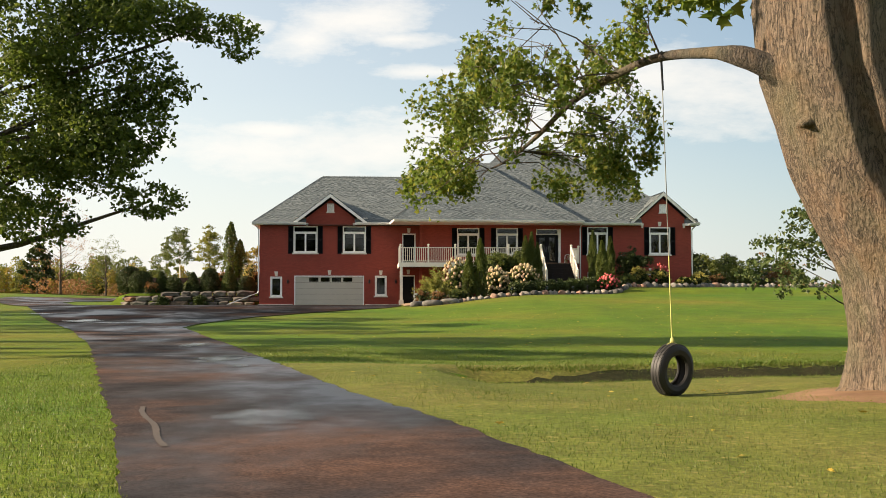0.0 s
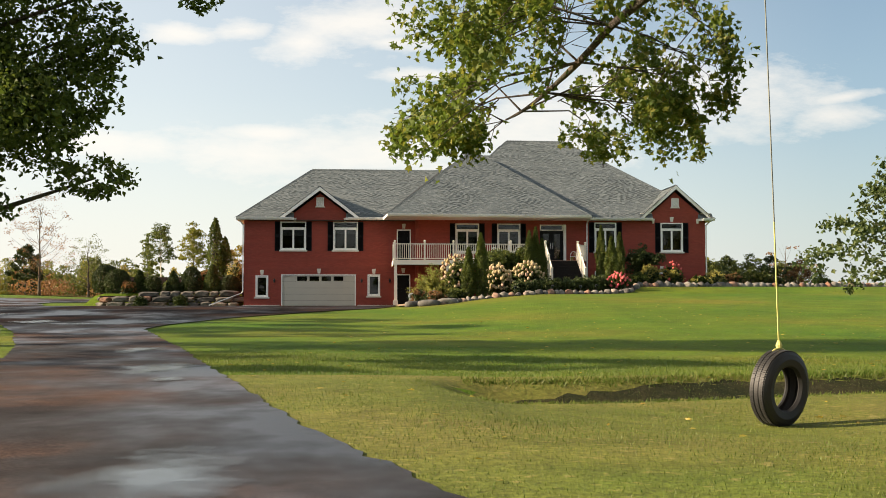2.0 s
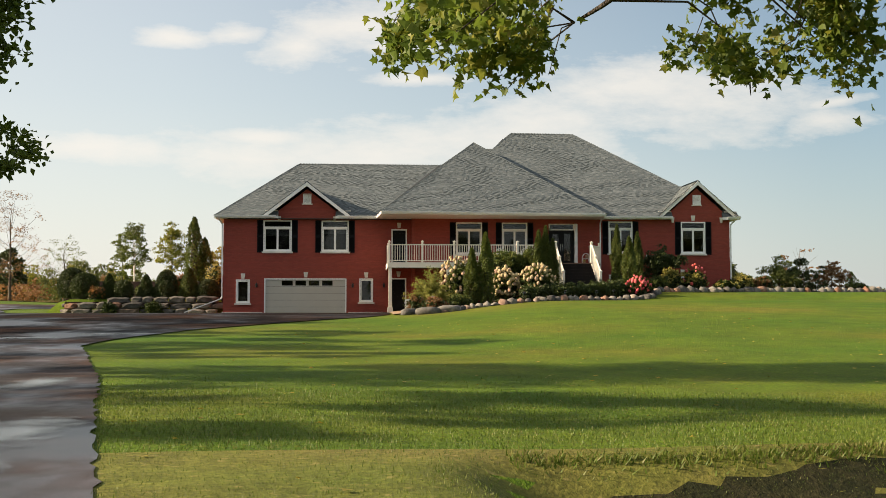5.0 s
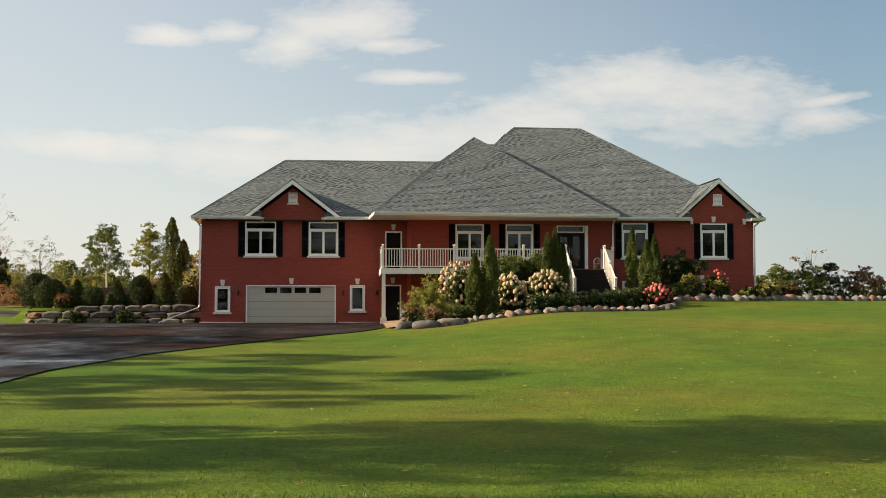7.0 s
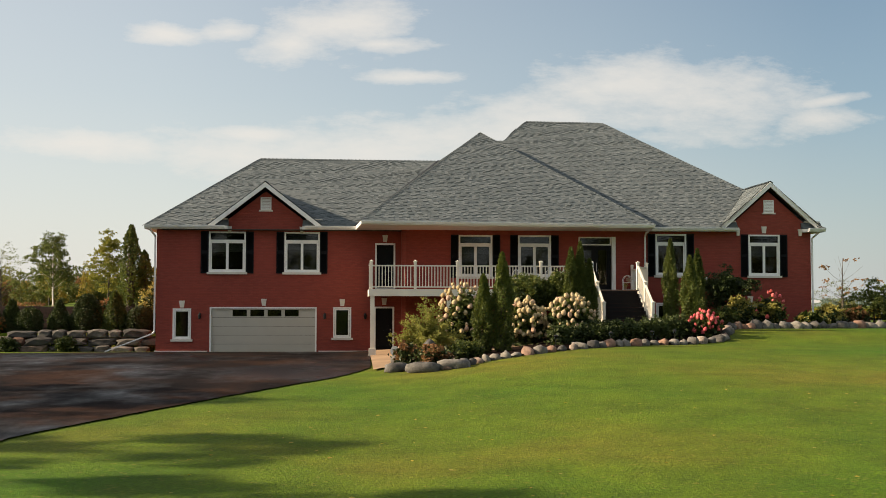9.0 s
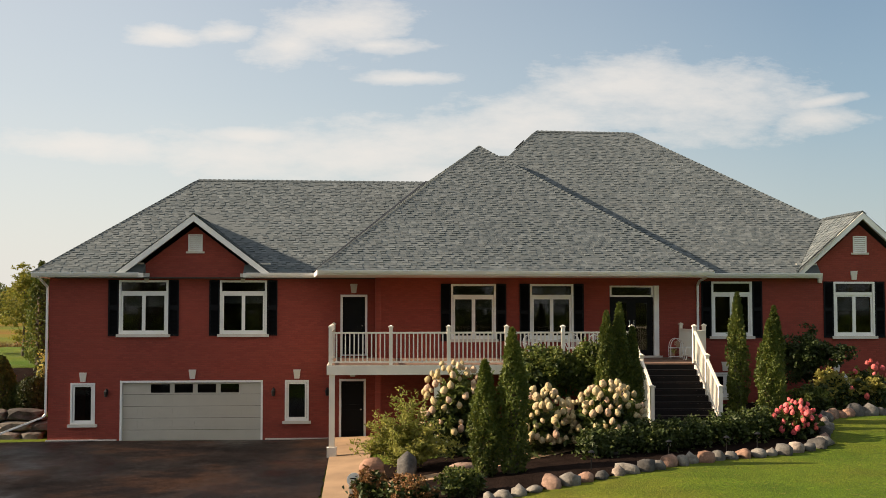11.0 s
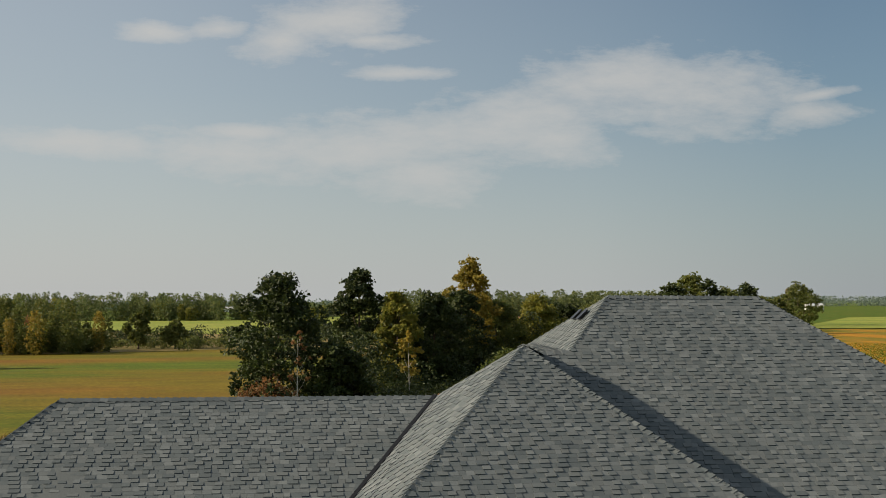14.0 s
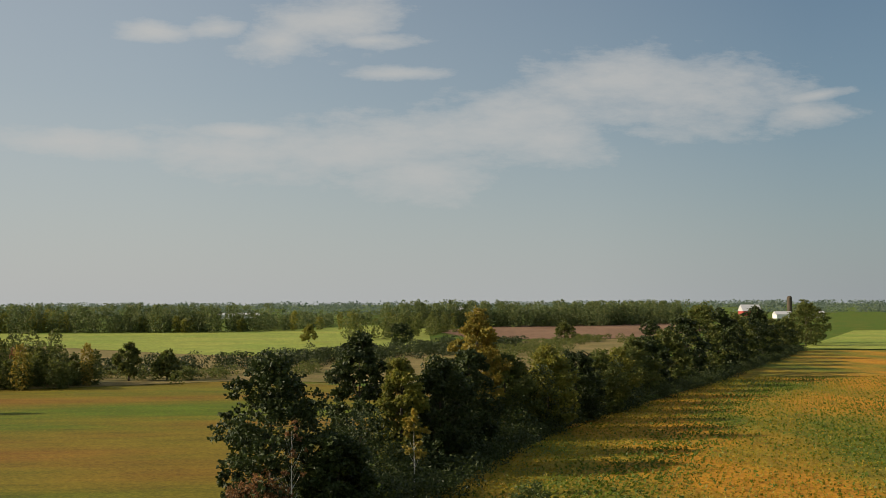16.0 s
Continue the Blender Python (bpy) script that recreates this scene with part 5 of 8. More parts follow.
def clump_points(blobs, n, rng, hollow=0.55):
    """Points in a set of (x, y, z, rx, ry, rz) clumps, thicker towards each clump's skin."""
    b = np.asarray(blobs, dtype=float)
    w = (b[:, 3] * b[:, 4] + b[:, 4] * b[:, 5])
    m = max(12, n // 16)                        # leaves grow in tufts at the twig ends
    idx = rng.choice(len(b), m, p=w / w.sum())
    d = rng.normal(0, 1, (m, 3))
    d /= np.linalg.norm(d, axis=1)[:, None]
    r = (hollow + (1 - hollow) * rng.random(m) ** 0.6) * (1 + 0.07 * rng.normal(0, 1, m))
    tuft = b[idx, :3] + d * r[:, None] * b[idx, 3:]
    k = rng.integers(0, m, n)
    return tuft[k] + rng.normal(0, 1, (n, 3)) * b[idx[k], 3:] * np.array([0.17, 0.17, 0.12])


def crown_blobs(x, y, z0, z1, rad, n, rng, taper=0.5, flat=0.8, fine=1.0):
    """Clumps that make an uneven crown between z0 and z1."""
    out_ = []
    for i in range(n):
        h = (i + 0.5) / n
        prof = math.sin(math.pi * min(1, 0.18 + h * 0.82)) ** 0.7 if taper < 0.9 else (1 - h) ** 0.7 + 0.05
        a = i * 2.399 + rng.uniform(-0.5, 0.5)
        q = rad * prof * math.sqrt(rng.uniform(0.12, 1.0))
        br = rad * rng.uniform(0.20, 0.36) * fine
        out_.append((x + math.cos(a) * q, y + math.sin(a) * q, z0 + (z1 - z0) * h + rng.uniform(-0.4, 0.4), br, br, br * flat * rng.uniform(0.7, 1.1)))
    return out_


def tree(name, x, y, h, rad, label, mat, seed, leaves=2500, leaf=0.25, trunk=0.2, clear=0.25, bark=None, blobs=26, group="", taper=0.5, lean=0.0, z=None, outline=OVAL, fine=1.0, extra=(), squash=1.0, reach=None):
    """Tapered trunk with limbs to each clump, and a crown of separate leaves."""
    rng = np.random.default_rng(seed)
    z0 = float(height(x, y)) if z is None else z
    t = thing(name, (x, y, z0), label, "tree", group)
    bl = crown_blobs(x + lean * h * 0.7, y, z0 + h * clear, z0 + h * 0.93, rad, blobs, rng, taper, fine=fine) + list(extra)
    bl = [(q[0], y + (q[1] - y) * squash, q[2], q[3], q[4], q[5]) for q in bl]
    if reach:                                    # crown grown out to one side only
        bl = [q for k, q in enumerate(bl) if q[0] > reach[0] and q[2] < z0 + reach[1] and (q[2] > z0 + 5.0 or k % 2)]
    b = M()
    top = (x + lean * h, y, z0 + h * 0.86)
    pts = [(x, y, z0 - 0.2)] + [(x + (top[0] - x) * f + rng.normal(0, trunk * 0.3), y + rng.normal(0, trunk * 0.3), z0 + h * 0.86 * f) for f in (0.05, 0.2, 0.4, 0.6, 0.8, 1.0)]
    b.tube(pts, [trunk * 1.35, trunk * 1.05, trunk * 0.85, trunk * 0.62, trunk * 0.42, trunk * 0.25, trunk * 0.08], 9, 0.15)
    for q in bl[::2]:
        f = max(0.15, min(0.9, (q[2] - z0) / h - 0.12))
        s = (x + (top[0] - x) * f, y, z0 + h * 0.86 * f)
        m = [(s[k] * 0.5 + q[k] * 0.5) for k in range(3)]
        b.tube([s, (m[0], m[1], m[2] - 0.05 * h * 0.3), q[:3]], [trunk * 0.32 * (1.1 - f), trunk * 0.2 * (1.1 - f), trunk * 0.05], 5, 0, False)
    part("trunk", b, bark or BARK_DARK, t, smooth=True)
    part("crown", leaf_mesh("crown", clump_points(bl, leaves, rng), leaf * 1.4, mat, rng, outline=outline), mat, t)
    return t


def shrub(name, x, y, rx, ry, h, mat, label, seed, n=900, leaf=0.07, z=None, group="", category="shrub", blobs=9, lift=0.0, core=True):
    rng = np.random.default_rng(seed)
    z0 = (float(height(x, y)) if z is None else z)
    t = thing(name, (x, y, z0), label, category, group)
    bl = []
    for i in range(blobs):
        a, q = i * 2.399, math.sqrt((i + 0.4) / blobs)
        f = 1 - 0.55 * q * q
        bl.append((x + math.cos(a) * q * rx * 0.7, y + math.sin(a) * q * ry * 0.7, z0 + lift + (h - lift) * (0.22 + 0.45 * f * rng.uniform(0.7, 1.15)), rx * 0.42, ry * 0.42, (h - lift) * 0.30))
    part("foliage", leaf_mesh("foliage", clump_points(bl, int(n * 1.4), rng, 0.35), leaf * 1.5, mat, rng, droop=-0.15), mat, t)
    if core:                                     # close-grown leaves that hide the middle, inner shade put into their dark colour
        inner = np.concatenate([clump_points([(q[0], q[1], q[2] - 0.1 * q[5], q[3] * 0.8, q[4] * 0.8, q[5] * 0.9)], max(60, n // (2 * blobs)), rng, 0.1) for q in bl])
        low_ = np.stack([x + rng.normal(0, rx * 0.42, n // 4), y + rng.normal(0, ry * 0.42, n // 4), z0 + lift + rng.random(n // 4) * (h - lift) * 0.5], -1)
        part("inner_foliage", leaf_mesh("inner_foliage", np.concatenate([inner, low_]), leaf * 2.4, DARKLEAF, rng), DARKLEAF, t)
    b = M()
    for q in bl:
        b.tube([(x + rng.normal(0, 0.04), y + rng.normal(0, 0.04), z0 - 0.05), (x * 0.4 + q[0] * 0.6, y * 0.4 + q[1] * 0.6, z0 + (q[2] - z0) * 0.5), q[:3]], [0.018, 0.013, 0.005], 5, 0, False)
    part("stems", b, BARK_DARK, t)
    return t


def column_cedar(x, y, h, rad, seed, label, z=None, n=8500, leaf=0.060, group="columnar cedars", mat=None):
    rng = np.random.default_rng(seed)
    z0 = float(height(x, y)) if z is None else z
    t = thing("cedar", (x, y, z0), label, "cedar", group)
    f = rng.random(n) ** 0.85
    a = rng.uniform(0, 2 * math.pi, n)
    lump = 1 + 0.22 * np.sin(a * 3 + f * 9 + seed) + 0.14 * np.sin(a * 5 - f * 17)
    prof = np.minimum(1.0, (1 - f) * 2.1) ** 0.75 * (0.75 + 0.25 * np.minimum(1, f * 6)) * lump
    q = rad * prof * (0.72 + 0.36 * rng.random(n))
    P = np.stack([x + np.cos(a) * q, y + np.sin(a) * q, z0 + 0.06 + f * h * 0.97], -1)
    part("foliage", leaf_mesh("foliage", P, leaf * 1.3, mat or CEDAR, rng, upright=0.55, droop=0.0), CEDAR, t)
    part("trunk", M().tube([(x, y, z0 - 0.1), (x, y, z0 + h * 0.5), (x, y, z0 + h * 0.9)], [rad * 0.42, rad * 0.4, rad * 0.06], 7), BARK_DARK, t)
    return t


def bloom_mesh(mat, seed, size, tall=1.2):
    """One flower head: a blunt cone rough with petals."""
    bm = bmesh.new()
    bmesh.ops.create_icosphere(bm, subdivisions=2, radius=1.0)
    for v in bm.verts:
        p = v.co.copy()
        q = 1 + 0.20 * noise.noise(p * 4.5 + Vector((seed * 5.1, 0, 0))) + 0.10 * noise.noise(p * 2 + Vector((0, seed * 3.3, 0)))
        w = 1 - 0.30 * max(0, p.z)
        v.co = (p.x * q * size * w, p.y * q * size * w, p.z * q * size * tall)
    me = bpy.data.meshes.new("bloom")
    bm.to_mesh(me)
    bm.free()
    me.materials.append(mat)
    return me


BLOOMS = [bloom_mesh(BLOOM, s, 0.098, 1.3) for s in (1, 2, 3, 6, 7)]
PINKS = [bloom_mesh(PINK, s, 0.085) for s in (4, 5)]


def hydrangea(x, y, rx, ry, h, seed, label, heads=34, meshes=None, name="hydrangea", leafmat=None, z=None):
    t = shrub(name, x, y, rx, ry, h * 0.9, leafmat or SHRUBLEAF, label, seed, 1500, 0.10, category="shrub", z=z)
    z0 = WORLD[t.name].translation.z
    rng = random.Random(seed)
    ms = meshes or BLOOMS
    set_ = []
    for i in range(heads * 3):
        if len(set_) >= heads:
            break
        a = rng.uniform(-math.pi * 0.98, math.pi * 0.05)      # mostly on the sunny, open side
        el = rng.uniform(-0.35, 1.35)
        p = Vector((x + math.cos(a) * math.cos(el) * rx, y + math.sin(a) * math.cos(el) * ry, z0 + h * (0.42 + 0.55 * math.sin(el)) - 0.02 + rng.uniform(-0.05, 0.05)))
        p += Vector((rng.gauss(0, 0.06), rng.gauss(0, 0.06), rng.gauss(0, 0.05)))
        if any((p - q).length < 0.16 for q in set_):
            continue
        set_.append(p)
        ob = part("bloom", rng.choice(ms), BLOOM, t)
        s = rng.uniform(0.6, 1.12)
        ob.matrix_basis = Matrix.Translation(p) @ Euler((rng.uniform(-0.5, 0.5), rng.uniform(-0.5, 0.5), rng.uniform(0, 6))).to_matrix().to_4x4() @ Matrix.Diagonal((s, s, s, 1))
    return t


def willow_shrub(x, y, reach, h, seed, label, shoots=120):
    """Arching shoots from one base, narrow leaves all along their outer part."""
    rng = np.random.default_rng(seed)
    z0 = float(height(x, y))
    t = thing("willow_shrub", (x, y, z0), label, "shrub")
    b, P = M(), []
    for i in range(shoots):
        a = rng.uniform(0, 2 * math.pi)
        lean, ln = rng.uniform(0.05, 1.0) ** 0.7, rng.uniform(0.55, 1.0)
        f = np.linspace(0, 1, 7)
        out_ = reach * lean * ln * f ** 1.15
        up = h * ln * (f * (1.15 - 0.45 * lean) - 0.42 * lean * f ** 2.4)
        wob = rng.normal(0, 0.05, (7, 2)) * f[:, None]
        pts = np.stack([x + np.cos(a) * out_ + wob[:, 0], y + np.sin(a) * out_ * 0.8 + wob[:, 1], z0 - 0.03 + up], -1)
        b.tube([tuple(p) for p in pts], [0.012, 0.010, 0.008, 0.007, 0.006, 0.004, 0.003], 4, 0, False)
        k = 90
        s = 0.25 + 0.75 * rng.random(k)
        Q = np.stack([np.interp(s, f, pts[:, c]) for c in range(3)], -1)
        P.append(Q + rng.normal(0, 0.055, Q.shape))
    P = np.concatenate(P)
    part("foliage", leaf_mesh("foliage", P, 0.115, WILLOW, rng, outline=OVAL * np.array([0.5, 1.0]), upright=0.25, droop=0.0), WILLOW, t)
    part("stems", b, BARK_DARK, t)
    return t


def rock_mesh(name, seed, sx, sy, sz, mat, block=0.0):
    """A rounded or squared stone."""
    bm = bmesh.new()
    bmesh.ops.create_icosphere(bm, subdivisions=2, radius=1.0)
    for v in bm.verts:
        p = v.co.copy()
        if block:
            m = max(abs(p.x), abs(p.y), abs(p.z))
            e = 0.82 / m if block >= 1 else 0.9 / m
            p = p.lerp(p * e, block)
        p *= 1 + 0.28 * noise.noise(p * 1.3 + Vector((seed * 3.1, seed, 0))) + 0.16 * noise.noise(p * 2.7 + Vector((0, seed * 2.3, 0))) if not block else 1 + 0.12 * noise.noise(p * 1.3 + Vector((seed * 3.1, seed, 0))) + 0.10 * noise.noise(p * 3.1 + Vector((0, seed * 2.3, 0)))
        v.co = (p.x * sx, p.y * sy, p.z * sz)
    me = bpy.data.meshes.new(name)
    bm.to_mesh(me)
    bm.free()
    me.materials.append(mat)
    me.polygons.foreach_set("use_smooth", [True] * len(me.polygons))
    return me


# ---- the great maple with the tyre swing ----
def swing_maple():
    rng = np.random.default_rng(11)
    t = thing("maple_tree", (1.85, 18.0, 0.25), "great old maple with deeply furrowed bark, leaning over the lawn", "tree")
    keys = [(2.22, 18.0, 0.0, 1.24), (2.28, 18.0, 0.29, 1.10), (2.24, 18.0, 0.51, 1.04), (2.19, 18.0, 0.8, 1.0), (2.11, 18.0, 1.1, 0.98), (1.98, 18.0, 1.68, 0.95), (1.63, 18.0, 2.41, 0.95), (1.31, 18.0, 3.15, 0.96), (1.08, 18.0, 3.9, 0.98), (0.93, 18.0, 4.4, 1.0), (0.86, 18.1, 5.4, 1.0), (0.85, 18.2, 7.0, 0.9), (0.85, 18.2, 9.0, 0.65), (0.9, 18.3, 12.0, 0.2)]
    kz = [k[2] for k in keys]
    zs = list(np.linspace(0, 5.6, 57)) + [6.2, 7.0, 8.0, 9.0, 10.5, 12.0]
    b = M()
    n = 130
    for zz_ in zs:
        cx_, cy_, r = (float(np.interp(zz_, kz, [k[j] for k in keys])) for j in (0, 1, 3))
        for k in range(n):
            a = 2 * math.pi * k / n
            flare = 0.18 * max(0, 1.1 - zz_) * (0.5 + 0.5 * math.sin(a * 5 + 1.0))
            groove = 0.06 * math.sin(a * 3 + zz_ * 0.2) + 0.03 * math.sin(a * 7 + zz_ * 0.5) - 0.30 * math.exp(-((a - 4.50) / 0.17) ** 2) * float(smooth(1.6, 3.4, zz_))
            furrow = noise.ridged_multi_fractal(Vector((math.cos(a) * 5.5, math.sin(a) * 5.5, zz_ * 0.75)), 1.0, 2.2, 3, 1.0, 2.0)
            q = r * (1 + groove + flare + 0.04 * noise.noise(Vector((math.cos(a) * 3, math.sin(a) * 3, zz_ * 0.8)))) - 0.030 * min(2.2, furrow)
            b.v.append((cx_ + math.cos(a) * q, cy_ + math.sin(a) * q, zz_))
    for i in range(len(zs) - 1):
        for k in range(n):
            b.f.append((i * n + k, i * n + (k + 1) % n, (i + 1) * n + (k + 1) % n, (i + 1) * n + k))
    tr = part("trunk", b, BARK, t, smooth=True)
    part("knot", M().tube([(0.62, 17.86, 3.76), (0.44, 17.68, 3.71), (0.34, 17.58, 3.68), (0.30, 17.54, 3.67), (0.34, 17.58, 3.67)], [0.34, 0.22, 0.13, 0.08, 0.03], 16, 0.35), BARK, t, "healed branch knot with a dark hollow", smooth=True)
    limb = [(0.75, 18.05, 4.22), (0.02, 18.0, 4.52), (-0.55, 18.4, 4.77), (-0.98, 19.9, 5.02), (-1.36, 20.9, 4.98), (-1.70, 21.7, 4.86), (-1.96, 22.6, 4.7), (-2.2, 23.6, 4.45), (-2.5, 24.5, 4.2), (-2.75, 25.2, 4.05), (-2.95, 25.8, 4.0)]
    lr = [0.46, 0.185, 0.092, 0.064, 0.062, 0.058, 0.05, 0.042, 0.032, 0.022, 0.01]
    curve, widths = [], []
    for i in range(len(limb) - 1):
        p0, p1, p2, p3 = (Vector(limb[max(0, min(len(limb) - 1, k))]) for k in (i - 1, i, i + 1, i + 2))
        for u in (0.0, 0.2, 0.4, 0.6, 0.8):
            curve.append(0.5 * (2 * p1 + (p2 - p0) * u + (2 * p0 - 5 * p1 + 4 * p2 - p3) * u * u + (3 * p1 - p0 - 3 * p2 + p3) * u ** 3))
            widths.append(lr[i] * (1 - u) + lr[i + 1] * u)
    part("bough", M().tube(curve, widths, 14, 0.25), BARK_DARK, t, "long low bough reaching over the drive", smooth=True)
    twigs, leaves = M(), []

    def spray(s, d, length, depth, r):
        d = Vector(d).normalized()
        e = Vector(s) + d * length
        mid = Vector(s).lerp(e, 0.5) + Vector(rng.normal(0, 0.06 * length, 3))
        e.z -= 0.12 * length
        e.y = min(e.y, 27.0)
        e.x = max(-4.6 if e.z < 4.9 else -3.5, min(-0.35, e.x))
        e.z = max(e.z, 2.9 + 0.9 * rng.random(), 2.05 + 0.26 * (e.y - 19.7) + 0.3 * rng.random())
        mid.z = max(mid.z, 3.0)
        twigs.tube([s, mid, e], [r, r * 0.75, r * 0.4], 5, 0, False)
        if depth == 0:
            if rng.random() < 0.12:
                return
            for _ in range(int(44 + 44 * rng.random())):
                f = rng.uniform(0.4, 1.1)
                q = Vector(s).lerp(e, f) + Vector(rng.normal(0, 0.075, 3)) + Vector((0, 0, -0.22 * rng.random()))
                if q.z > max(2.8, 1.95 + 0.26 * (q.y - 19.7)) and (q.z < 5.05 or q.x > -3.5 - 0.3 * rng.random()):
                    leaves.append(q)
            return
        for _ in range(4 if depth > 1 else 3):
            f = rng.uniform(0.35, 1.0)
            q = Vector(s).lerp(e, f)
            nd = d * 0.8 + Vector(rng.normal(0, 0.62, 3)) + Vector((0, 0, -0.14))
            spray(q, nd, length * rng.uniform(0.45, 0.75), depth - 1, r * 0.55)

    starts = [(3, (-0.5, -0.3, 0.9), 1.1), (4, (-1, 0.2, 0.8), 1.8), (5, (-1, 0.3, 0.1), 1.9), (5, (0.7, 1, 0.2), 1.8), (6, (-1, 0.8, 0.7), 2.1), (6, (0.9, 0.7, 0.0), 1.7), (7, (-1, 0.4, 0.0), 1.6), (7, (1, 0.5, 0.1), 1.8),
              (7, (-0.8, 0.6, 1.0), 2.0), (8, (-0.9, 0.3, -0.1), 1.4), (8, (0.9, 0.4, 0.1), 1.8), (9, (-0.6, 0.4, 0.5), 1.2), (9, (0.9, 0.2, 0.4), 1.5), (5, (-0.7, 0.3, 1.1), 2.2), (6, (0.5, 0.7, 1.0), 2.2), (4, (-0.9, -0.2, -0.1), 1.1), (8, (0.3, 0.3, 1.0), 1.8)]
    for i, d, L in starts:
        spray(limb[i], d, L, 2, 0.017)
    for e, k in (((-3.45, 25.6, 3.36), 16), ((-3.62, 25.55, 3.30), 10), ((-4.0, 25.6, 3.46), 9), ((-3.2, 25.7, 3.5), 8)):
        twigs.tube([limb[-1], (e[0] * 0.5 - 1.5, 25.6, e[2] + 0.4), e], [0.008, 0.006, 0.003], 5, 0, False)
        leaves += [Vector(e) + Vector(rng.normal(0, 0.07, 3)) + Vector((0, 0, 0.10 * rng.random())) for _ in range(k)]
    for e, k, bi in (((-0.55, 25.5, 3.55), 120, 8), ((-0.80, 25.3, 3.75), 120, 8), ((-1.3, 25.6, 3.65), 80, 9), ((-3.4, 25.4, 3.65), 70, 10), ((-4.35, 22.8, 3.1), 90, 7), ((-4.1, 23.2, 3.5), 90, 7), ((-4.35, 22.6, 4.55), 130, 6), ((-4.0, 22.4, 4.75), 130, 6), ((-3.7, 22.5, 4.3), 110, 6)):
        s = Vector(limb[bi])
        twigs.tube([s, s.lerp(Vector(e), 0.5) + Vector((0, 0, 0.25)), e], [0.014, 0.010, 0.004], 5, 0, False)
        leaves += [Vector(e) + Vector(rng.normal(0, 0.17, 3)) + Vector((0, 0, 0.25 * rng.random())) for _ in range(k)]
    part("twig_work", twigs, BARK_DARK, t, kind="stuff")
    part("leaf_sprays", leaf_mesh("leaf_sprays", [tuple(p) for p in leaves], 0.082, MAPLE, rng, outline=LOBED, droop=0.55), MAPLE, t, kind="stuff")
    up = crown_blobs(0.5, 19.0, 7.0, 14.0, 6.0, 30, rng)
    part("crown", leaf_mesh("crown", clump_points(up, 5200, rng), 0.24, MAPLE, rng, outline=LOBED), MAPLE, t)
    return len(leaves)


swing_maple()

TY = Vector((-0.82, 20.0, 0.43))
swing = thing("tyre_swing", (TY.x, TY.y, TY.z), "black rubber tyre hanging from a yellow and grey rope", "tyre swing")


def tyre_part():
    b = M()
    prof = [(0.215, -0.075), (0.235, -0.105), (0.30, -0.118), (0.345, -0.105), (0.372, -0.085), (0.378, -0.03), (0.378, 0.03), (0.372, 0.085), (0.345, 0.105), (0.30, 0.118), (0.235, 0.105), (0.215, 0.075), (0.225, 0.06), (0.30, 0.085), (0.345, 0.05), (0.345, -0.05), (0.30, -0.085), (0.225, -0.06)]
    n, k = 48, len(prof)
    for i in range(n):
        a = 2 * math.pi * i / n
        for r, w in prof:
            b.v.append((r * math.cos(a), w, r * math.sin(a)))
    for i in range(n):
        for j in range(k):
            b.f.append((i * k + j, i * k + (j + 1) % k, ((i + 1) % n) * k + (j + 1) % k, ((i + 1) % n) * k + j))
    for i in range(n * 2):
        a = math.pi * i / n
        for w in (-0.055, 0.0, 0.055):
            c, s = math.cos(a), math.sin(a)
            c2, s2 = math.cos(a + 0.045), math.sin(a + 0.045)
            b.add([(r * cc, w + v, r * ss) for r in (0.372, 0.386) for cc, ss, v in ((c, s, -0.02), (c2, s2, -0.02), (c2, s2, 0.02), (c, s, 0.02))],
                  [(4, 5, 6, 7), (0, 1, 5, 4), (1, 2, 6, 5), (2, 3, 7, 6), (3, 0, 4, 7)])
    turn = Matrix.Translation(TY) @ Euler((radians(4), 0, radians(35))).to_matrix().to_4x4()
    b.v = [tuple(turn @ Vector(p)) for p in b.v]
    return b


part("tyre", tyre_part(), RUBBER, swing, "worn black tyre with treads")
rope_top = (-0.97, 19.9, 4.95)
rope_mid = (TY.x - 0.045, TY.y - 0.03, 2.1)
part("rope", M().tube([(TY.x, TY.y, TY.z + 0.36), rope_mid], [0.0085, 0.008], 6), ROPE, swing)
part("cord", M().tube([rope_mid, rope_top], [0.008, 0.007], 6), CORD, swing, "thin grey cord")
part("strap", M().tube([(rope_top[0] + 0.02, rope_top[1], rope_top[2] - 0.42), rope_top], [0.016, 0.018], 8), BLACK, swing, "dark strap round the bough")
part("rope_loop", M().tube([(TY.x + 0.13 * math.sin(a) * 0.9, TY.y + 0.06 * math.sin(a), TY.z + 0.295 + 0.10 * math.cos(a)) for a in [i * math.pi / 8 for i in range(17)]], [0.012] * 17, 6), ROPE, swing)
part("rope_knot", M().lathe([(0.01, 0), (0.03, 0.02), (0.035, 0.05), (0.012, 0.1)], 8, (TY.x, TY.y, TY.z + 0.38)), ROPE, swing)
part("rope_hitch", M().tube([(rope_top[0], rope_top[1] + 0.075 * math.cos(a), rope_top[2] + 0.07 + 0.08 * math.sin(a)) for a in [i * math.pi / 8 for i in range(17)]], [0.013] * 17, 6), BLACK, swing)

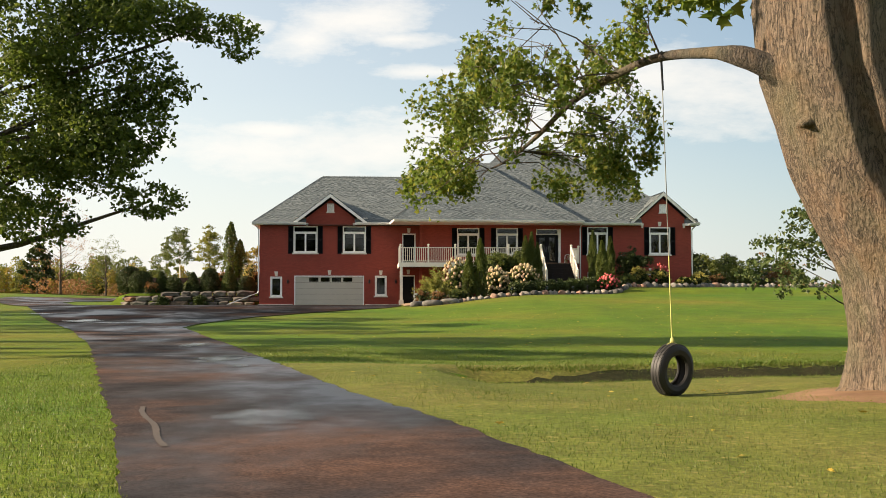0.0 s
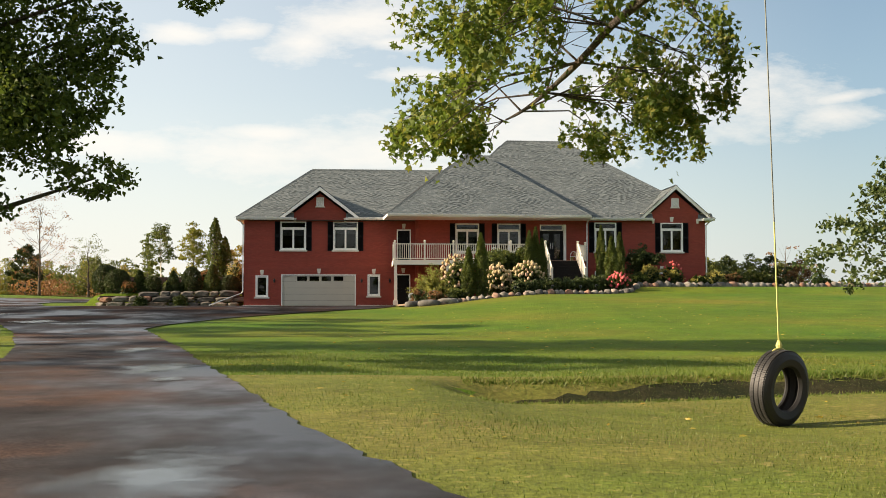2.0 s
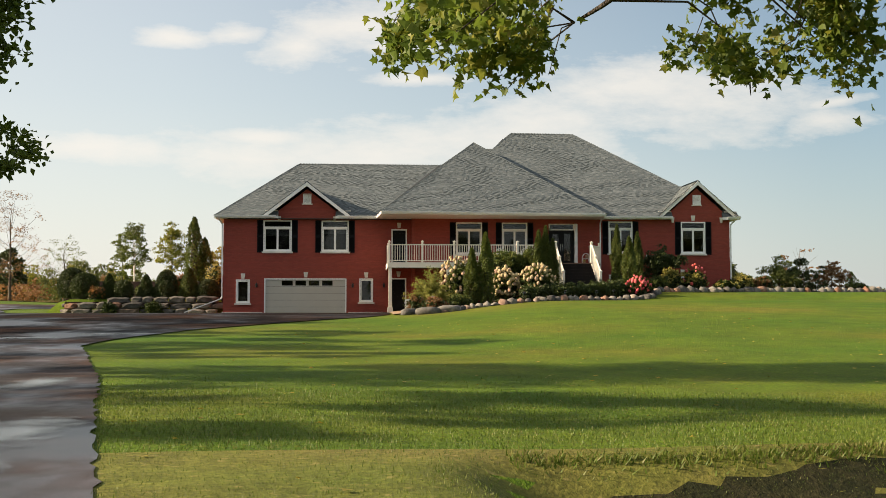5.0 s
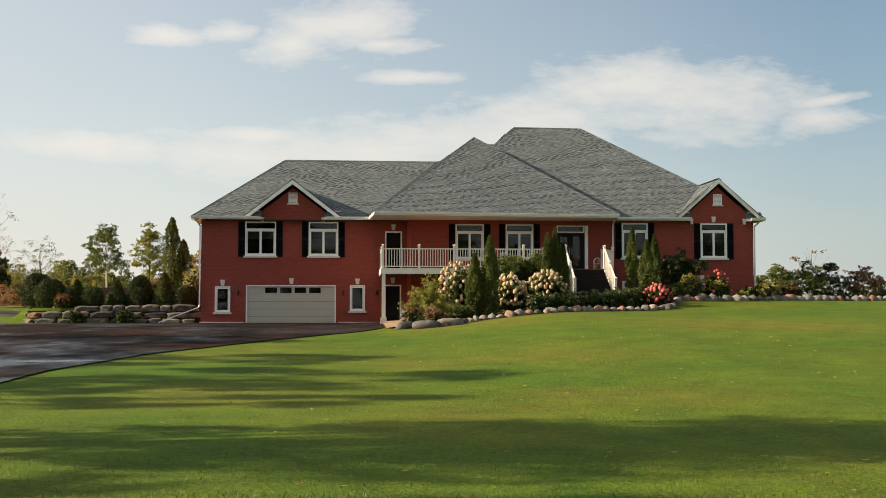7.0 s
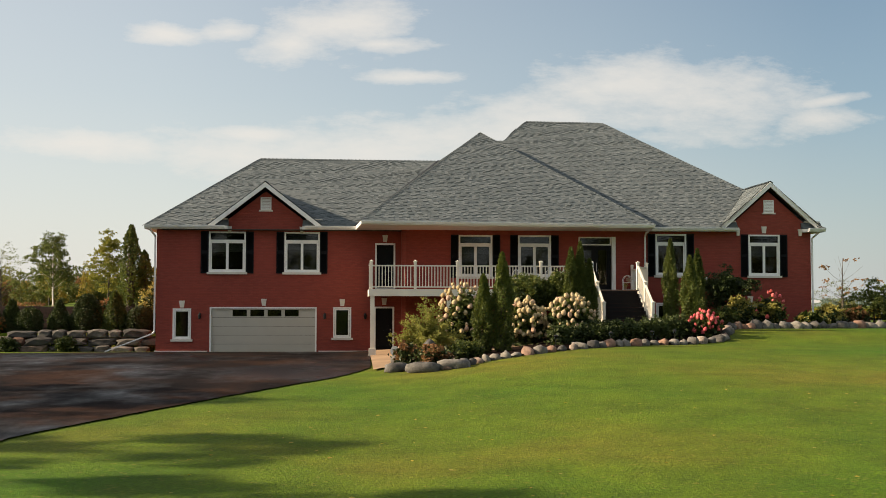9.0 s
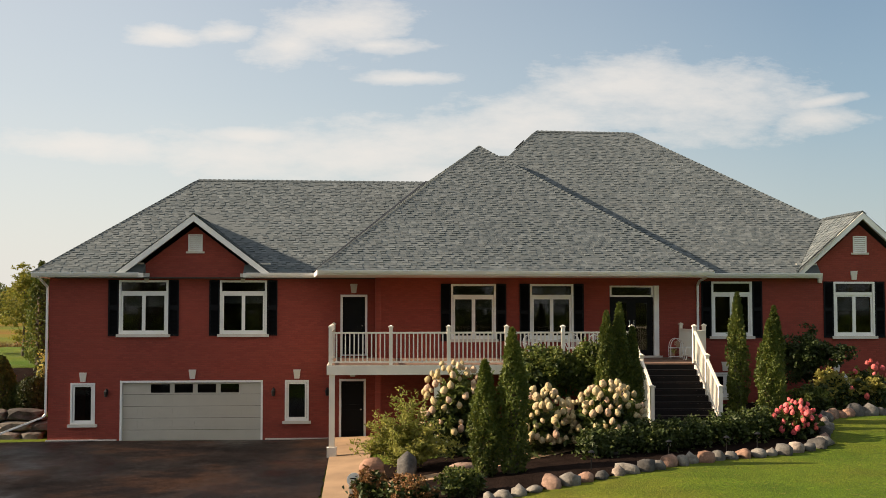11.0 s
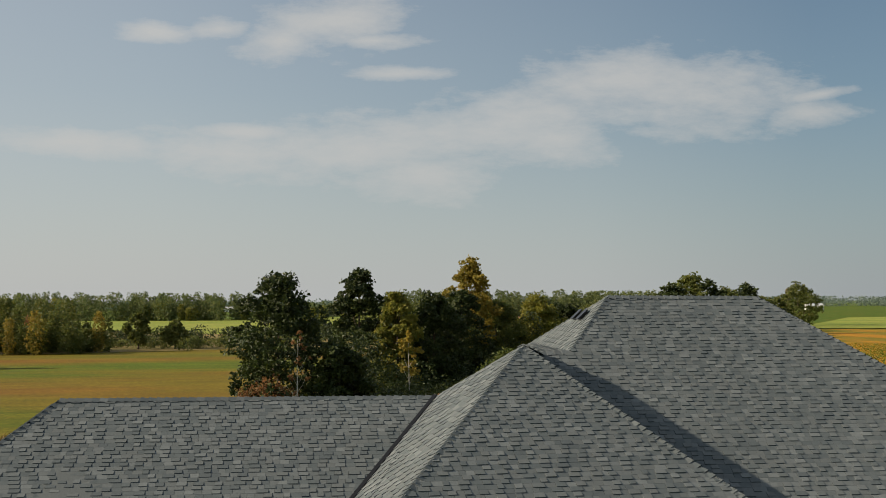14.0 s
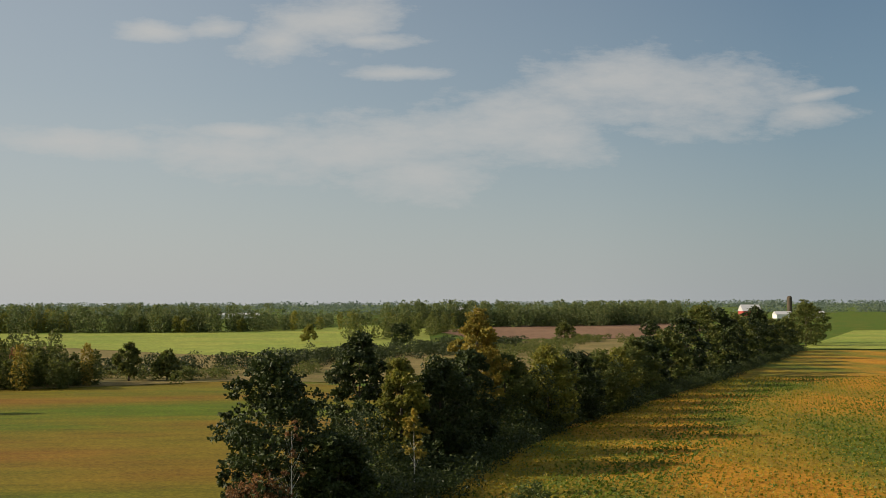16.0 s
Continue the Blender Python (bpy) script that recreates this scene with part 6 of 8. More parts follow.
# trees beside the drive
ORNLEAF = leaf_mat("ornamental_leaf", (0.045, 0.075, 0.022), (0.085, 0.12, 0.035), (0.16, 0.17, 0.05), 0.35)
MAPLE_SHADE = leaf_mat("shade_leaf", (0.05, 0.085, 0.014), (0.10, 0.14, 0.022), (0.18, 0.2, 0.03), 0.5)
tree("shade_tree", -19.0, 37.2, 15.5, 8.0, "large shade tree with dark dense leaves beside the drive", MAPLE_SHADE, 21, 37000, 0.102, 0.5, 0.19, blobs=104, fine=0.52,
     extra=[(-11.4, 38.0, 9.6, 1.3, 1.1, 0.6), (-10.2, 37.6, 9.4, 0.9, 0.8, 0.5), (-9.2, 37.4, 9.2, 0.6, 0.6, 0.7), (-11.6, 37.5, 4.3, 1.0, 0.9, 0.5), (-12.9, 37.0, 3.9, 1.0, 0.9, 0.7), (-12.2, 37.5, 6.3, 1.2, 1.0, 0.8), (-13.5, 36.5, 5.0, 1.3, 1.0, 0.8), (-11.6, 38.0, 7.6, 1.0, 1.0, 0.6)], squash=0.26, reach=(-18.0, 11.5))
tree("shade_tree", -26.0, 30.5, 13.5, 3.8, "shade tree with dark leaves on the grass verge", DARKLEAF, 22, 4200, 0.22, 0.36, 0.25, blobs=26, fine=0.6)
tree("shade_tree", -28.0, 43.6, 12.0, 2.6, "slim shade tree with sparse leaves on the grass verge", DARKLEAF, 28, 2600, 0.22, 0.3, 0.3, blobs=18, fine=0.6)
tree("shade_tree", -25.5, 48.5, 11.2, 4.6, "loose-crowned shade tree on the grass verge", DARKLEAF, 27, 3800, 0.22, 0.36, 0.22, blobs=26, fine=0.55)
tree("shade_tree", -31.0, 54.5, 12.5, 3.6, "shade tree with dark leaves by the forecourt verge", DARKLEAF, 25, 3200, 0.24, 0.4, 0.3, blobs=30, fine=0.6)
tree("shade_tree", -36.0, 63.0, 13.0, 5.0, "shade tree with dark leaves beyond the forecourt", DARKLEAF, 26, 3000, 0.26, 0.4, 0.35, blobs=16)
tree("ornamental_tree", 7.4, 32.6, 5.1, 2.9, "small loose-leaved ornamental tree on the lawn", ORNLEAF, 24, 7500, 0.085, 0.12, 0.30, blobs=44, fine=0.8)

# ---- garden before the house ----
CED = "slim columnar green cedar in the flower bed"
for x, y, h, r, s in ((0.52, 74.6, 2.95, 0.32, 1), (1.22, 74.6, 3.7, 0.36, 2), (4.55, 78.9, 3.55, 0.28, 3), (4.95, 79.0, 3.75, 0.28, 4), (5.35, 79.1, 3.0, 0.25, 5), (9.65, 82.6, 3.95, 0.30, 6), (9.75, 79.9, 3.1, 0.34, 7), (10.8, 82.4, 3.5, 0.30, 8)):
    column_cedar(x, y, h, r, s, CED)
hydrangea(0.15, 79.0, 1.0, 0.85, 2.85, 31, "tall hydrangea with cream flower heads beside the deck", 70)
hydrangea(2.45, 77.4, 0.85, 0.75, 1.8, 32, "hydrangea heavy with cream flower heads", 66)
hydrangea(4.15, 77.2, 1.0, 0.8, 1.9, 33, "hydrangea with cream and blush flower heads", 70)
hydrangea(9.75, 78.0, 0.62, 0.55, 1.05, 34, "low shrub with bright pink flower heads", 44, PINKS, "pink_hydrangea")
willow_shrub(-1.35, 76.9, 1.75, 2.35, 35, "feathery yellow-green willow shrub beside the walk")
shrub("barberry", -2.35, 72.6, 0.55, 0.5, 1.0, RUSTLEAF, "russet barberry beside flat stones", 36, 900, 0.05)
shrub("spirea", -1.5, 72.0, 0.7, 0.55, 0.85, RUSTLEAF, "reddening spirea at the bed's edge", 37, 900, 0.05)
shrub("spirea", -0.3, 72.4, 0.6, 0.5, 0.8, SHRUBLEAF, "dark green spirea at the bed's edge", 38, 900, 0.05)
shrub("lilac", 2.9, 80.6, 1.05, 0.8, 2.85, SHRUBLEAF, "rounded lilac before the railing", 39, 2600, 0.075, blobs=14, lift=1.2)
shrub("lilac", 4.5, 80.6, 1.0, 0.7, 2.65, SHRUBLEAF, "dense lilac beside the steps", 40, 2400, 0.075, blobs=12, lift=0.9)
for i, x in enumerate((5.2, 5.8, 6.4, 7.0, 7.6, 8.2, 8.8)):
    shrub("boxwood", x, 76.4 + 0.24 * i, 0.62, 0.55, 0.95, BOXLEAF, "low dark boxwood hedge plant before the steps", 41 + i, 900, 0.05, group="boxwood hedge")
for i, (x, y) in enumerate(((3.55, 75.9), (4.3, 76.3), (5.0, 76.7), (3.3, 78.3))):
    shrub("low_shrub", x, y, 0.55, 0.5, 0.95, DARKLEAF, "low dark ground-covering shrub in the mulch", 240 + i, 800, 0.055, group="ground cover")
tree("juniper", 12.75, 84.3, 2.75, 1.25, "clipped juniper with a flat round head by the wall", DARKLEAF, 50, 8000, 0.075, 0.07, 0.48, blobs=26, fine=1.2)
shrub("barberry", 11.9, 82.4, 0.8, 0.7, 1.0, SHRUBLEAF, "rounded green barberry in the mulch", 51, 1200, 0.06)
shrub("golden_shrub", 12.9, 83.0, 0.7, 0.6, 1.55, GOLDLEAF, "yellowing shrub beneath the gable window", 52, 1200, 0.07)
hydrangea(14.4, 83.6, 0.7, 0.6, 1.7, 53, "red-flowered hydrangea beneath the gable window", 12, PINKS, "red_hydrangea", GOLDLEAF)
shrub("hosta", 16.2, 83.2, 0.65, 0.5, 0.7, GOLDLEAF, "yellow-green hosta among boulders", 54, 500, 0.16)
shrub("golden_shrub", 17.3, 83.9, 0.8, 0.7, 1.15, GOLDLEAF, "golden shrub at the house corner", 55, 1200, 0.07)
shrub("barberry", 18.7, 84.2, 0.7, 0.6, 1.05, RUSTLEAF, "russet barberry at the house corner", 56, 1100, 0.06)
tree("crabapple", 20.6, 86.5, 2.0, 1.3, "small crabapple with several pale stems", SHRUBLEAF, 57, 5000, 0.065, 0.06, 0.25, blobs=26)
tree("crabapple", 22.3, 87.0, 1.9, 1.2, "dense dark crabapple beside the pale-stemmed one", DARKLEAF, 58, 5000, 0.065, 0.06, 0.18, blobs=26)
tree("crabapple", 24.3, 87.5, 1.9, 1.2, "russet-leaved crabapple at the end of the bed", RUSTLEAF, 59, 4600, 0.065, 0.06, 0.18, blobs=26)
column_cedar(28.3, 94.0, 1.5, 0.42, 60, "small dark cone-shaped cedar on the lawn", n=1200)
shrub("low_shrub", 26.5, 89.0, 0.8, 0.6, 0.8, SHRUBLEAF, "low green shrub at the end of the bed", 61, 700, 0.07)

# boulders that edge the bed
edge = resample(BED_EDGE, 84)
ROCKS = [rock_mesh("boulder", s, 0.27, 0.23, 0.20, STONE) for s in range(1, 7)]
brng = random.Random(8)
for i, (x, y) in enumerate(edge[3:]):
    s = brng.uniform(0.7, 1.1) if x < 12 else brng.uniform(0.8, 1.4)
    ob = solo("boulder", ROCKS[i % 6], STONE, "weathered round field stone edging the flower bed", "boulder", group="bed edging stones", loc=(x + brng.uniform(-0.06, 0.06), y + brng.uniform(-0.08, 0.08), float(height(x, y)) + 0.06 * s))
    ob.rotation_euler = (brng.uniform(-0.3, 0.3), brng.uniform(-0.3, 0.3), brng.uniform(0, 6.28))
    ob.scale = (s * brng.uniform(0.8, 1.25), s * brng.uniform(0.8, 1.1), s * brng.uniform(0.85, 1.3))
for i, (x, y, sx, sy, sz, rz) in enumerate(((-2.75, 70.7, 0.45, 0.32, 0.2, 0.3), (-1.95, 69.7, 0.62, 0.4, 0.22, -0.1), (-0.95, 69.95, 0.6, 0.35, 0.2, 0.1), (-2.6, 74.4, 0.3, 0.25, 0.25, 0.9), (-2.3, 75.9, 0.35, 0.3, 0.45, 0.2), (-1.4, 75.6, 0.3, 0.25, 0.5, 1.2), (0.1, 75.6, 0.45, 0.3, 0.2, 0.4), (1.9, 78.3, 0.5, 0.3, 0.22, 0.2), (4.0, 76.3, 0.3, 0.3, 0.25, 0.1))):
    ob = solo("flat_rock", rock_mesh("flat_rock", 20 + i, sx, sy, sz, STONE, 0.6), STONE, "large flat-topped tan rock in the flower bed", "rock", group="garden rocks", loc=(x, y, float(height(x, y)) + sz * 0.55))
    ob.rotation_euler = (0, 0, rz)

def garden_light(x, y):
    z = float(height(x, y)) + 0.05
    t = thing("garden_light", (x, y, z), "small dark solar light on a stake in the mulch", "garden light", "bed lights")
    part("stake", M().tube([(x, y, z - 0.1), (x, y, z + 0.30)], [0.014, 0.014], 6), BLACK, t)
    part("lantern", M().lathe([(0.03, 0.30), (0.055, 0.31), (0.06, 0.40), (0.05, 0.41)], 10, (x, y, z)), GLASS, t)
    part("cap", M().lathe([(0.085, 0.41), (0.09, 0.42), (0.04, 0.46), (0.01, 0.47)], 12, (x, y, z)), BLACK, t)


for x, y in ((5.4, 75.3), (7.15, 76.0), (8.15, 76.45), (3.1, 74.0)):
    garden_light(x, y)

# plaque on a stake at the bed's corner (its writing cannot be read)
pq = thing("garden_plaque", (-2.75, 73.2, 1.1), "pale oval plaque on a thin stake", "garden sign")
zz = float(height(-2.75, 73.2))
part("stake", M().tube([(-2.62, 73.25, zz - 0.1), (-2.75, 73.2, zz + 0.45)], [0.012, 0.012], 6), BLACK, pq)
part("plate", M().tube([(-2.75, 73.19, zz + 0.55), (-2.75, 73.17, zz + 0.55)], [0.17, 0.17], 20), WHITE, pq)
part("lettering", M().box(-2.84, -2.66, 73.16, 73.167, zz + 0.57, zz + 0.60).box(-2.82, -2.70, 73.16, 73.167, zz + 0.50, zz + 0.525), SHUTTER, pq)

# ---- stone retaining wall and its terrace ----
rw = thing("retaining_wall", (-18.2, 88.6, 1.0), "dry wall of large squared tan and grey stones", "stone wall")
BLOCKS = [rock_mesh("stone", 40 + s, 0.56, 0.36, 0.30, STONE_WALL, 1.0) for s in range(8)]
for me in BLOCKS:                               # split faces, not worn round
    me.polygons.foreach_set("use_smooth", [False] * len(me.polygons))
wrng = random.Random(3)


def course(pts, z, drop=0.0):
    line = resample(pts, 200)
    d = np.concatenate([[0], np.cumsum(np.linalg.norm(np.diff(line, axis=0), axis=1))])
    s = 0.0
    while s < d[-1] - 0.3:
        w = wrng.uniform(0.6, 1.5)
        m = min(d[-1], s + w / 2)
        x, y = np.interp(m, d, line[:, 0]), np.interp(m, d, line[:, 1])
        x2, y2 = np.interp(min(d[-1], m + 0.2), d, line[:, 0]), np.interp(min(d[-1], m + 0.2), d, line[:, 1])
        hgt = wrng.uniform(0.34, 0.44)
        if wrng.random() > drop:
            ob = part("stone", BLOCKS[wrng.randrange(8)], STONE_WALL, rw)
            ob.matrix_basis = Matrix.Translation((x, y + wrng.uniform(-0.09, 0.09), z + hgt / 2)) @ Matrix.Rotation(math.atan2(y2 - y, x2 - x + 1e-6), 4, "Z") @ Matrix.Rotation(wrng.uniform(-0.05, 0.05), 4, "Y") @ Matrix.Diagonal((w * 1.02, wrng.uniform(0.9, 1.3), hgt / 0.5 * 1.04, 1))
        s += w * 1.0


for k, z in enumerate((0.90, 1.27, 1.63)):
    course([(-24.2 + 0.3 * k, 91.5), (-23.6 + 0.3 * k, 89.3), (-22.6 + 0.15 * k, 88.35 + 0.12 * k), (-20, 88.3 + 0.12 * k), (-16, 88.3 + 0.12 * k), (-13.75, 88.3 + 0.12 * k)] if k < 2 else [(-20.6, 88.6), (-16, 88.55), (-13.75, 88.55)], z, 0.05)
YELGREEN = leaf_mat("turning_leaf", (0.12, 0.15, 0.025), (0.24, 0.23, 0.035), (0.36, 0.28, 0.05), 0.45)
TOP = "clipped dark green evergreen on the stone terrace"


def clipped(x, y, r, h, cone, seed, mat, lift=0.0):
    """An evergreen clipped to a rounded box or a cone: a close skin of small leaves over a dark inside."""
    rng = np.random.default_rng(seed)
    z0 = float(height(x, y))
    t = thing("clipped_evergreen", (x, y, z0), TOP, "shrub", "terrace evergreens")
    n = int(5200 * r * h)
    a, f = rng.uniform(0, 2 * math.pi, n), rng.random(n)
    prof = (1 - f ** 1.5) ** 0.75 if cone else np.minimum(1.0, (1.02 - f ** 5) ** 0.5) * (0.86 + 0.14 * np.sin(f * math.pi))
    fill = np.where(rng.random(n) < 0.25, np.sqrt(rng.random(n)), 1.0)
    q = r * prof * fill * (0.90 + 0.14 * rng.random(n)) * (1 + 0.07 * np.sin(a * 3 + seed) + 0.05 * np.sin(a * 5 + f * 7))
    P = np.stack([x + np.cos(a) * q, y + np.sin(a) * q, z0 + lift + 0.03 + f * (h - lift)], -1)
    part("foliage", leaf_mesh("foliage", P, 0.085, mat, rng, upright=0.3), mat, t)
    part("trunk", M().tube([(x, y, z0 - 0.1), (x, y, z0 + h * 0.5), (x, y, z0 + h * 0.85)], [r * 0.30, r * 0.26, r * 0.05], 7), BARK_DARK, t)


for i, (x, y, r, h, cone, mt) in enumerate(((-22.3, 90.2, 0.85, 1.6, 0, DARKLEAF), (-23.3, 91.2, 0.9, 1.9, 0, DARKLEAF), (-20.75, 90.0, 0.55, 1.55, 1, DARKLEAF), (-19.85, 89.9, 0.62, 1.15, 0, DARKLEAF), (-18.45, 89.9, 0.52, 1.5, 1, DARKLEAF), (-17.35, 89.9, 0.55, 1.1, 0, DARKLEAF), (-15.85, 90.1, 0.66, 1.95, 1, CEDAR), (-14.65, 89.9, 0.66, 1.2, 0, DARKLEAF), (-17.45, 91.3, 0.64, 1.75, 0, DARKLEAF))):
    clipped(x, y, r, h, cone, 170 + i, mt)
for i, (x, y, rx, h, mt) in enumerate(((-21.4, 89.4, 0.5, 0.9, RUSTLEAF), (-16.65, 92.0, 0.7, 1.6, RUSTLEAF), (-14.6, 92.5, 0.75, 2.1, GOLDLEAF), (-19.0, 92.0, 0.6, 0.9, SHRUBLEAF), (-17.7, 88.0, 0.5, 0.75, DARKLEAF), (-20.3, 88.05, 0.45, 0.7, DARKLEAF))):
    shrub("terrace_shrub", x, y, rx, rx * 0.9, h, mt, "loose autumn-tinted shrub on the stone terrace" if mt in (RUSTLEAF, GOLDLEAF) else "low dark shrub by the stone wall", 70 + i, 1500, 0.065, group="terrace shrubs", blobs=9)
column_cedar(-16.9, 99.5, 4.7, 0.62, 85, "tall dark columnar cedar beyond the terrace", n=3600, leaf=0.10)
column_cedar(-16.2, 99.8, 3.2, 0.5, 86, "dark columnar cedar beyond the terrace", n=2200, leaf=0.10)
tree("young_maple", -20.6, 97.0, 4.0, 1.2, "young round-headed maple with a pale trunk", SHRUBLEAF, 87, 6500, 0.065, 0.05, 0.40, blobs=44, fine=1.25, bark=STONE_TRIM)
tree("young_maple", -19.6, 106.5, 4.5, 1.2, "young maple turning yellow-green", YELGREEN, 88, 7000, 0.075, 0.06, 0.25, blobs=44, fine=1.25)
tree("young_maple", -23.6, 108.0, 3.6, 1.2, "thin young maple behind the terrace", FARLEAF, 89, 1300, 0.12, 0.06, 0.25, blobs=14)
tree("crabapple", -15.0, 101.0, 2.9, 1.3, "small tree with gold and rust leaves", YELLEAF, 90, 1600, 0.10, 0.06, 0.3, blobs=14)

# ---- on the deck ----
def deck_chair(x, y, turn):
    """White wrought-iron bistro chair with a round latticed back."""
    t = thing("bistro_chair", (0, 0, 0), "white metal bistro chair with a rounded lattice back", "chair", "chairs on the deck")
    part("seat", M().lathe([(0.20, 0.43), (0.21, 0.44), (0.21, 0.46), (0.19, 0.47)], 18), WHITE, t)
    part("backrest", M().tube([(0.20 * math.cos(a), 0.19, 0.64 + 0.24 * math.sin(a)) for a in [i * math.pi / 10 for i in range(21)]], [0.014] * 21, 6), WHITE, t)
    for i in range(-3, 4):
        h = 0.24 * math.sqrt(1 - (i / 3.6) ** 2)
        part("back_bar", M().tube([(i * 0.055, 0.19, 0.64 - h), (i * 0.055, 0.19, 0.64 + h)], [0.009, 0.009], 5), WHITE, t)
    for sx in (-1, 1):
        part("armrest", M().tube([(sx * 0.20, 0.18, 0.62), (sx * 0.26, 0.02, 0.64), (sx * 0.24, -0.14, 0.60), (sx * 0.19, -0.12, 0.45)], [0.012] * 4, 6), WHITE, t)
        for sy in (-1, 1):
            part("leg", M().tube([(sx * 0.15, sy * 0.15, 0.44), (sx * 0.17, sy * 0.17, 0.2), (sx * 0.21, sy * 0.21, 0.0)], [0.014] * 3, 6), WHITE, t)
    t.matrix_basis = pose(x, y, DZ, 0, 0, turn)
    return t


chair = deck_chair(2.95, 83.0, 20)
copy_thing(chair, pose(4.35, 83.2, DZ, 0, 0, -15))
copy_thing(chair, pose(5.15, 83.3, DZ, 0, 0, 10))
tb = thing("bistro_table", (3.6, 83.6, DZ), "small round white metal table", "table")
part("table_top", M().lathe([(0.33, 0.69), (0.35, 0.70), (0.35, 0.72), (0.33, 0.725)], 24, (3.6, 83.6, DZ)), WHITE, tb)
part("table_stem", M().lathe([(0.2, 0.0), (0.18, 0.02), (0.03, 0.06), (0.025, 0.66), (0.1, 0.688)], 12, (3.6, 83.6, DZ)), WHITE, tb)
ps = thing("plant_stand", (8.35, 85.3, DZ), "small white arched plant stand with pots", "plant stand")
for z in (0.06, 0.36):
    part("stand_shelf", M().box(8.13, 8.57, 85.16, 85.44, DZ + z, DZ + z + 0.02), WHITE, ps)
for y in (85.17, 85.43):
    part("stand_hoop", M().tube([(8.14, y, DZ)] + [(8.35 - 0.21 * math.cos(a), y, DZ + 0.42 + 0.28 * math.sin(a)) for a in [i * math.pi / 8 for i in range(9)]] + [(8.56, y, DZ)], [0.012] * 11, 6), WHITE, ps)
for x, z, mt in ((8.25, 0.08, GOLDLEAF), (8.43, 0.38, BLOOM)):
    po = solo("flower_pot", M().lathe([(0.05, 0), (0.06, 0.01), (0.075, 0.12), (0.07, 0.125)], 12, (x, 85.3, DZ + z)), CONCRETE, "small clay pot on the plant stand", "pot")
    solo("potted_flower", leaf_mesh("potted_flower", np.random.default_rng(3).normal(0, 0.05, (60, 3)) + np.array([x, 85.3, DZ + z + 0.18]), 0.06, mt, np.random.default_rng(4)), mt, "small flowering plant in a clay pot", "plant")
bn = thing("side_stool", (8.45, 84.0, DZ), "small white curved-leg stool on the deck", "stool")
part("stool_top", M().box(8.28, 8.62, 83.85, 84.15, DZ + 0.42, DZ + 0.45), WHITE, bn)
for sx in (-1, 1):
    for sy in (-1, 1):
        part("leg", M().tube([(8.45 + sx * 0.13, 84 + sy * 0.11, DZ + 0.42), (8.45 + sx * 0.17, 84 + sy * 0.12, DZ + 0.25), (8.45 + sx * 0.12, 84 + sy * 0.12, DZ + 0.1), (8.45 + sx * 0.16, 84 + sy * 0.13, DZ)], [0.014] * 4, 6), WHITE, bn)
solo("wall_sign", M().box(12.25, 12.42, FM - 0.03, FM - 0.003, 4.42, 4.58).box(12.28, 12.39, FM - 0.036, FM - 0.031, 4.47, 4.50), WHITE, "small white plate on the brick wall", "wall plate")

# ---- drive details ----
def puddle(x, y, rx, ry, turn, seed):
    n = 40
    pts = []
    for i in range(n):
        a = 2 * math.pi * i / n
        q = 1 + 0.30 * noise.noise(Vector((math.cos(a) * 1.5, math.sin(a) * 1.5, seed * 3.3))) + 0.12 * noise.noise(Vector((math.cos(a) * 4, math.sin(a) * 4, seed)))
        px_, py_ = rx * 1.15 * q * math.cos(a), ry * q * math.sin(a)
        pts.append((x + px_ * math.cos(turn) - py_ * math.sin(turn), y + px_ * math.sin(turn) + py_ * math.cos(turn)))
    zc = max(float(height(p[0], p[1])) for p in pts + [(x, y)]) + 0.045
    zs = [float(height(p[0], p[1])) + 0.042 for p in pts]
    b = M().add([(p[0], p[1], z) for p, z in zip(pts, zs)] + [(x, y, float(height(x, y)) + 0.042)], [(i, (i + 1) % n, n) for i in range(n)])
    solo("puddle", b, WATER, "thin film of rain water on the asphalt", "puddle", "structure")


for i, (x, y, rx, ry, tn) in enumerate(((-6.1, 15.0, 0.85, 2.6, 0.2), (-9.9, 34.0, 0.6, 3.0, 0.25), (-8.15, 27.0, 1.0, 3.0, 0.22), (-7.6, 24.2, 0.35, 0.8, 0.25), (-17.3, 52.5, 0.9, 3.0, 0.5), (-15.2, 50.6, 2.6, 0.7, 0.12), (-12.6, 53.0, 3.0, 0.45, 0.25), (-21.0, 60.0, 1.2, 1.5, 0.2))):
    puddle(x, y, rx, ry, tn, i)
crack = [(-6.85 - 0.15 * k - 0.03 * math.sin(k * 1.7), 12.6 + k * 0.6) for k in range(7)]
drape("tar_seam", [(x - 0.03, y) for x, y in crack], [(x + 0.03, y) for x, y in crack], ASPHALT_WORN, 0.036, "pale worn seam in the asphalt", "seam", 30, 1, 0.004)
CZ = float(height(-2.75, 24.4)) + 0.06
solo("culvert", M().tube([(-3.15, 24.36, CZ + 0.02), (-2.93, 24.40, CZ)], [0.09, 0.09], 16, 0, False).tube([(-3.15, 24.36, CZ + 0.02), (-2.93, 24.40, CZ)], [0.075, 0.075], 16, 0, False), WHITE, "white plastic culvert pipe end in the ditch", "culvert pipe")

grng = np.random.default_rng(77)


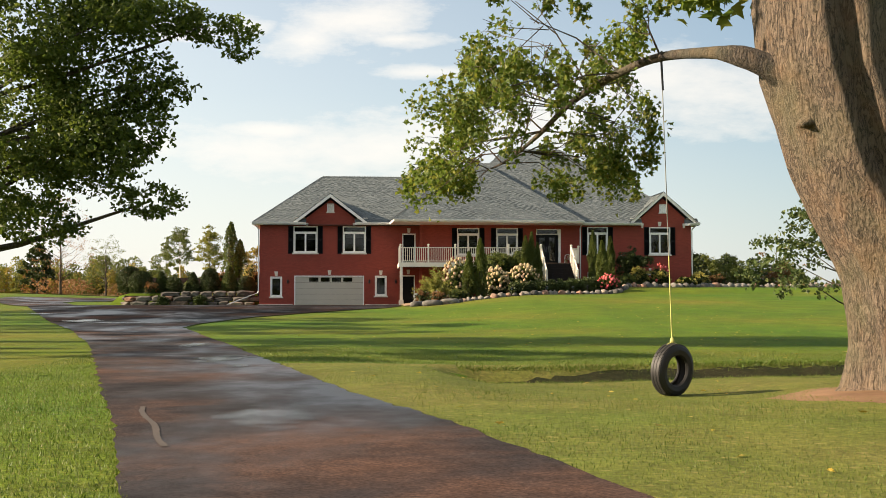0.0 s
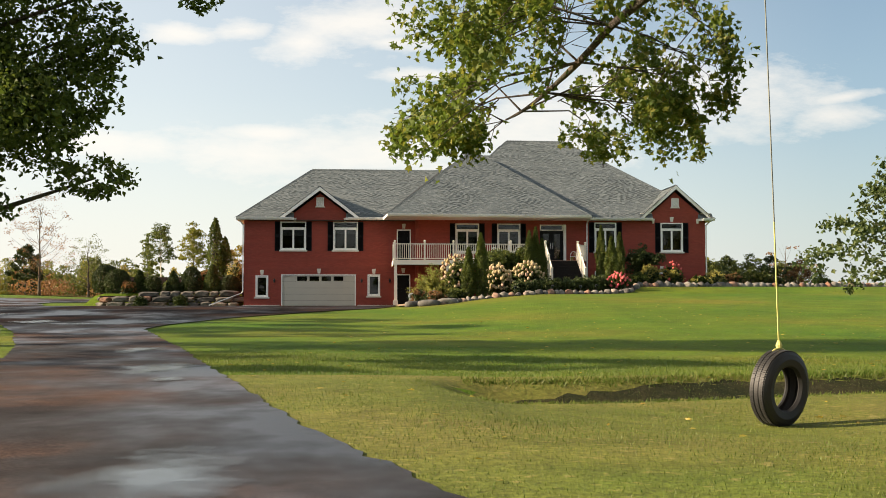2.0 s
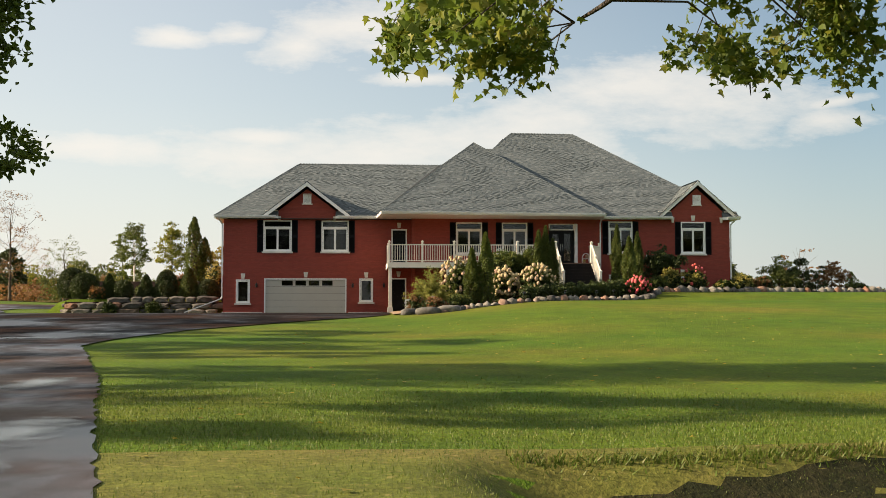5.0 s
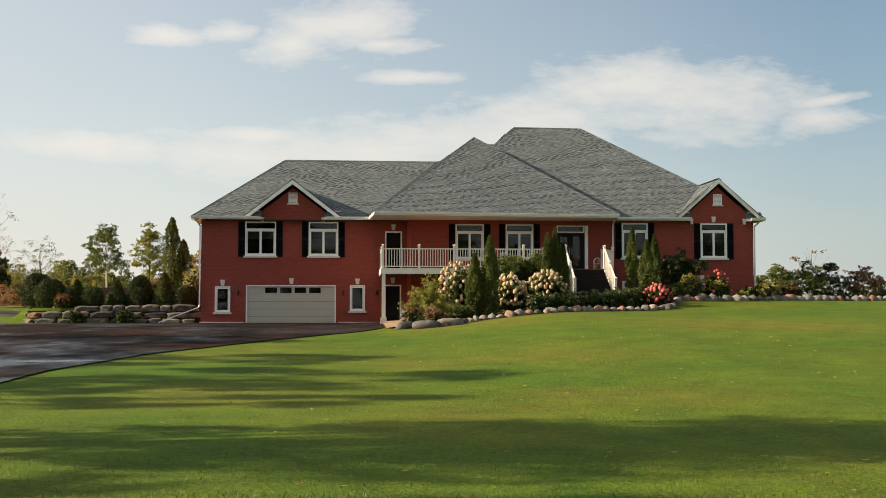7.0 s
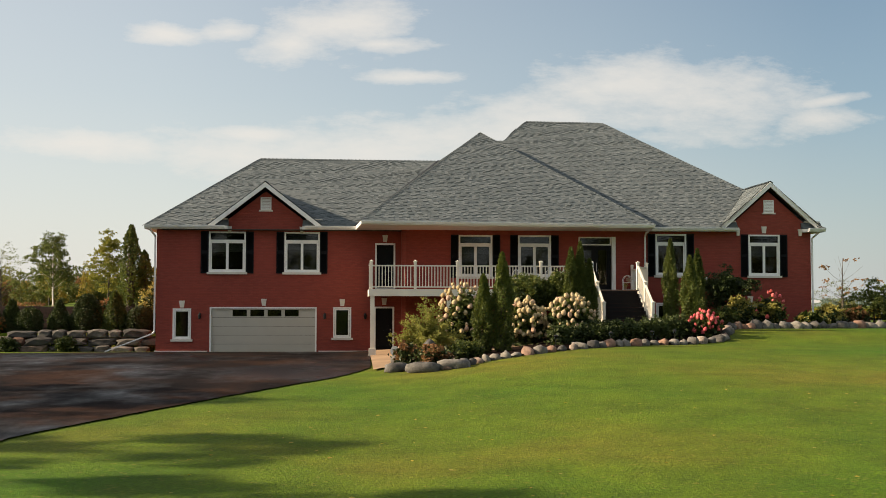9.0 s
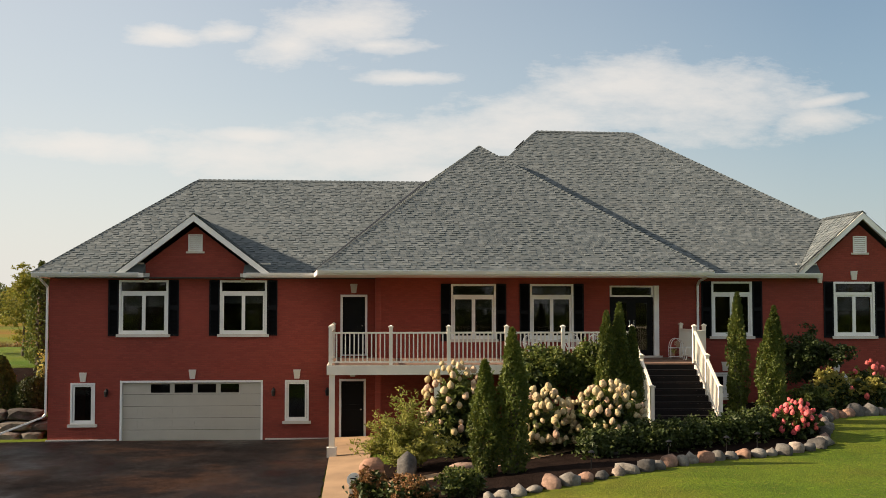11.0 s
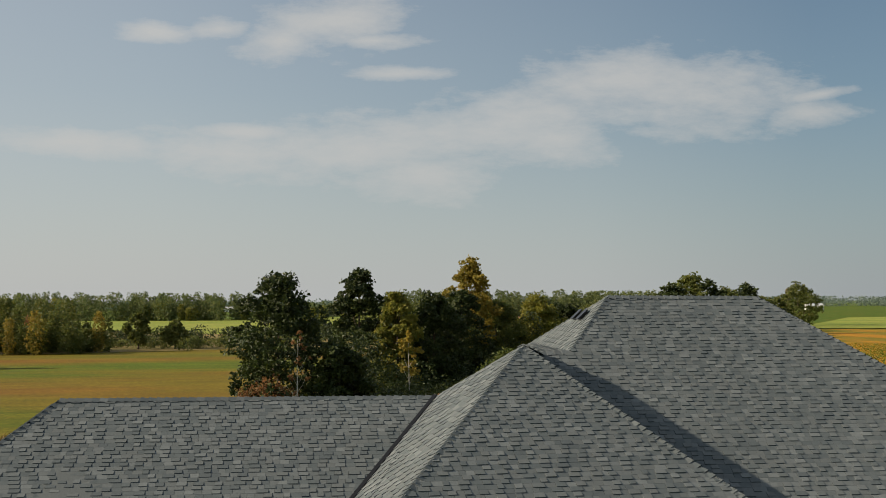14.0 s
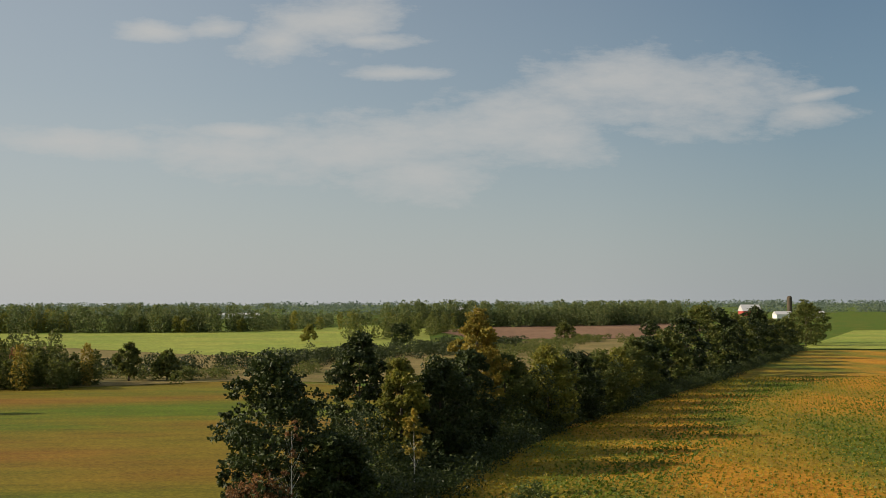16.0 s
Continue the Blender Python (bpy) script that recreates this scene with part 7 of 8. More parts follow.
def grass_patch(n, x0, x1, y0, y1, h, name, label):
    x, y = grng.uniform(x0, x1, n), y0 + (y1 - y0) * grng.random(n) ** 1.35
    L, R = np.array(DRIVE_L), np.array(DRIVE_R)
    keep = (x < np.interp(y, L[:, 1], L[:, 0]) + 0.04) | (x > np.interp(y, R[:, 1], R[:, 0]) - 0.04)
    keep &= (x - 1.9) ** 2 + (y - 18.0) ** 2 > 1.9
    x, y = x[keep], y[keep]
    m = len(x)
    z = height(x, y)
    a = grng.uniform(0, 2 * math.pi, m)
    hh = h * grng.uniform(0.5, 1.3, m) * (1 + 0.4 * np.sin(x * 1.3) * np.sin(y * 1.1))
    w = 0.003 + 0.004 * grng.random(m)
    lx, ly = grng.normal(0, 0.5, m) * hh, grng.normal(0, 0.5, m) * hh
    V = np.stack([np.stack([x - w * np.cos(a), y - w * np.sin(a), z + 0.005], -1), np.stack([x + w * np.cos(a), y + w * np.sin(a), z + 0.005], -1), np.stack([x + lx, y + ly, z + 0.02 + hh], -1)], 1)
    solo(name, quick_mesh(name, V.reshape(-1, 3), np.arange(m * 3).reshape(m, 3), BLADES), BLADES, label, "grass", "stuff")


grass_patch(230000, -11.5, 8.0, 7.5, 33.0, 0.015, "lawn_grass", "short yellowing lawn grass beside the drive")
grass_patch(22000, -9.5, 0.5, 4.5, 36.0, 0.024, "verge_grass", "longer grass along the drive's edge")
bx = grng.uniform(-3.6, 26, 26000)
by = ditch_line(bx) + np.where(grng.random(26000) < 0.45, grng.normal(1.25, 0.12, 26000), grng.normal(-0.9, 0.25, 26000))
ba, bh = grng.uniform(0, 6.28, 26000), 0.07 * grng.uniform(0.4, 1.3, 26000)
bz = height(bx, by)
BV = np.stack([np.stack([bx - 0.012 * np.cos(ba), by - 0.012 * np.sin(ba), bz], -1), np.stack([bx + 0.012 * np.cos(ba), by + 0.012 * np.sin(ba), bz], -1), np.stack([bx + grng.normal(0, 0.5, 26000) * bh, by - 0.3 * bh, bz + bh], -1)], 1)
solo("bank_grass", quick_mesh("bank_grass", BV.reshape(-1, 3), np.arange(78000).reshape(26000, 3), BLADES), BLADES, "longer grass hanging over the ditch bank", "grass", "stuff")
lx, ly = grng.uniform(-8, 14, 520), grng.uniform(8, 60, 520)
R_ = np.array(DRIVE_R)
ok = lx > np.interp(ly, R_[:, 1], R_[:, 0]) + 0.1
lx, ly = lx[ok], ly[ok]
FV, FF = leaf_cloud(np.zeros((len(lx), 3)), 0.085, grng, LOBED, 0)
FV = FV * np.array([1, 1, 0.25]) + np.repeat(np.stack([lx, ly, height(lx, ly) + 0.035], -1), len(LOBED), axis=0)
solo("fallen_leaves", quick_mesh("fallen_leaves", FV, FF, YELLEAF), YELLEAF, "scattered dry yellow leaves on the lawn", "leaves", "stuff")
# bare needles and earth round the great trunk
drape("bare_earth", [(0.1, 17.2), (1.0, 16.2), (2.4, 15.9), (3.6, 16.8)], [(0.0, 18.3), (1.0, 19.6), (2.4, 20.0), (3.8, 19.0)], FIELD_D, 0.02, "bare reddish earth and needles round the trunk", "bare earth", 30, 8, 0.05)

# ---- behind and beside the house ----
arbor = thing("garden_arbor", (27.0, 98.0, 1.5), "white arched garden arbor", "arbor")
for y in (97.6, 98.4):
    part("arch", M().tube([(26.4, y, 1.3)] + [(27.0 - 0.6 * math.cos(a), y, 2.9 + 0.55 * math.sin(a)) for a in [i * math.pi / 10 for i in range(11)]] + [(27.6, y, 1.3)], [0.035] * 13, 6), WHITE, arbor)
for i in range(9):
    a = i * math.pi / 8
    part("slat", M().box(27.0 - 0.6 * math.cos(a) - 0.03, 27.0 - 0.6 * math.cos(a) + 0.03, 97.6, 98.4, 2.88 + 0.55 * math.sin(a), 2.92 + 0.55 * math.sin(a)), WHITE, arbor)

shed = thing("garden_shed", (-3.8, 150.5, 1.6), "white garden shed with a dark hip roof", "shed")
wl = part("shed_wall", M().box(-6.1, -1.5, 148.4, 148.55, 1.5, 4.05).box(-6.1, -5.95, 148.55, 152.4, 1.5, 4.05).box(-1.65, -1.5, 148.55, 152.4, 1.5, 4.05).box(-6.1, -1.5, 152.4, 152.55, 1.5, 4.05), WHITE, shed)
part("shed_roof", M().add([(-6.5, 148.0, 4.0), (-1.1, 148.0, 4.0), (-1.1, 153.0, 4.0), (-6.5, 153.0, 4.0), (-4.4, 150.5, 5.35), (-3.2, 150.5, 5.35)],
                          [(0, 1, 5, 4), (1, 2, 5), (2, 3, 4, 5), (3, 0, 4), (3, 2, 1, 0)]), SHINGLE, shed, "dark shingle hip roof")
part("shed_fascia", M().box(-6.54, -1.06, 147.96, 147.995, 3.9, 4.02).box(-6.54, -6.505, 148.0, 153.0, 3.9, 4.02).box(-1.095, -1.06, 148.0, 153.0, 3.9, 4.02), WHITE, shed)
part("shed_window", frame_bars(M(), -5.2, -4.2, 2.6, 3.5, 148.36, 0.07, 0.035), SHUTTER, shed)
cnp = thing("canopy", (0.0, 151.0, 1.6), "pale blue-grey canopy on posts beside the shed", "canopy")
for x, y in ((1.0, 150.2), (0.2, 153.1), (-0.95, 148.7)):
    part("canopy_post", M().box(x - 0.05, x + 0.05, y - 0.05, y + 0.05, 1.5, 4.12), BARK_DARK, cnp)
part("canopy_sheet", M().add([(-1.0, 148.6, 4.1), (1.1, 150.2, 4.25), (0.2, 153.2, 4.3), (-1.0, 153.0, 4.15), (-1.0, 148.6, 4.05), (1.1, 150.2, 4.2), (0.2, 153.2, 4.25), (-1.0, 153.0, 4.1)],
                       [(0, 1, 2, 3), (7, 6, 5, 4), (0, 4, 5, 1), (1, 5, 6, 2), (2, 6, 7, 3), (3, 7, 4, 0)]), METAL_ROOF, cnp)
gz = thing("gazebo", (-15.4, 144.0, 1.6), "small dark pyramid-roofed garden house", "gazebo")
part("gazebo_roof", M().add([(-16.8, 142.6, 3.3), (-14.0, 142.6, 3.3), (-14.0, 145.4, 3.3), (-16.8, 145.4, 3.3), (-15.4, 144, 4.65)], [(0, 1, 4), (1, 2, 4), (2, 3, 4), (3, 0, 4), (3, 2, 1, 0)]), SHINGLE, gz)
for x, y in ((-16.9, 142.5), (-13.9, 142.5), (-13.9, 145.5), (-16.9, 145.5)):
    part("gazebo_post", M().box(x - 0.08, x + 0.08, y - 0.08, y + 0.08, 1.5, 3.3), BARK_DARK, gz)
drape("gravel_patio", [(-22, 156), (-10.5, 156)], [(-19, 168), (-12, 167)], GRAVEL, 0.05, "pinkish gravel patio in the back garden", "patio", 24, 10, 0.1)
for i, (x, y) in enumerate(((-13.2, 168.5), (-12.2, 168.0), (-14.0, 168.2), (-11.5, 167.3), (-12.8, 169.2))):
    solo("garden_rock", rock_mesh("garden_rock", 60 + i, 0.7, 0.55, 0.4, STONE, 0.3), STONE, "pale rock by the gravel patio", "rock", group="patio rocks", loc=(x, y, float(height(x, y)) + 0.15))
shrub("patio_plant", -12.9, 169.4, 0.9, 0.7, 0.9, SHRUBLEAF, "green plant among the patio rocks", 301, 500, 0.12)
for i, (x, y, h) in enumerate(((0.3, 158, 4.3), (1.75, 159, 3.3), (3.2, 160, 2.7), (4.4, 161, 2.0))):
    column_cedar(x, y, h, 0.62, 310 + i, "dark columnar cedar in the back garden", n=1800, leaf=0.13)
tree("round_tree", 8.7, 143.5, 8.4, 3.3, "broad round green tree in the back garden", SHRUBLEAF, 320, 12000, 0.14, 0.16, 0.10, blobs=46)
tree("apple_tree", 4.2, 152.0, 5.0, 1.6, "thin-leaved pale apple tree", RUSTLEAF, 321, 1500, 0.075, 0.10, 0.3, blobs=40, bark=STONE_TRIM)
shrub("golden_shrub", 6.4, 151.0, 1.7, 1.4, 3.0, YELLEAF, "yellow autumn shrub in the back garden", 322, 1500, 0.13)
tree("bare_tree", 45.0, 148.0, 7.5, 3.2, "nearly bare pale tree at the edge of the field", RUSTLEAF, 323, 260, 0.14, 0.13, 0.3, blobs=34)

# ---- hedgerow between the fields ----
HEDGE = [(-9.0, 180.0, 14.6, 5.2, DARKLEAF), (-3.0, 178.0, 8.0, 3.0, DARKLEAF), (-0.8, 205.5, 16.6, 3.8, DARKLEAF), (3.6, 203.0, 13.6, 3.0, YELGREEN), (8.2, 208.0, 13.0, 4.2, DARKLEAF), (12.6, 219.0, 13.5, 4.2, DARKLEAF), (15.3, 234.0, 18.2, 3.8, YELLEAF), (19.5, 237.0, 12.0, 4.5, FARLEAF),
         (26.5, 243.0, 12.5, 4.5, YELGREEN), (33.0, 255.0, 11.5, 4.6, DARKLEAF), (39.5, 268.0, 10.5, 4.5, FARLEAF), (45.5, 282.0, 10.5, 4.6, YELGREEN), (52.0, 296.0, 12.0, 5.0, FARLEAF), (58.5, 310.0, 12.0, 5.2, DARKLEAF), (66.0, 324.0, 13.0, 5.2, FARLEAF), (74.0, 338.0, 15.5, 6.0, DARKLEAF),
         (82.0, 352.0, 18.0, 7.0, FARLEAF), (91.0, 366.0, 17.0, 6.5, DARKLEAF), (99.0, 384.0, 14.0, 6.0, DARKLEAF), (108.0, 402.0, 15.0, 6.5, FARLEAF), (117.0, 420.0, 14.0, 6.5, DARKLEAF), (127.0, 440.0, 16.5, 7.0, DARKLEAF), (138.0, 462.0, 13.0, 6.5, FARLEAF), (150.0, 486.0, 12.0, 6.5, DARKLEAF), (164.0, 512.0, 13.0, 7.0, FARLEAF), (185.0, 545.0, 19.0, 8.5, FARLEAF), (197.0, 570.0, 17.0, 8.0, FARLEAF)]
for i, (x, y, h, r, mt) in enumerate(HEDGE):
    near_ = y < 300
    tree("hedgerow_tree", x, y, h, r, {DARKLEAF: "tall dark green tree in the hedgerow", YELLEAF: "tall tree with thinning yellow-brown leaves", FARLEAF: "olive green tree in the hedgerow", YELGREEN: "tree turning yellow-green in the hedgerow"}[mt], mt, 400 + i, 14000 if near_ else 5500, (0.26 if near_ else 0.46), 0.26, 0.07 if i != 6 else 0.3, blobs=56 if near_ else 36, fine=0.9, group="hedgerow trees")
tree("birch", -6.9, 175.0, 9.5, 1.8, "thin dead birch with a pale trunk", RUSTLEAF, 450, 200, 0.18, 0.075, 0.35, blobs=26, bark=STONE_TRIM)
tree("birch", 4.2, 189.0, 8.5, 1.4, "slim pale-stemmed birch with yellow leaves", YELLEAF, 451, 700, 0.24, 0.07, 0.45, blobs=12, bark=STONE_TRIM)
shrub("dogwood", -9.6, 174.2, 3.0, 2.2, 5.2, RUSTLEAF, "reddish-brown bare dogwood thicket", 452, 2200, 0.16, blobs=18)


def woods(name, pts, n_trees, h, r, mats_seed, label, leaf, per, mat, spread, slim=0.6):
    """Far trees that nobody could count, as one sheet of crowns: each a column of clumps that narrows to its top."""
    rng = np.random.default_rng(mats_seed)
    line = resample(pts, 300)
    P = []
    for i in range(n_trees):
        x, y = line[rng.integers(0, 300)] + rng.normal(0, 1, 2) * spread
        hh = h * rng.uniform(0.6, 1.1)
        rr = r * rng.uniform(0.65, 1.2) * slim
        z0 = float(height(x, y))
        peak = rng.uniform(0.30, 0.48)
        f = rng.random(per) ** 0.9
        a = rng.uniform(0, 2 * math.pi, per)
        w = np.where(f < peak, 0.62 + 0.38 * f / peak, np.sqrt(np.maximum(0.0, 1 - ((f - peak) / (1.03 - peak)) ** 2)))
        q = rr * w * (1 + 0.28 * np.sin(a * 2 + f * 8 + i) + 0.16 * np.sin(a * 5 - f * 19)) * (0.45 + 0.55 * np.sqrt(rng.random(per)))
        P.append(np.stack([x + np.cos(a) * q, y + np.sin(a) * q, z0 + 0.2 + hh * f], -1))
    P = np.concatenate(P)
    return solo(name, leaf_mesh(name, P, leaf * 1.45, mat, rng), mat, label, "trees", "stuff")


woods("field_edge_scrub", [(-3, 176), (5, 186), (11, 200), (14, 213), (25, 239), (40, 267), (60, 301), (84, 344), (119, 412), (162, 495)], 420, 2.6, 2.4, 519, "dark brambles where the hedgerow meets the crop", 0.20, 130, DARKLEAF, np.array([0.9, 1.2]), 1.0)
woods("undergrowth", [(-12, 178), (0, 188), (14, 222), (36, 266), (84, 362), (166, 520)], 300, 4.4, 2.6, 501, "dark undergrowth along the foot of the hedgerow", 0.22, 170, DARKLEAF, np.array([1.4, 2.5]), 1.0)
woods("hedge_filling", [(-9, 183), (0, 194), (11, 220), (30, 256), (60, 315)], 90, 9.0, 3.0, 516, "close dark saplings between the hedgerow trees", 0.22, 420, DARKLEAF, np.array([1.5, 2.5]), 1.0)
woods("near_wood", [(-170, 372), (-120, 366), (-95, 358), (-79, 353)], 70, 12.0, 4.2, 502, "mixed autumn wood at the edge of the mown field", 0.42, 560, FARLEAF, np.array([7, 7]))
woods("wood_edge", [(-82, 351), (-72, 351), (-62, 353)], 26, 8.5, 3.6, 515, "lower mixed trees where the wood runs out", 0.38, 560, FARLEAF, np.array([5, 6]))
woods("pale_wood", [(-165, 356), (-110, 352), (-70, 350)], 22, 11.0, 3.4, 520, "pale yellow-green trees mixed into the wood", 0.38, 500, YELGREEN, np.array([8, 6]))
woods("autumn_wood", [(-130, 348), (-84, 345), (-68, 347)], 13, 9.5, 3.2, 503, "yellow and orange trees in the wood's edge", 0.38, 500, YELLEAF, np.array([8, 5]))
woods("rust_wood", [(-110, 346), (-70, 345)], 6, 8.8, 3.0, 504, "rusty orange trees in the wood's edge", 0.38, 500, RUSTLEAF, np.array([6, 3]))
woods("thicket", [(-90, 395), (-50, 405), (-20, 430), (10, 470), (40, 520), (62, 560)], 220, 4.5, 3.0, 505, "low dark thicket along the ditch between the fields", 0.35, 200, DARKLEAF, np.array([5, 12]), 1.0)
woods("scrub_bushes", [(-75, 372), (-45, 374), (-25, 385), (40, 420), (80, 560), (120, 640)], 170, 2.8, 2.4, 506, "scattered olive bushes on rough ground", 0.3, 170, FARLEAF, np.array([8, 9]), 1.0)
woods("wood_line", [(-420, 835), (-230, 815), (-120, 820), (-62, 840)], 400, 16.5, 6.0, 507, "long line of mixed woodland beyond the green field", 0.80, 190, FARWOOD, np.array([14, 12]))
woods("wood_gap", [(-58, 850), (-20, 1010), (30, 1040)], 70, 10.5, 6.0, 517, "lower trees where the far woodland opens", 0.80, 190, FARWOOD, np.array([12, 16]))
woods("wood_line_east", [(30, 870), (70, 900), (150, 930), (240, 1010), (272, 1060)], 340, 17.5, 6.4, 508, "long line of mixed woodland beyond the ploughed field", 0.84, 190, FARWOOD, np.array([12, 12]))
woods("mid_wood", [(0, 640), (24, 690), (60, 800)], 40, 11, 5.0, 518, "scattered trees at the corner of the ploughed field", 0.62, 260, FARLEAF, np.array([7, 14]))
woods("golden_wood", [(-300, 805), (-120, 808), (-60, 832), (80, 900)], 46, 13, 4.8, 509, "yellowing trees in the far wood's edge", 0.70, 240, YELGREEN, np.array([14, 6]))
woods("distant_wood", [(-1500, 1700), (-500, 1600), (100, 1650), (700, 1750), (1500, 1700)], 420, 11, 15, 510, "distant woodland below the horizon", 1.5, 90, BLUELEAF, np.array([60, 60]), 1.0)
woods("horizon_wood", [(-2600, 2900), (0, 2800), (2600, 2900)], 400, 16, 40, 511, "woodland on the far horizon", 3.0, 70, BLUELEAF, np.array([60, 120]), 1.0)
for i, (x, y, h, r, mt) in enumerate(((-84, 283, 13.0, 3.6, DARKLEAF), (-55, 365, 9.5, 3.0, FARLEAF), (-46, 366, 7.5, 3.0, FARLEAF), (60, 640, 10, 5, FARLEAF), (95, 600, 9, 5, FARLEAF), (20, 560, 10, 5, DARKLEAF), (150, 660, 9, 5, DARKLEAF), (-20, 620, 8, 4, YELGREEN))):
    tree("field_tree", x, y, h, r, "lone tree between the fields", mt, 520 + i, 2600, 0.5, 0.22, 0.2, blobs=22, group="field trees")

# trees seen past both ends of the house
for i, (x, y, h, r, mt) in enumerate(((-38.0, 128.0, 10.8, 3.2, RUSTLEAF), (-36.0, 140.0, 7.0, 2.6, FARLEAF), (52.0, 165.0, 4.4, 3.0, FARLEAF))):
    tree("boundary_tree", x, y, h, r, "half-bare autumn tree beyond the lane" if mt in (RUSTLEAF, YELLEAF) else "green tree at the garden boundary", mt, 540 + i, 2600 if mt is RUSTLEAF else 2200, 0.075, 0.14, 0.2, blobs=60, fine=1.3, group="boundary trees")
woods("meadow_bushes", [(-120, 150), (-60, 147), (-40, 138)], 60, 1.5, 2.6, 512, "tawny weeds along the meadow's far edge", 0.15, 420, RUSTLEAF, np.array([8, 9]), 1.0)
woods("east_bushes", [(70, 210), (130, 200), (220, 230)], 60, 3, 2.8, 513, "bushes beyond the lawn to the east", 0.5, 110, FARLEAF, np.array([6, 8]))

# unseen trees added behind, past the lane end, to darken the window reflections
woods("roadside_wood", [(-160, -70), (-60, -52), (40, -50), (160, -66)], 90, 15, 6.0, 514, "unseen line of dark trees, added to darken the window reflections", 0.9, 160, FARLEAF, np.array([6, 8]))

# ---- fields ----
drape("meadow", [(-140, 118), (-60, 122), (-26, 124)], [(-140, 170), (-60, 165), (-29, 160)], SCRUB, 0.06, "tawny rough meadow beyond the lane", "meadow", 60, 12)
drape("mown_field", [(-420, 140), (-150, 148), (-60, 158), (-30, 167), (-16, 181), (-6, 190)], [(-420, 330), (-150, 338), (-70, 341), (-27, 362), (10, 330), (20, 300)], FIELD_A, 0.08, "yellowing mown hay field", "field", 90, 30)
drape("soybean_field", [(6, 160), (-1, 176), (8, 192), (13, 208), (26, 241), (41, 268), (61, 302), (85, 345), (120, 413), (163, 496)], [(420, 150), (430, 220), (440, 300), (460, 400), (480, 500)], FIELD_B, 0.25, "ripening orange and green soybean field", "field", 120, 60)
drape("rough_ground", [(-300, 332), (-70, 342), (-27, 363), (15, 340), (60, 400), (110, 500)], [(-300, 480), (-130, 600), (-60, 505), (20, 500), (80, 620), (150, 650)], SCRUB, 0.1, "rough tawny ground between the fields", "field", 80, 20)
drape("green_field", [(-420, 560), (-140, 600), (-60, 507), (-10, 470), (30, 520)], [(-420, 830), (-150, 812), (-20, 900), (30, 1000), (60, 1010)], FIELD_C, 0.2, "pale green hay field", "field", 60, 20)
drape("ploughed_field", [(60, 640), (130, 640), (170, 700), (240, 830)], [(50, 800), (120, 940), (200, 1000), (270, 1040)], FIELD_D, 0.25, "bare brown ploughed field", "field", 60, 20)
drape("far_green_field", [(165, 505), (215, 600), (300, 760)], [(520, 520), (600, 640), (800, 800)], FIELD_C, 0.3, "green field far beyond the soybeans", "field", 40, 16)

DRYGRASS = leaf_mat("tall_dry_grass", (0.09, 0.06, 0.02), (0.19, 0.12, 0.035), (0.28, 0.19, 0.065), 0.3)
sb = np.random.default_rng(91)
mg = resample([(-150, 148), (-60, 158), (-30, 167), (-16, 181), (-9, 187)], 400)[sb.integers(0, 400, 15000)] + sb.normal(0, 1.3, (15000, 2))
gz_ = height(mg[:, 0], mg[:, 1])
ga, gh = sb.uniform(0, 6.28, 15000), sb.uniform(0.2, 0.75, 15000)
GV = np.stack([np.stack([mg[:, 0] - 0.05 * np.cos(ga), mg[:, 1] - 0.05 * np.sin(ga), gz_], -1), np.stack([mg[:, 0] + 0.05 * np.cos(ga), mg[:, 1] + 0.05 * np.sin(ga), gz_], -1), np.stack([mg[:, 0] + sb.normal(0, 0.3, 15000), mg[:, 1] + sb.normal(0, 0.3, 15000), gz_ + gh], -1)], 1)
solo("field_margin", quick_mesh("field_margin", GV.reshape(-1, 3), np.arange(45000).reshape(15000, 3), DRYGRASS), DRYGRASS, "tall dry grass along the edge of the mown field", "grass", "stuff")
sy_ = 160 + 190 * sb.random(62000) ** 1.5
off_ = 75 * sb.random(62000) ** 1.15
sx_ = np.interp(sy_, [160, 178, 200, 213, 240, 268, 302, 345], [8, 3, 13, 16, 27.5, 42.5, 63, 86.5]) + off_
row_ = np.round((sx_ * 0.93 - sy_ * 0.37) / 0.76) * 0.76 - (sx_ * 0.93 - sy_ * 0.37)      # drilled in rows along the hedge
sx_ += row_ * 0.45
SP = np.stack([sx_, sy_, height(sx_, sy_) + 0.26 + 0.22 * sb.random(62000)], -1)
late = np.exp(-((off_ - 18 - 3 * np.sin(sy_ / 17)) / 6.0) ** 2) + 0.55 * np.exp(-((off_ - 46 - 6 * np.sin(sy_ / 23)) / 9.0) ** 2) + 0.10 > sb.random(62000)      # a strip that ripens later
solo("soybean_plants", leaf_mesh("soybean_plants", SP[~late], 0.26, SOYLEAF, sb, droop=-0.2), SOYLEAF, "ripening soybean plants standing in the field", "crop", "stuff")
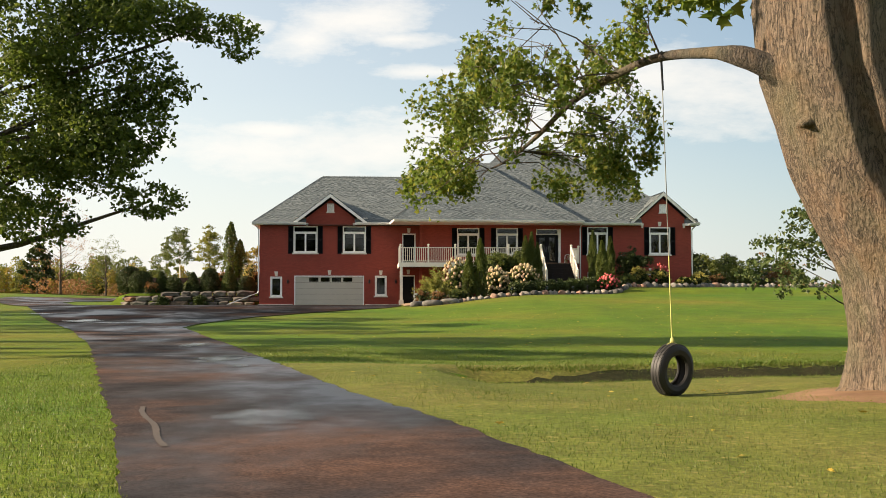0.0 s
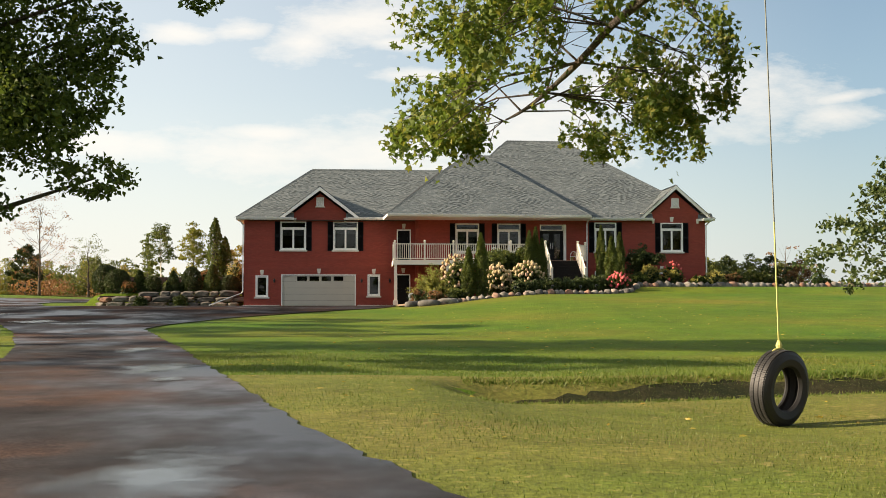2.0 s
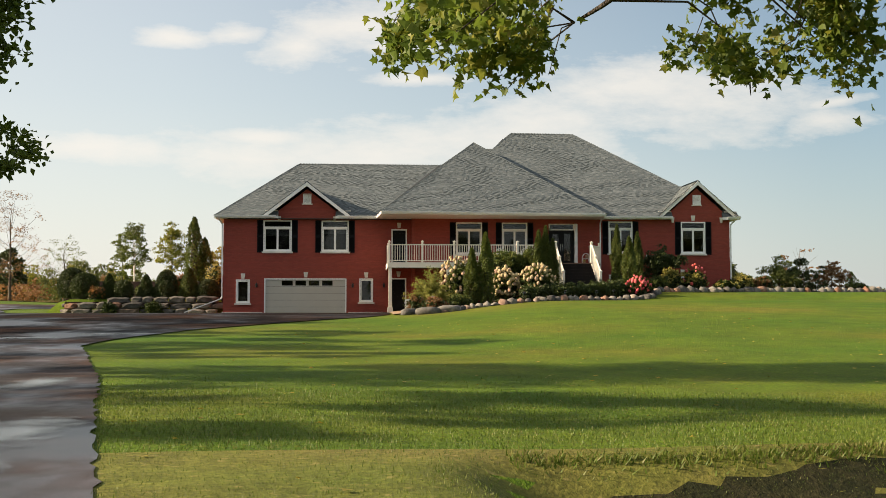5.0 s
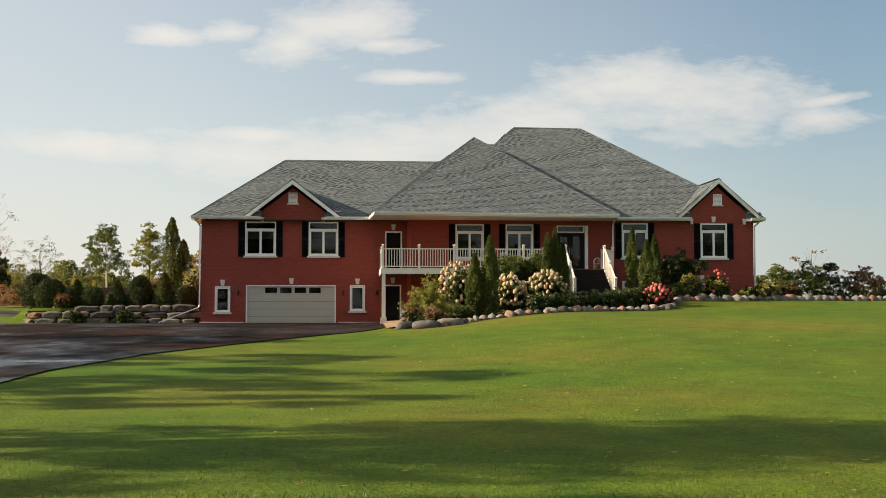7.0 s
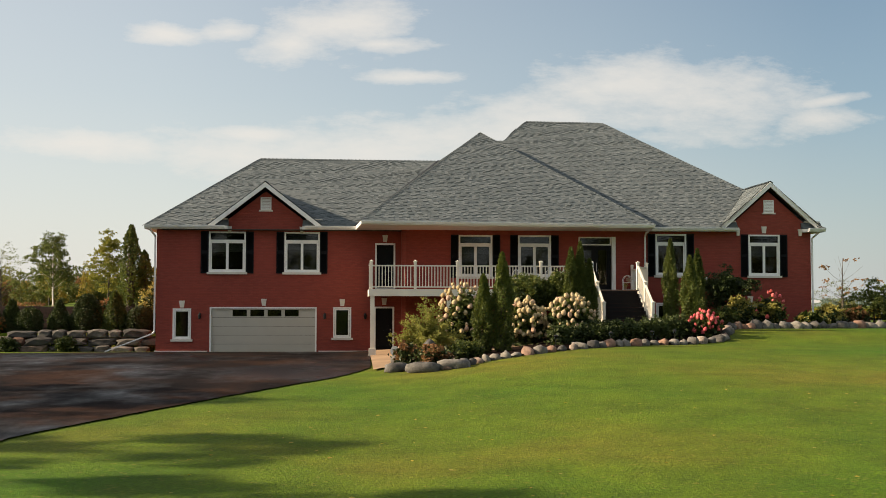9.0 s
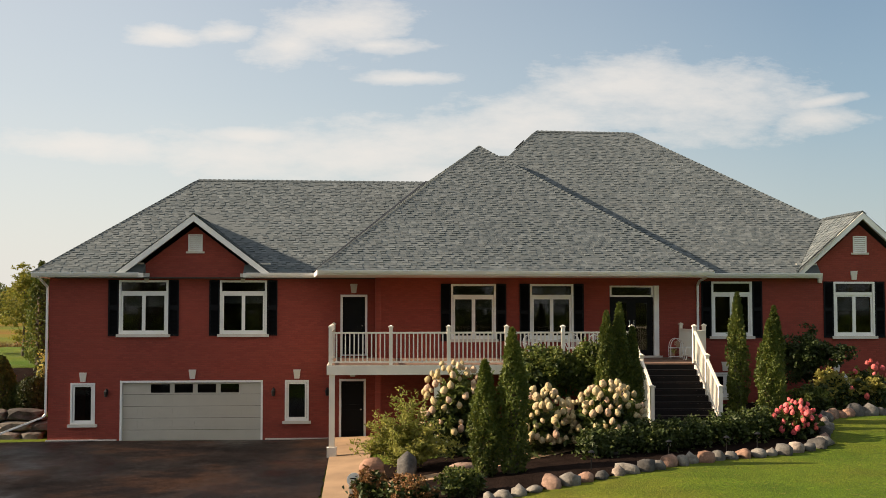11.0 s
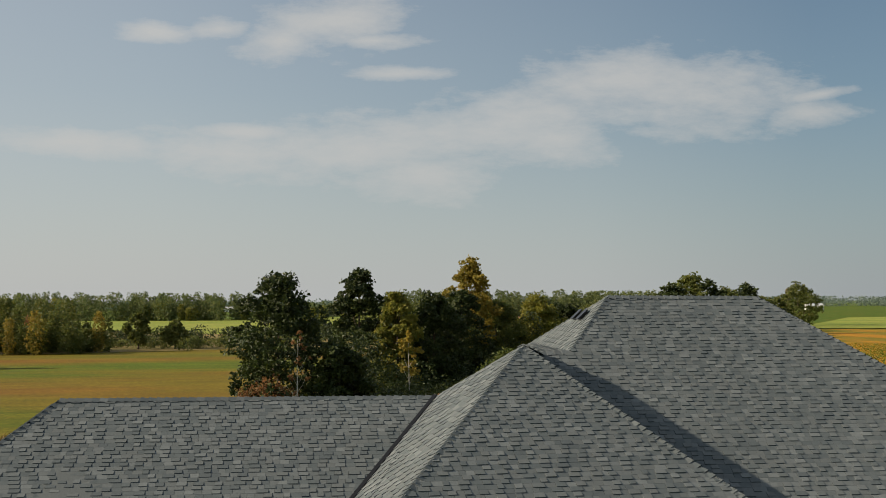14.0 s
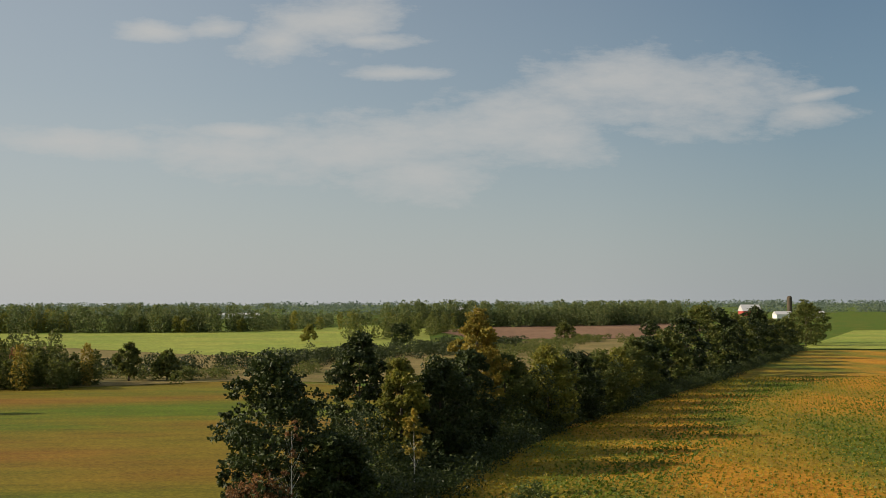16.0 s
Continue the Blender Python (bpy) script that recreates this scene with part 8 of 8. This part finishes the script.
solo("green_soybean_plants", leaf_mesh("green_soybean_plants", SP[late], 0.36, SOYGREEN, sb, droop=-0.2), SOYGREEN, "soybean plants still green in a strip of the field", "crop", "stuff")

# ---- farms in the distance ----
def barn(x, y, w, d, h, ridge, wallmat, roofmat, label):
    z = float(height(x, y))
    t = thing("barn", (x, y, z), label, "barn", "distant barns")
    part("barn_wall", M().prism([(x - w / 2, z - 0.2), (x + w / 2, z - 0.2), (x + w / 2, z + h), (x - w / 2, z + h)], y - d / 2, y + d / 2), wallmat, t)
    part("barn_roof", M().add([(x - w / 2 - 0.5, y - d / 2 - 0.5, z + h), (x + w / 2 + 0.5, y - d / 2 - 0.5, z + h), (x + w / 2 + 0.5, y + d / 2 + 0.5, z + h), (x - w / 2 - 0.5, y + d / 2 + 0.5, z + h), (x - w / 2 - 0.5, y, z + ridge), (x + w / 2 + 0.5, y, z + ridge)],
                              [(0, 1, 5, 4), (2, 3, 4, 5), (0, 4, 3), (1, 2, 5), (3, 2, 1, 0)]), roofmat, t)
    part("barn_door", M().box(x - 2, x + 2, y - d / 2 - 0.08, y - d / 2 - 0.01, z, z + min(4, h - 0.5)), WHITE, t)


barn(372.0, 1150.0, 17, 14, 8, 14, BARN_RED, METAL_ROOF, "red barn with a pale metal roof")
barn(426.0, 1210.0, 16, 12, 4, 7, WHITE, METAL_ROOF, "long white farm shed")
barn(476.0, 1250.0, 16, 12, 4, 7, WHITE, METAL_ROOF, "white farm shed with a metal roof")
barn(109.0, 1200.0, 22, 12, 8, 13, WHITE, METAL_ROOF, "white barn among the far trees")
barn(-130.0, 1400.0, 60, 14, 4, 6, WHITE, METAL_ROOF, "long low white farm building")
sl = thing("silo", (441.0, 1230.0, 1.6), "dark concrete silo with a domed top", "silo")
part("silo_body", M().lathe([(2.5, -0.2), (2.5, 20), (2.55, 20.3)], 20, (441.0, 1230.0, 1.6)), BARK_DARK, sl)
part("silo_dome", M().lathe([(2.6, 20.3), (2.2, 21.4), (1.2, 22.2), (0.1, 22.5)], 20, (441.0, 1230.0, 1.6)), BARK_DARK, sl)
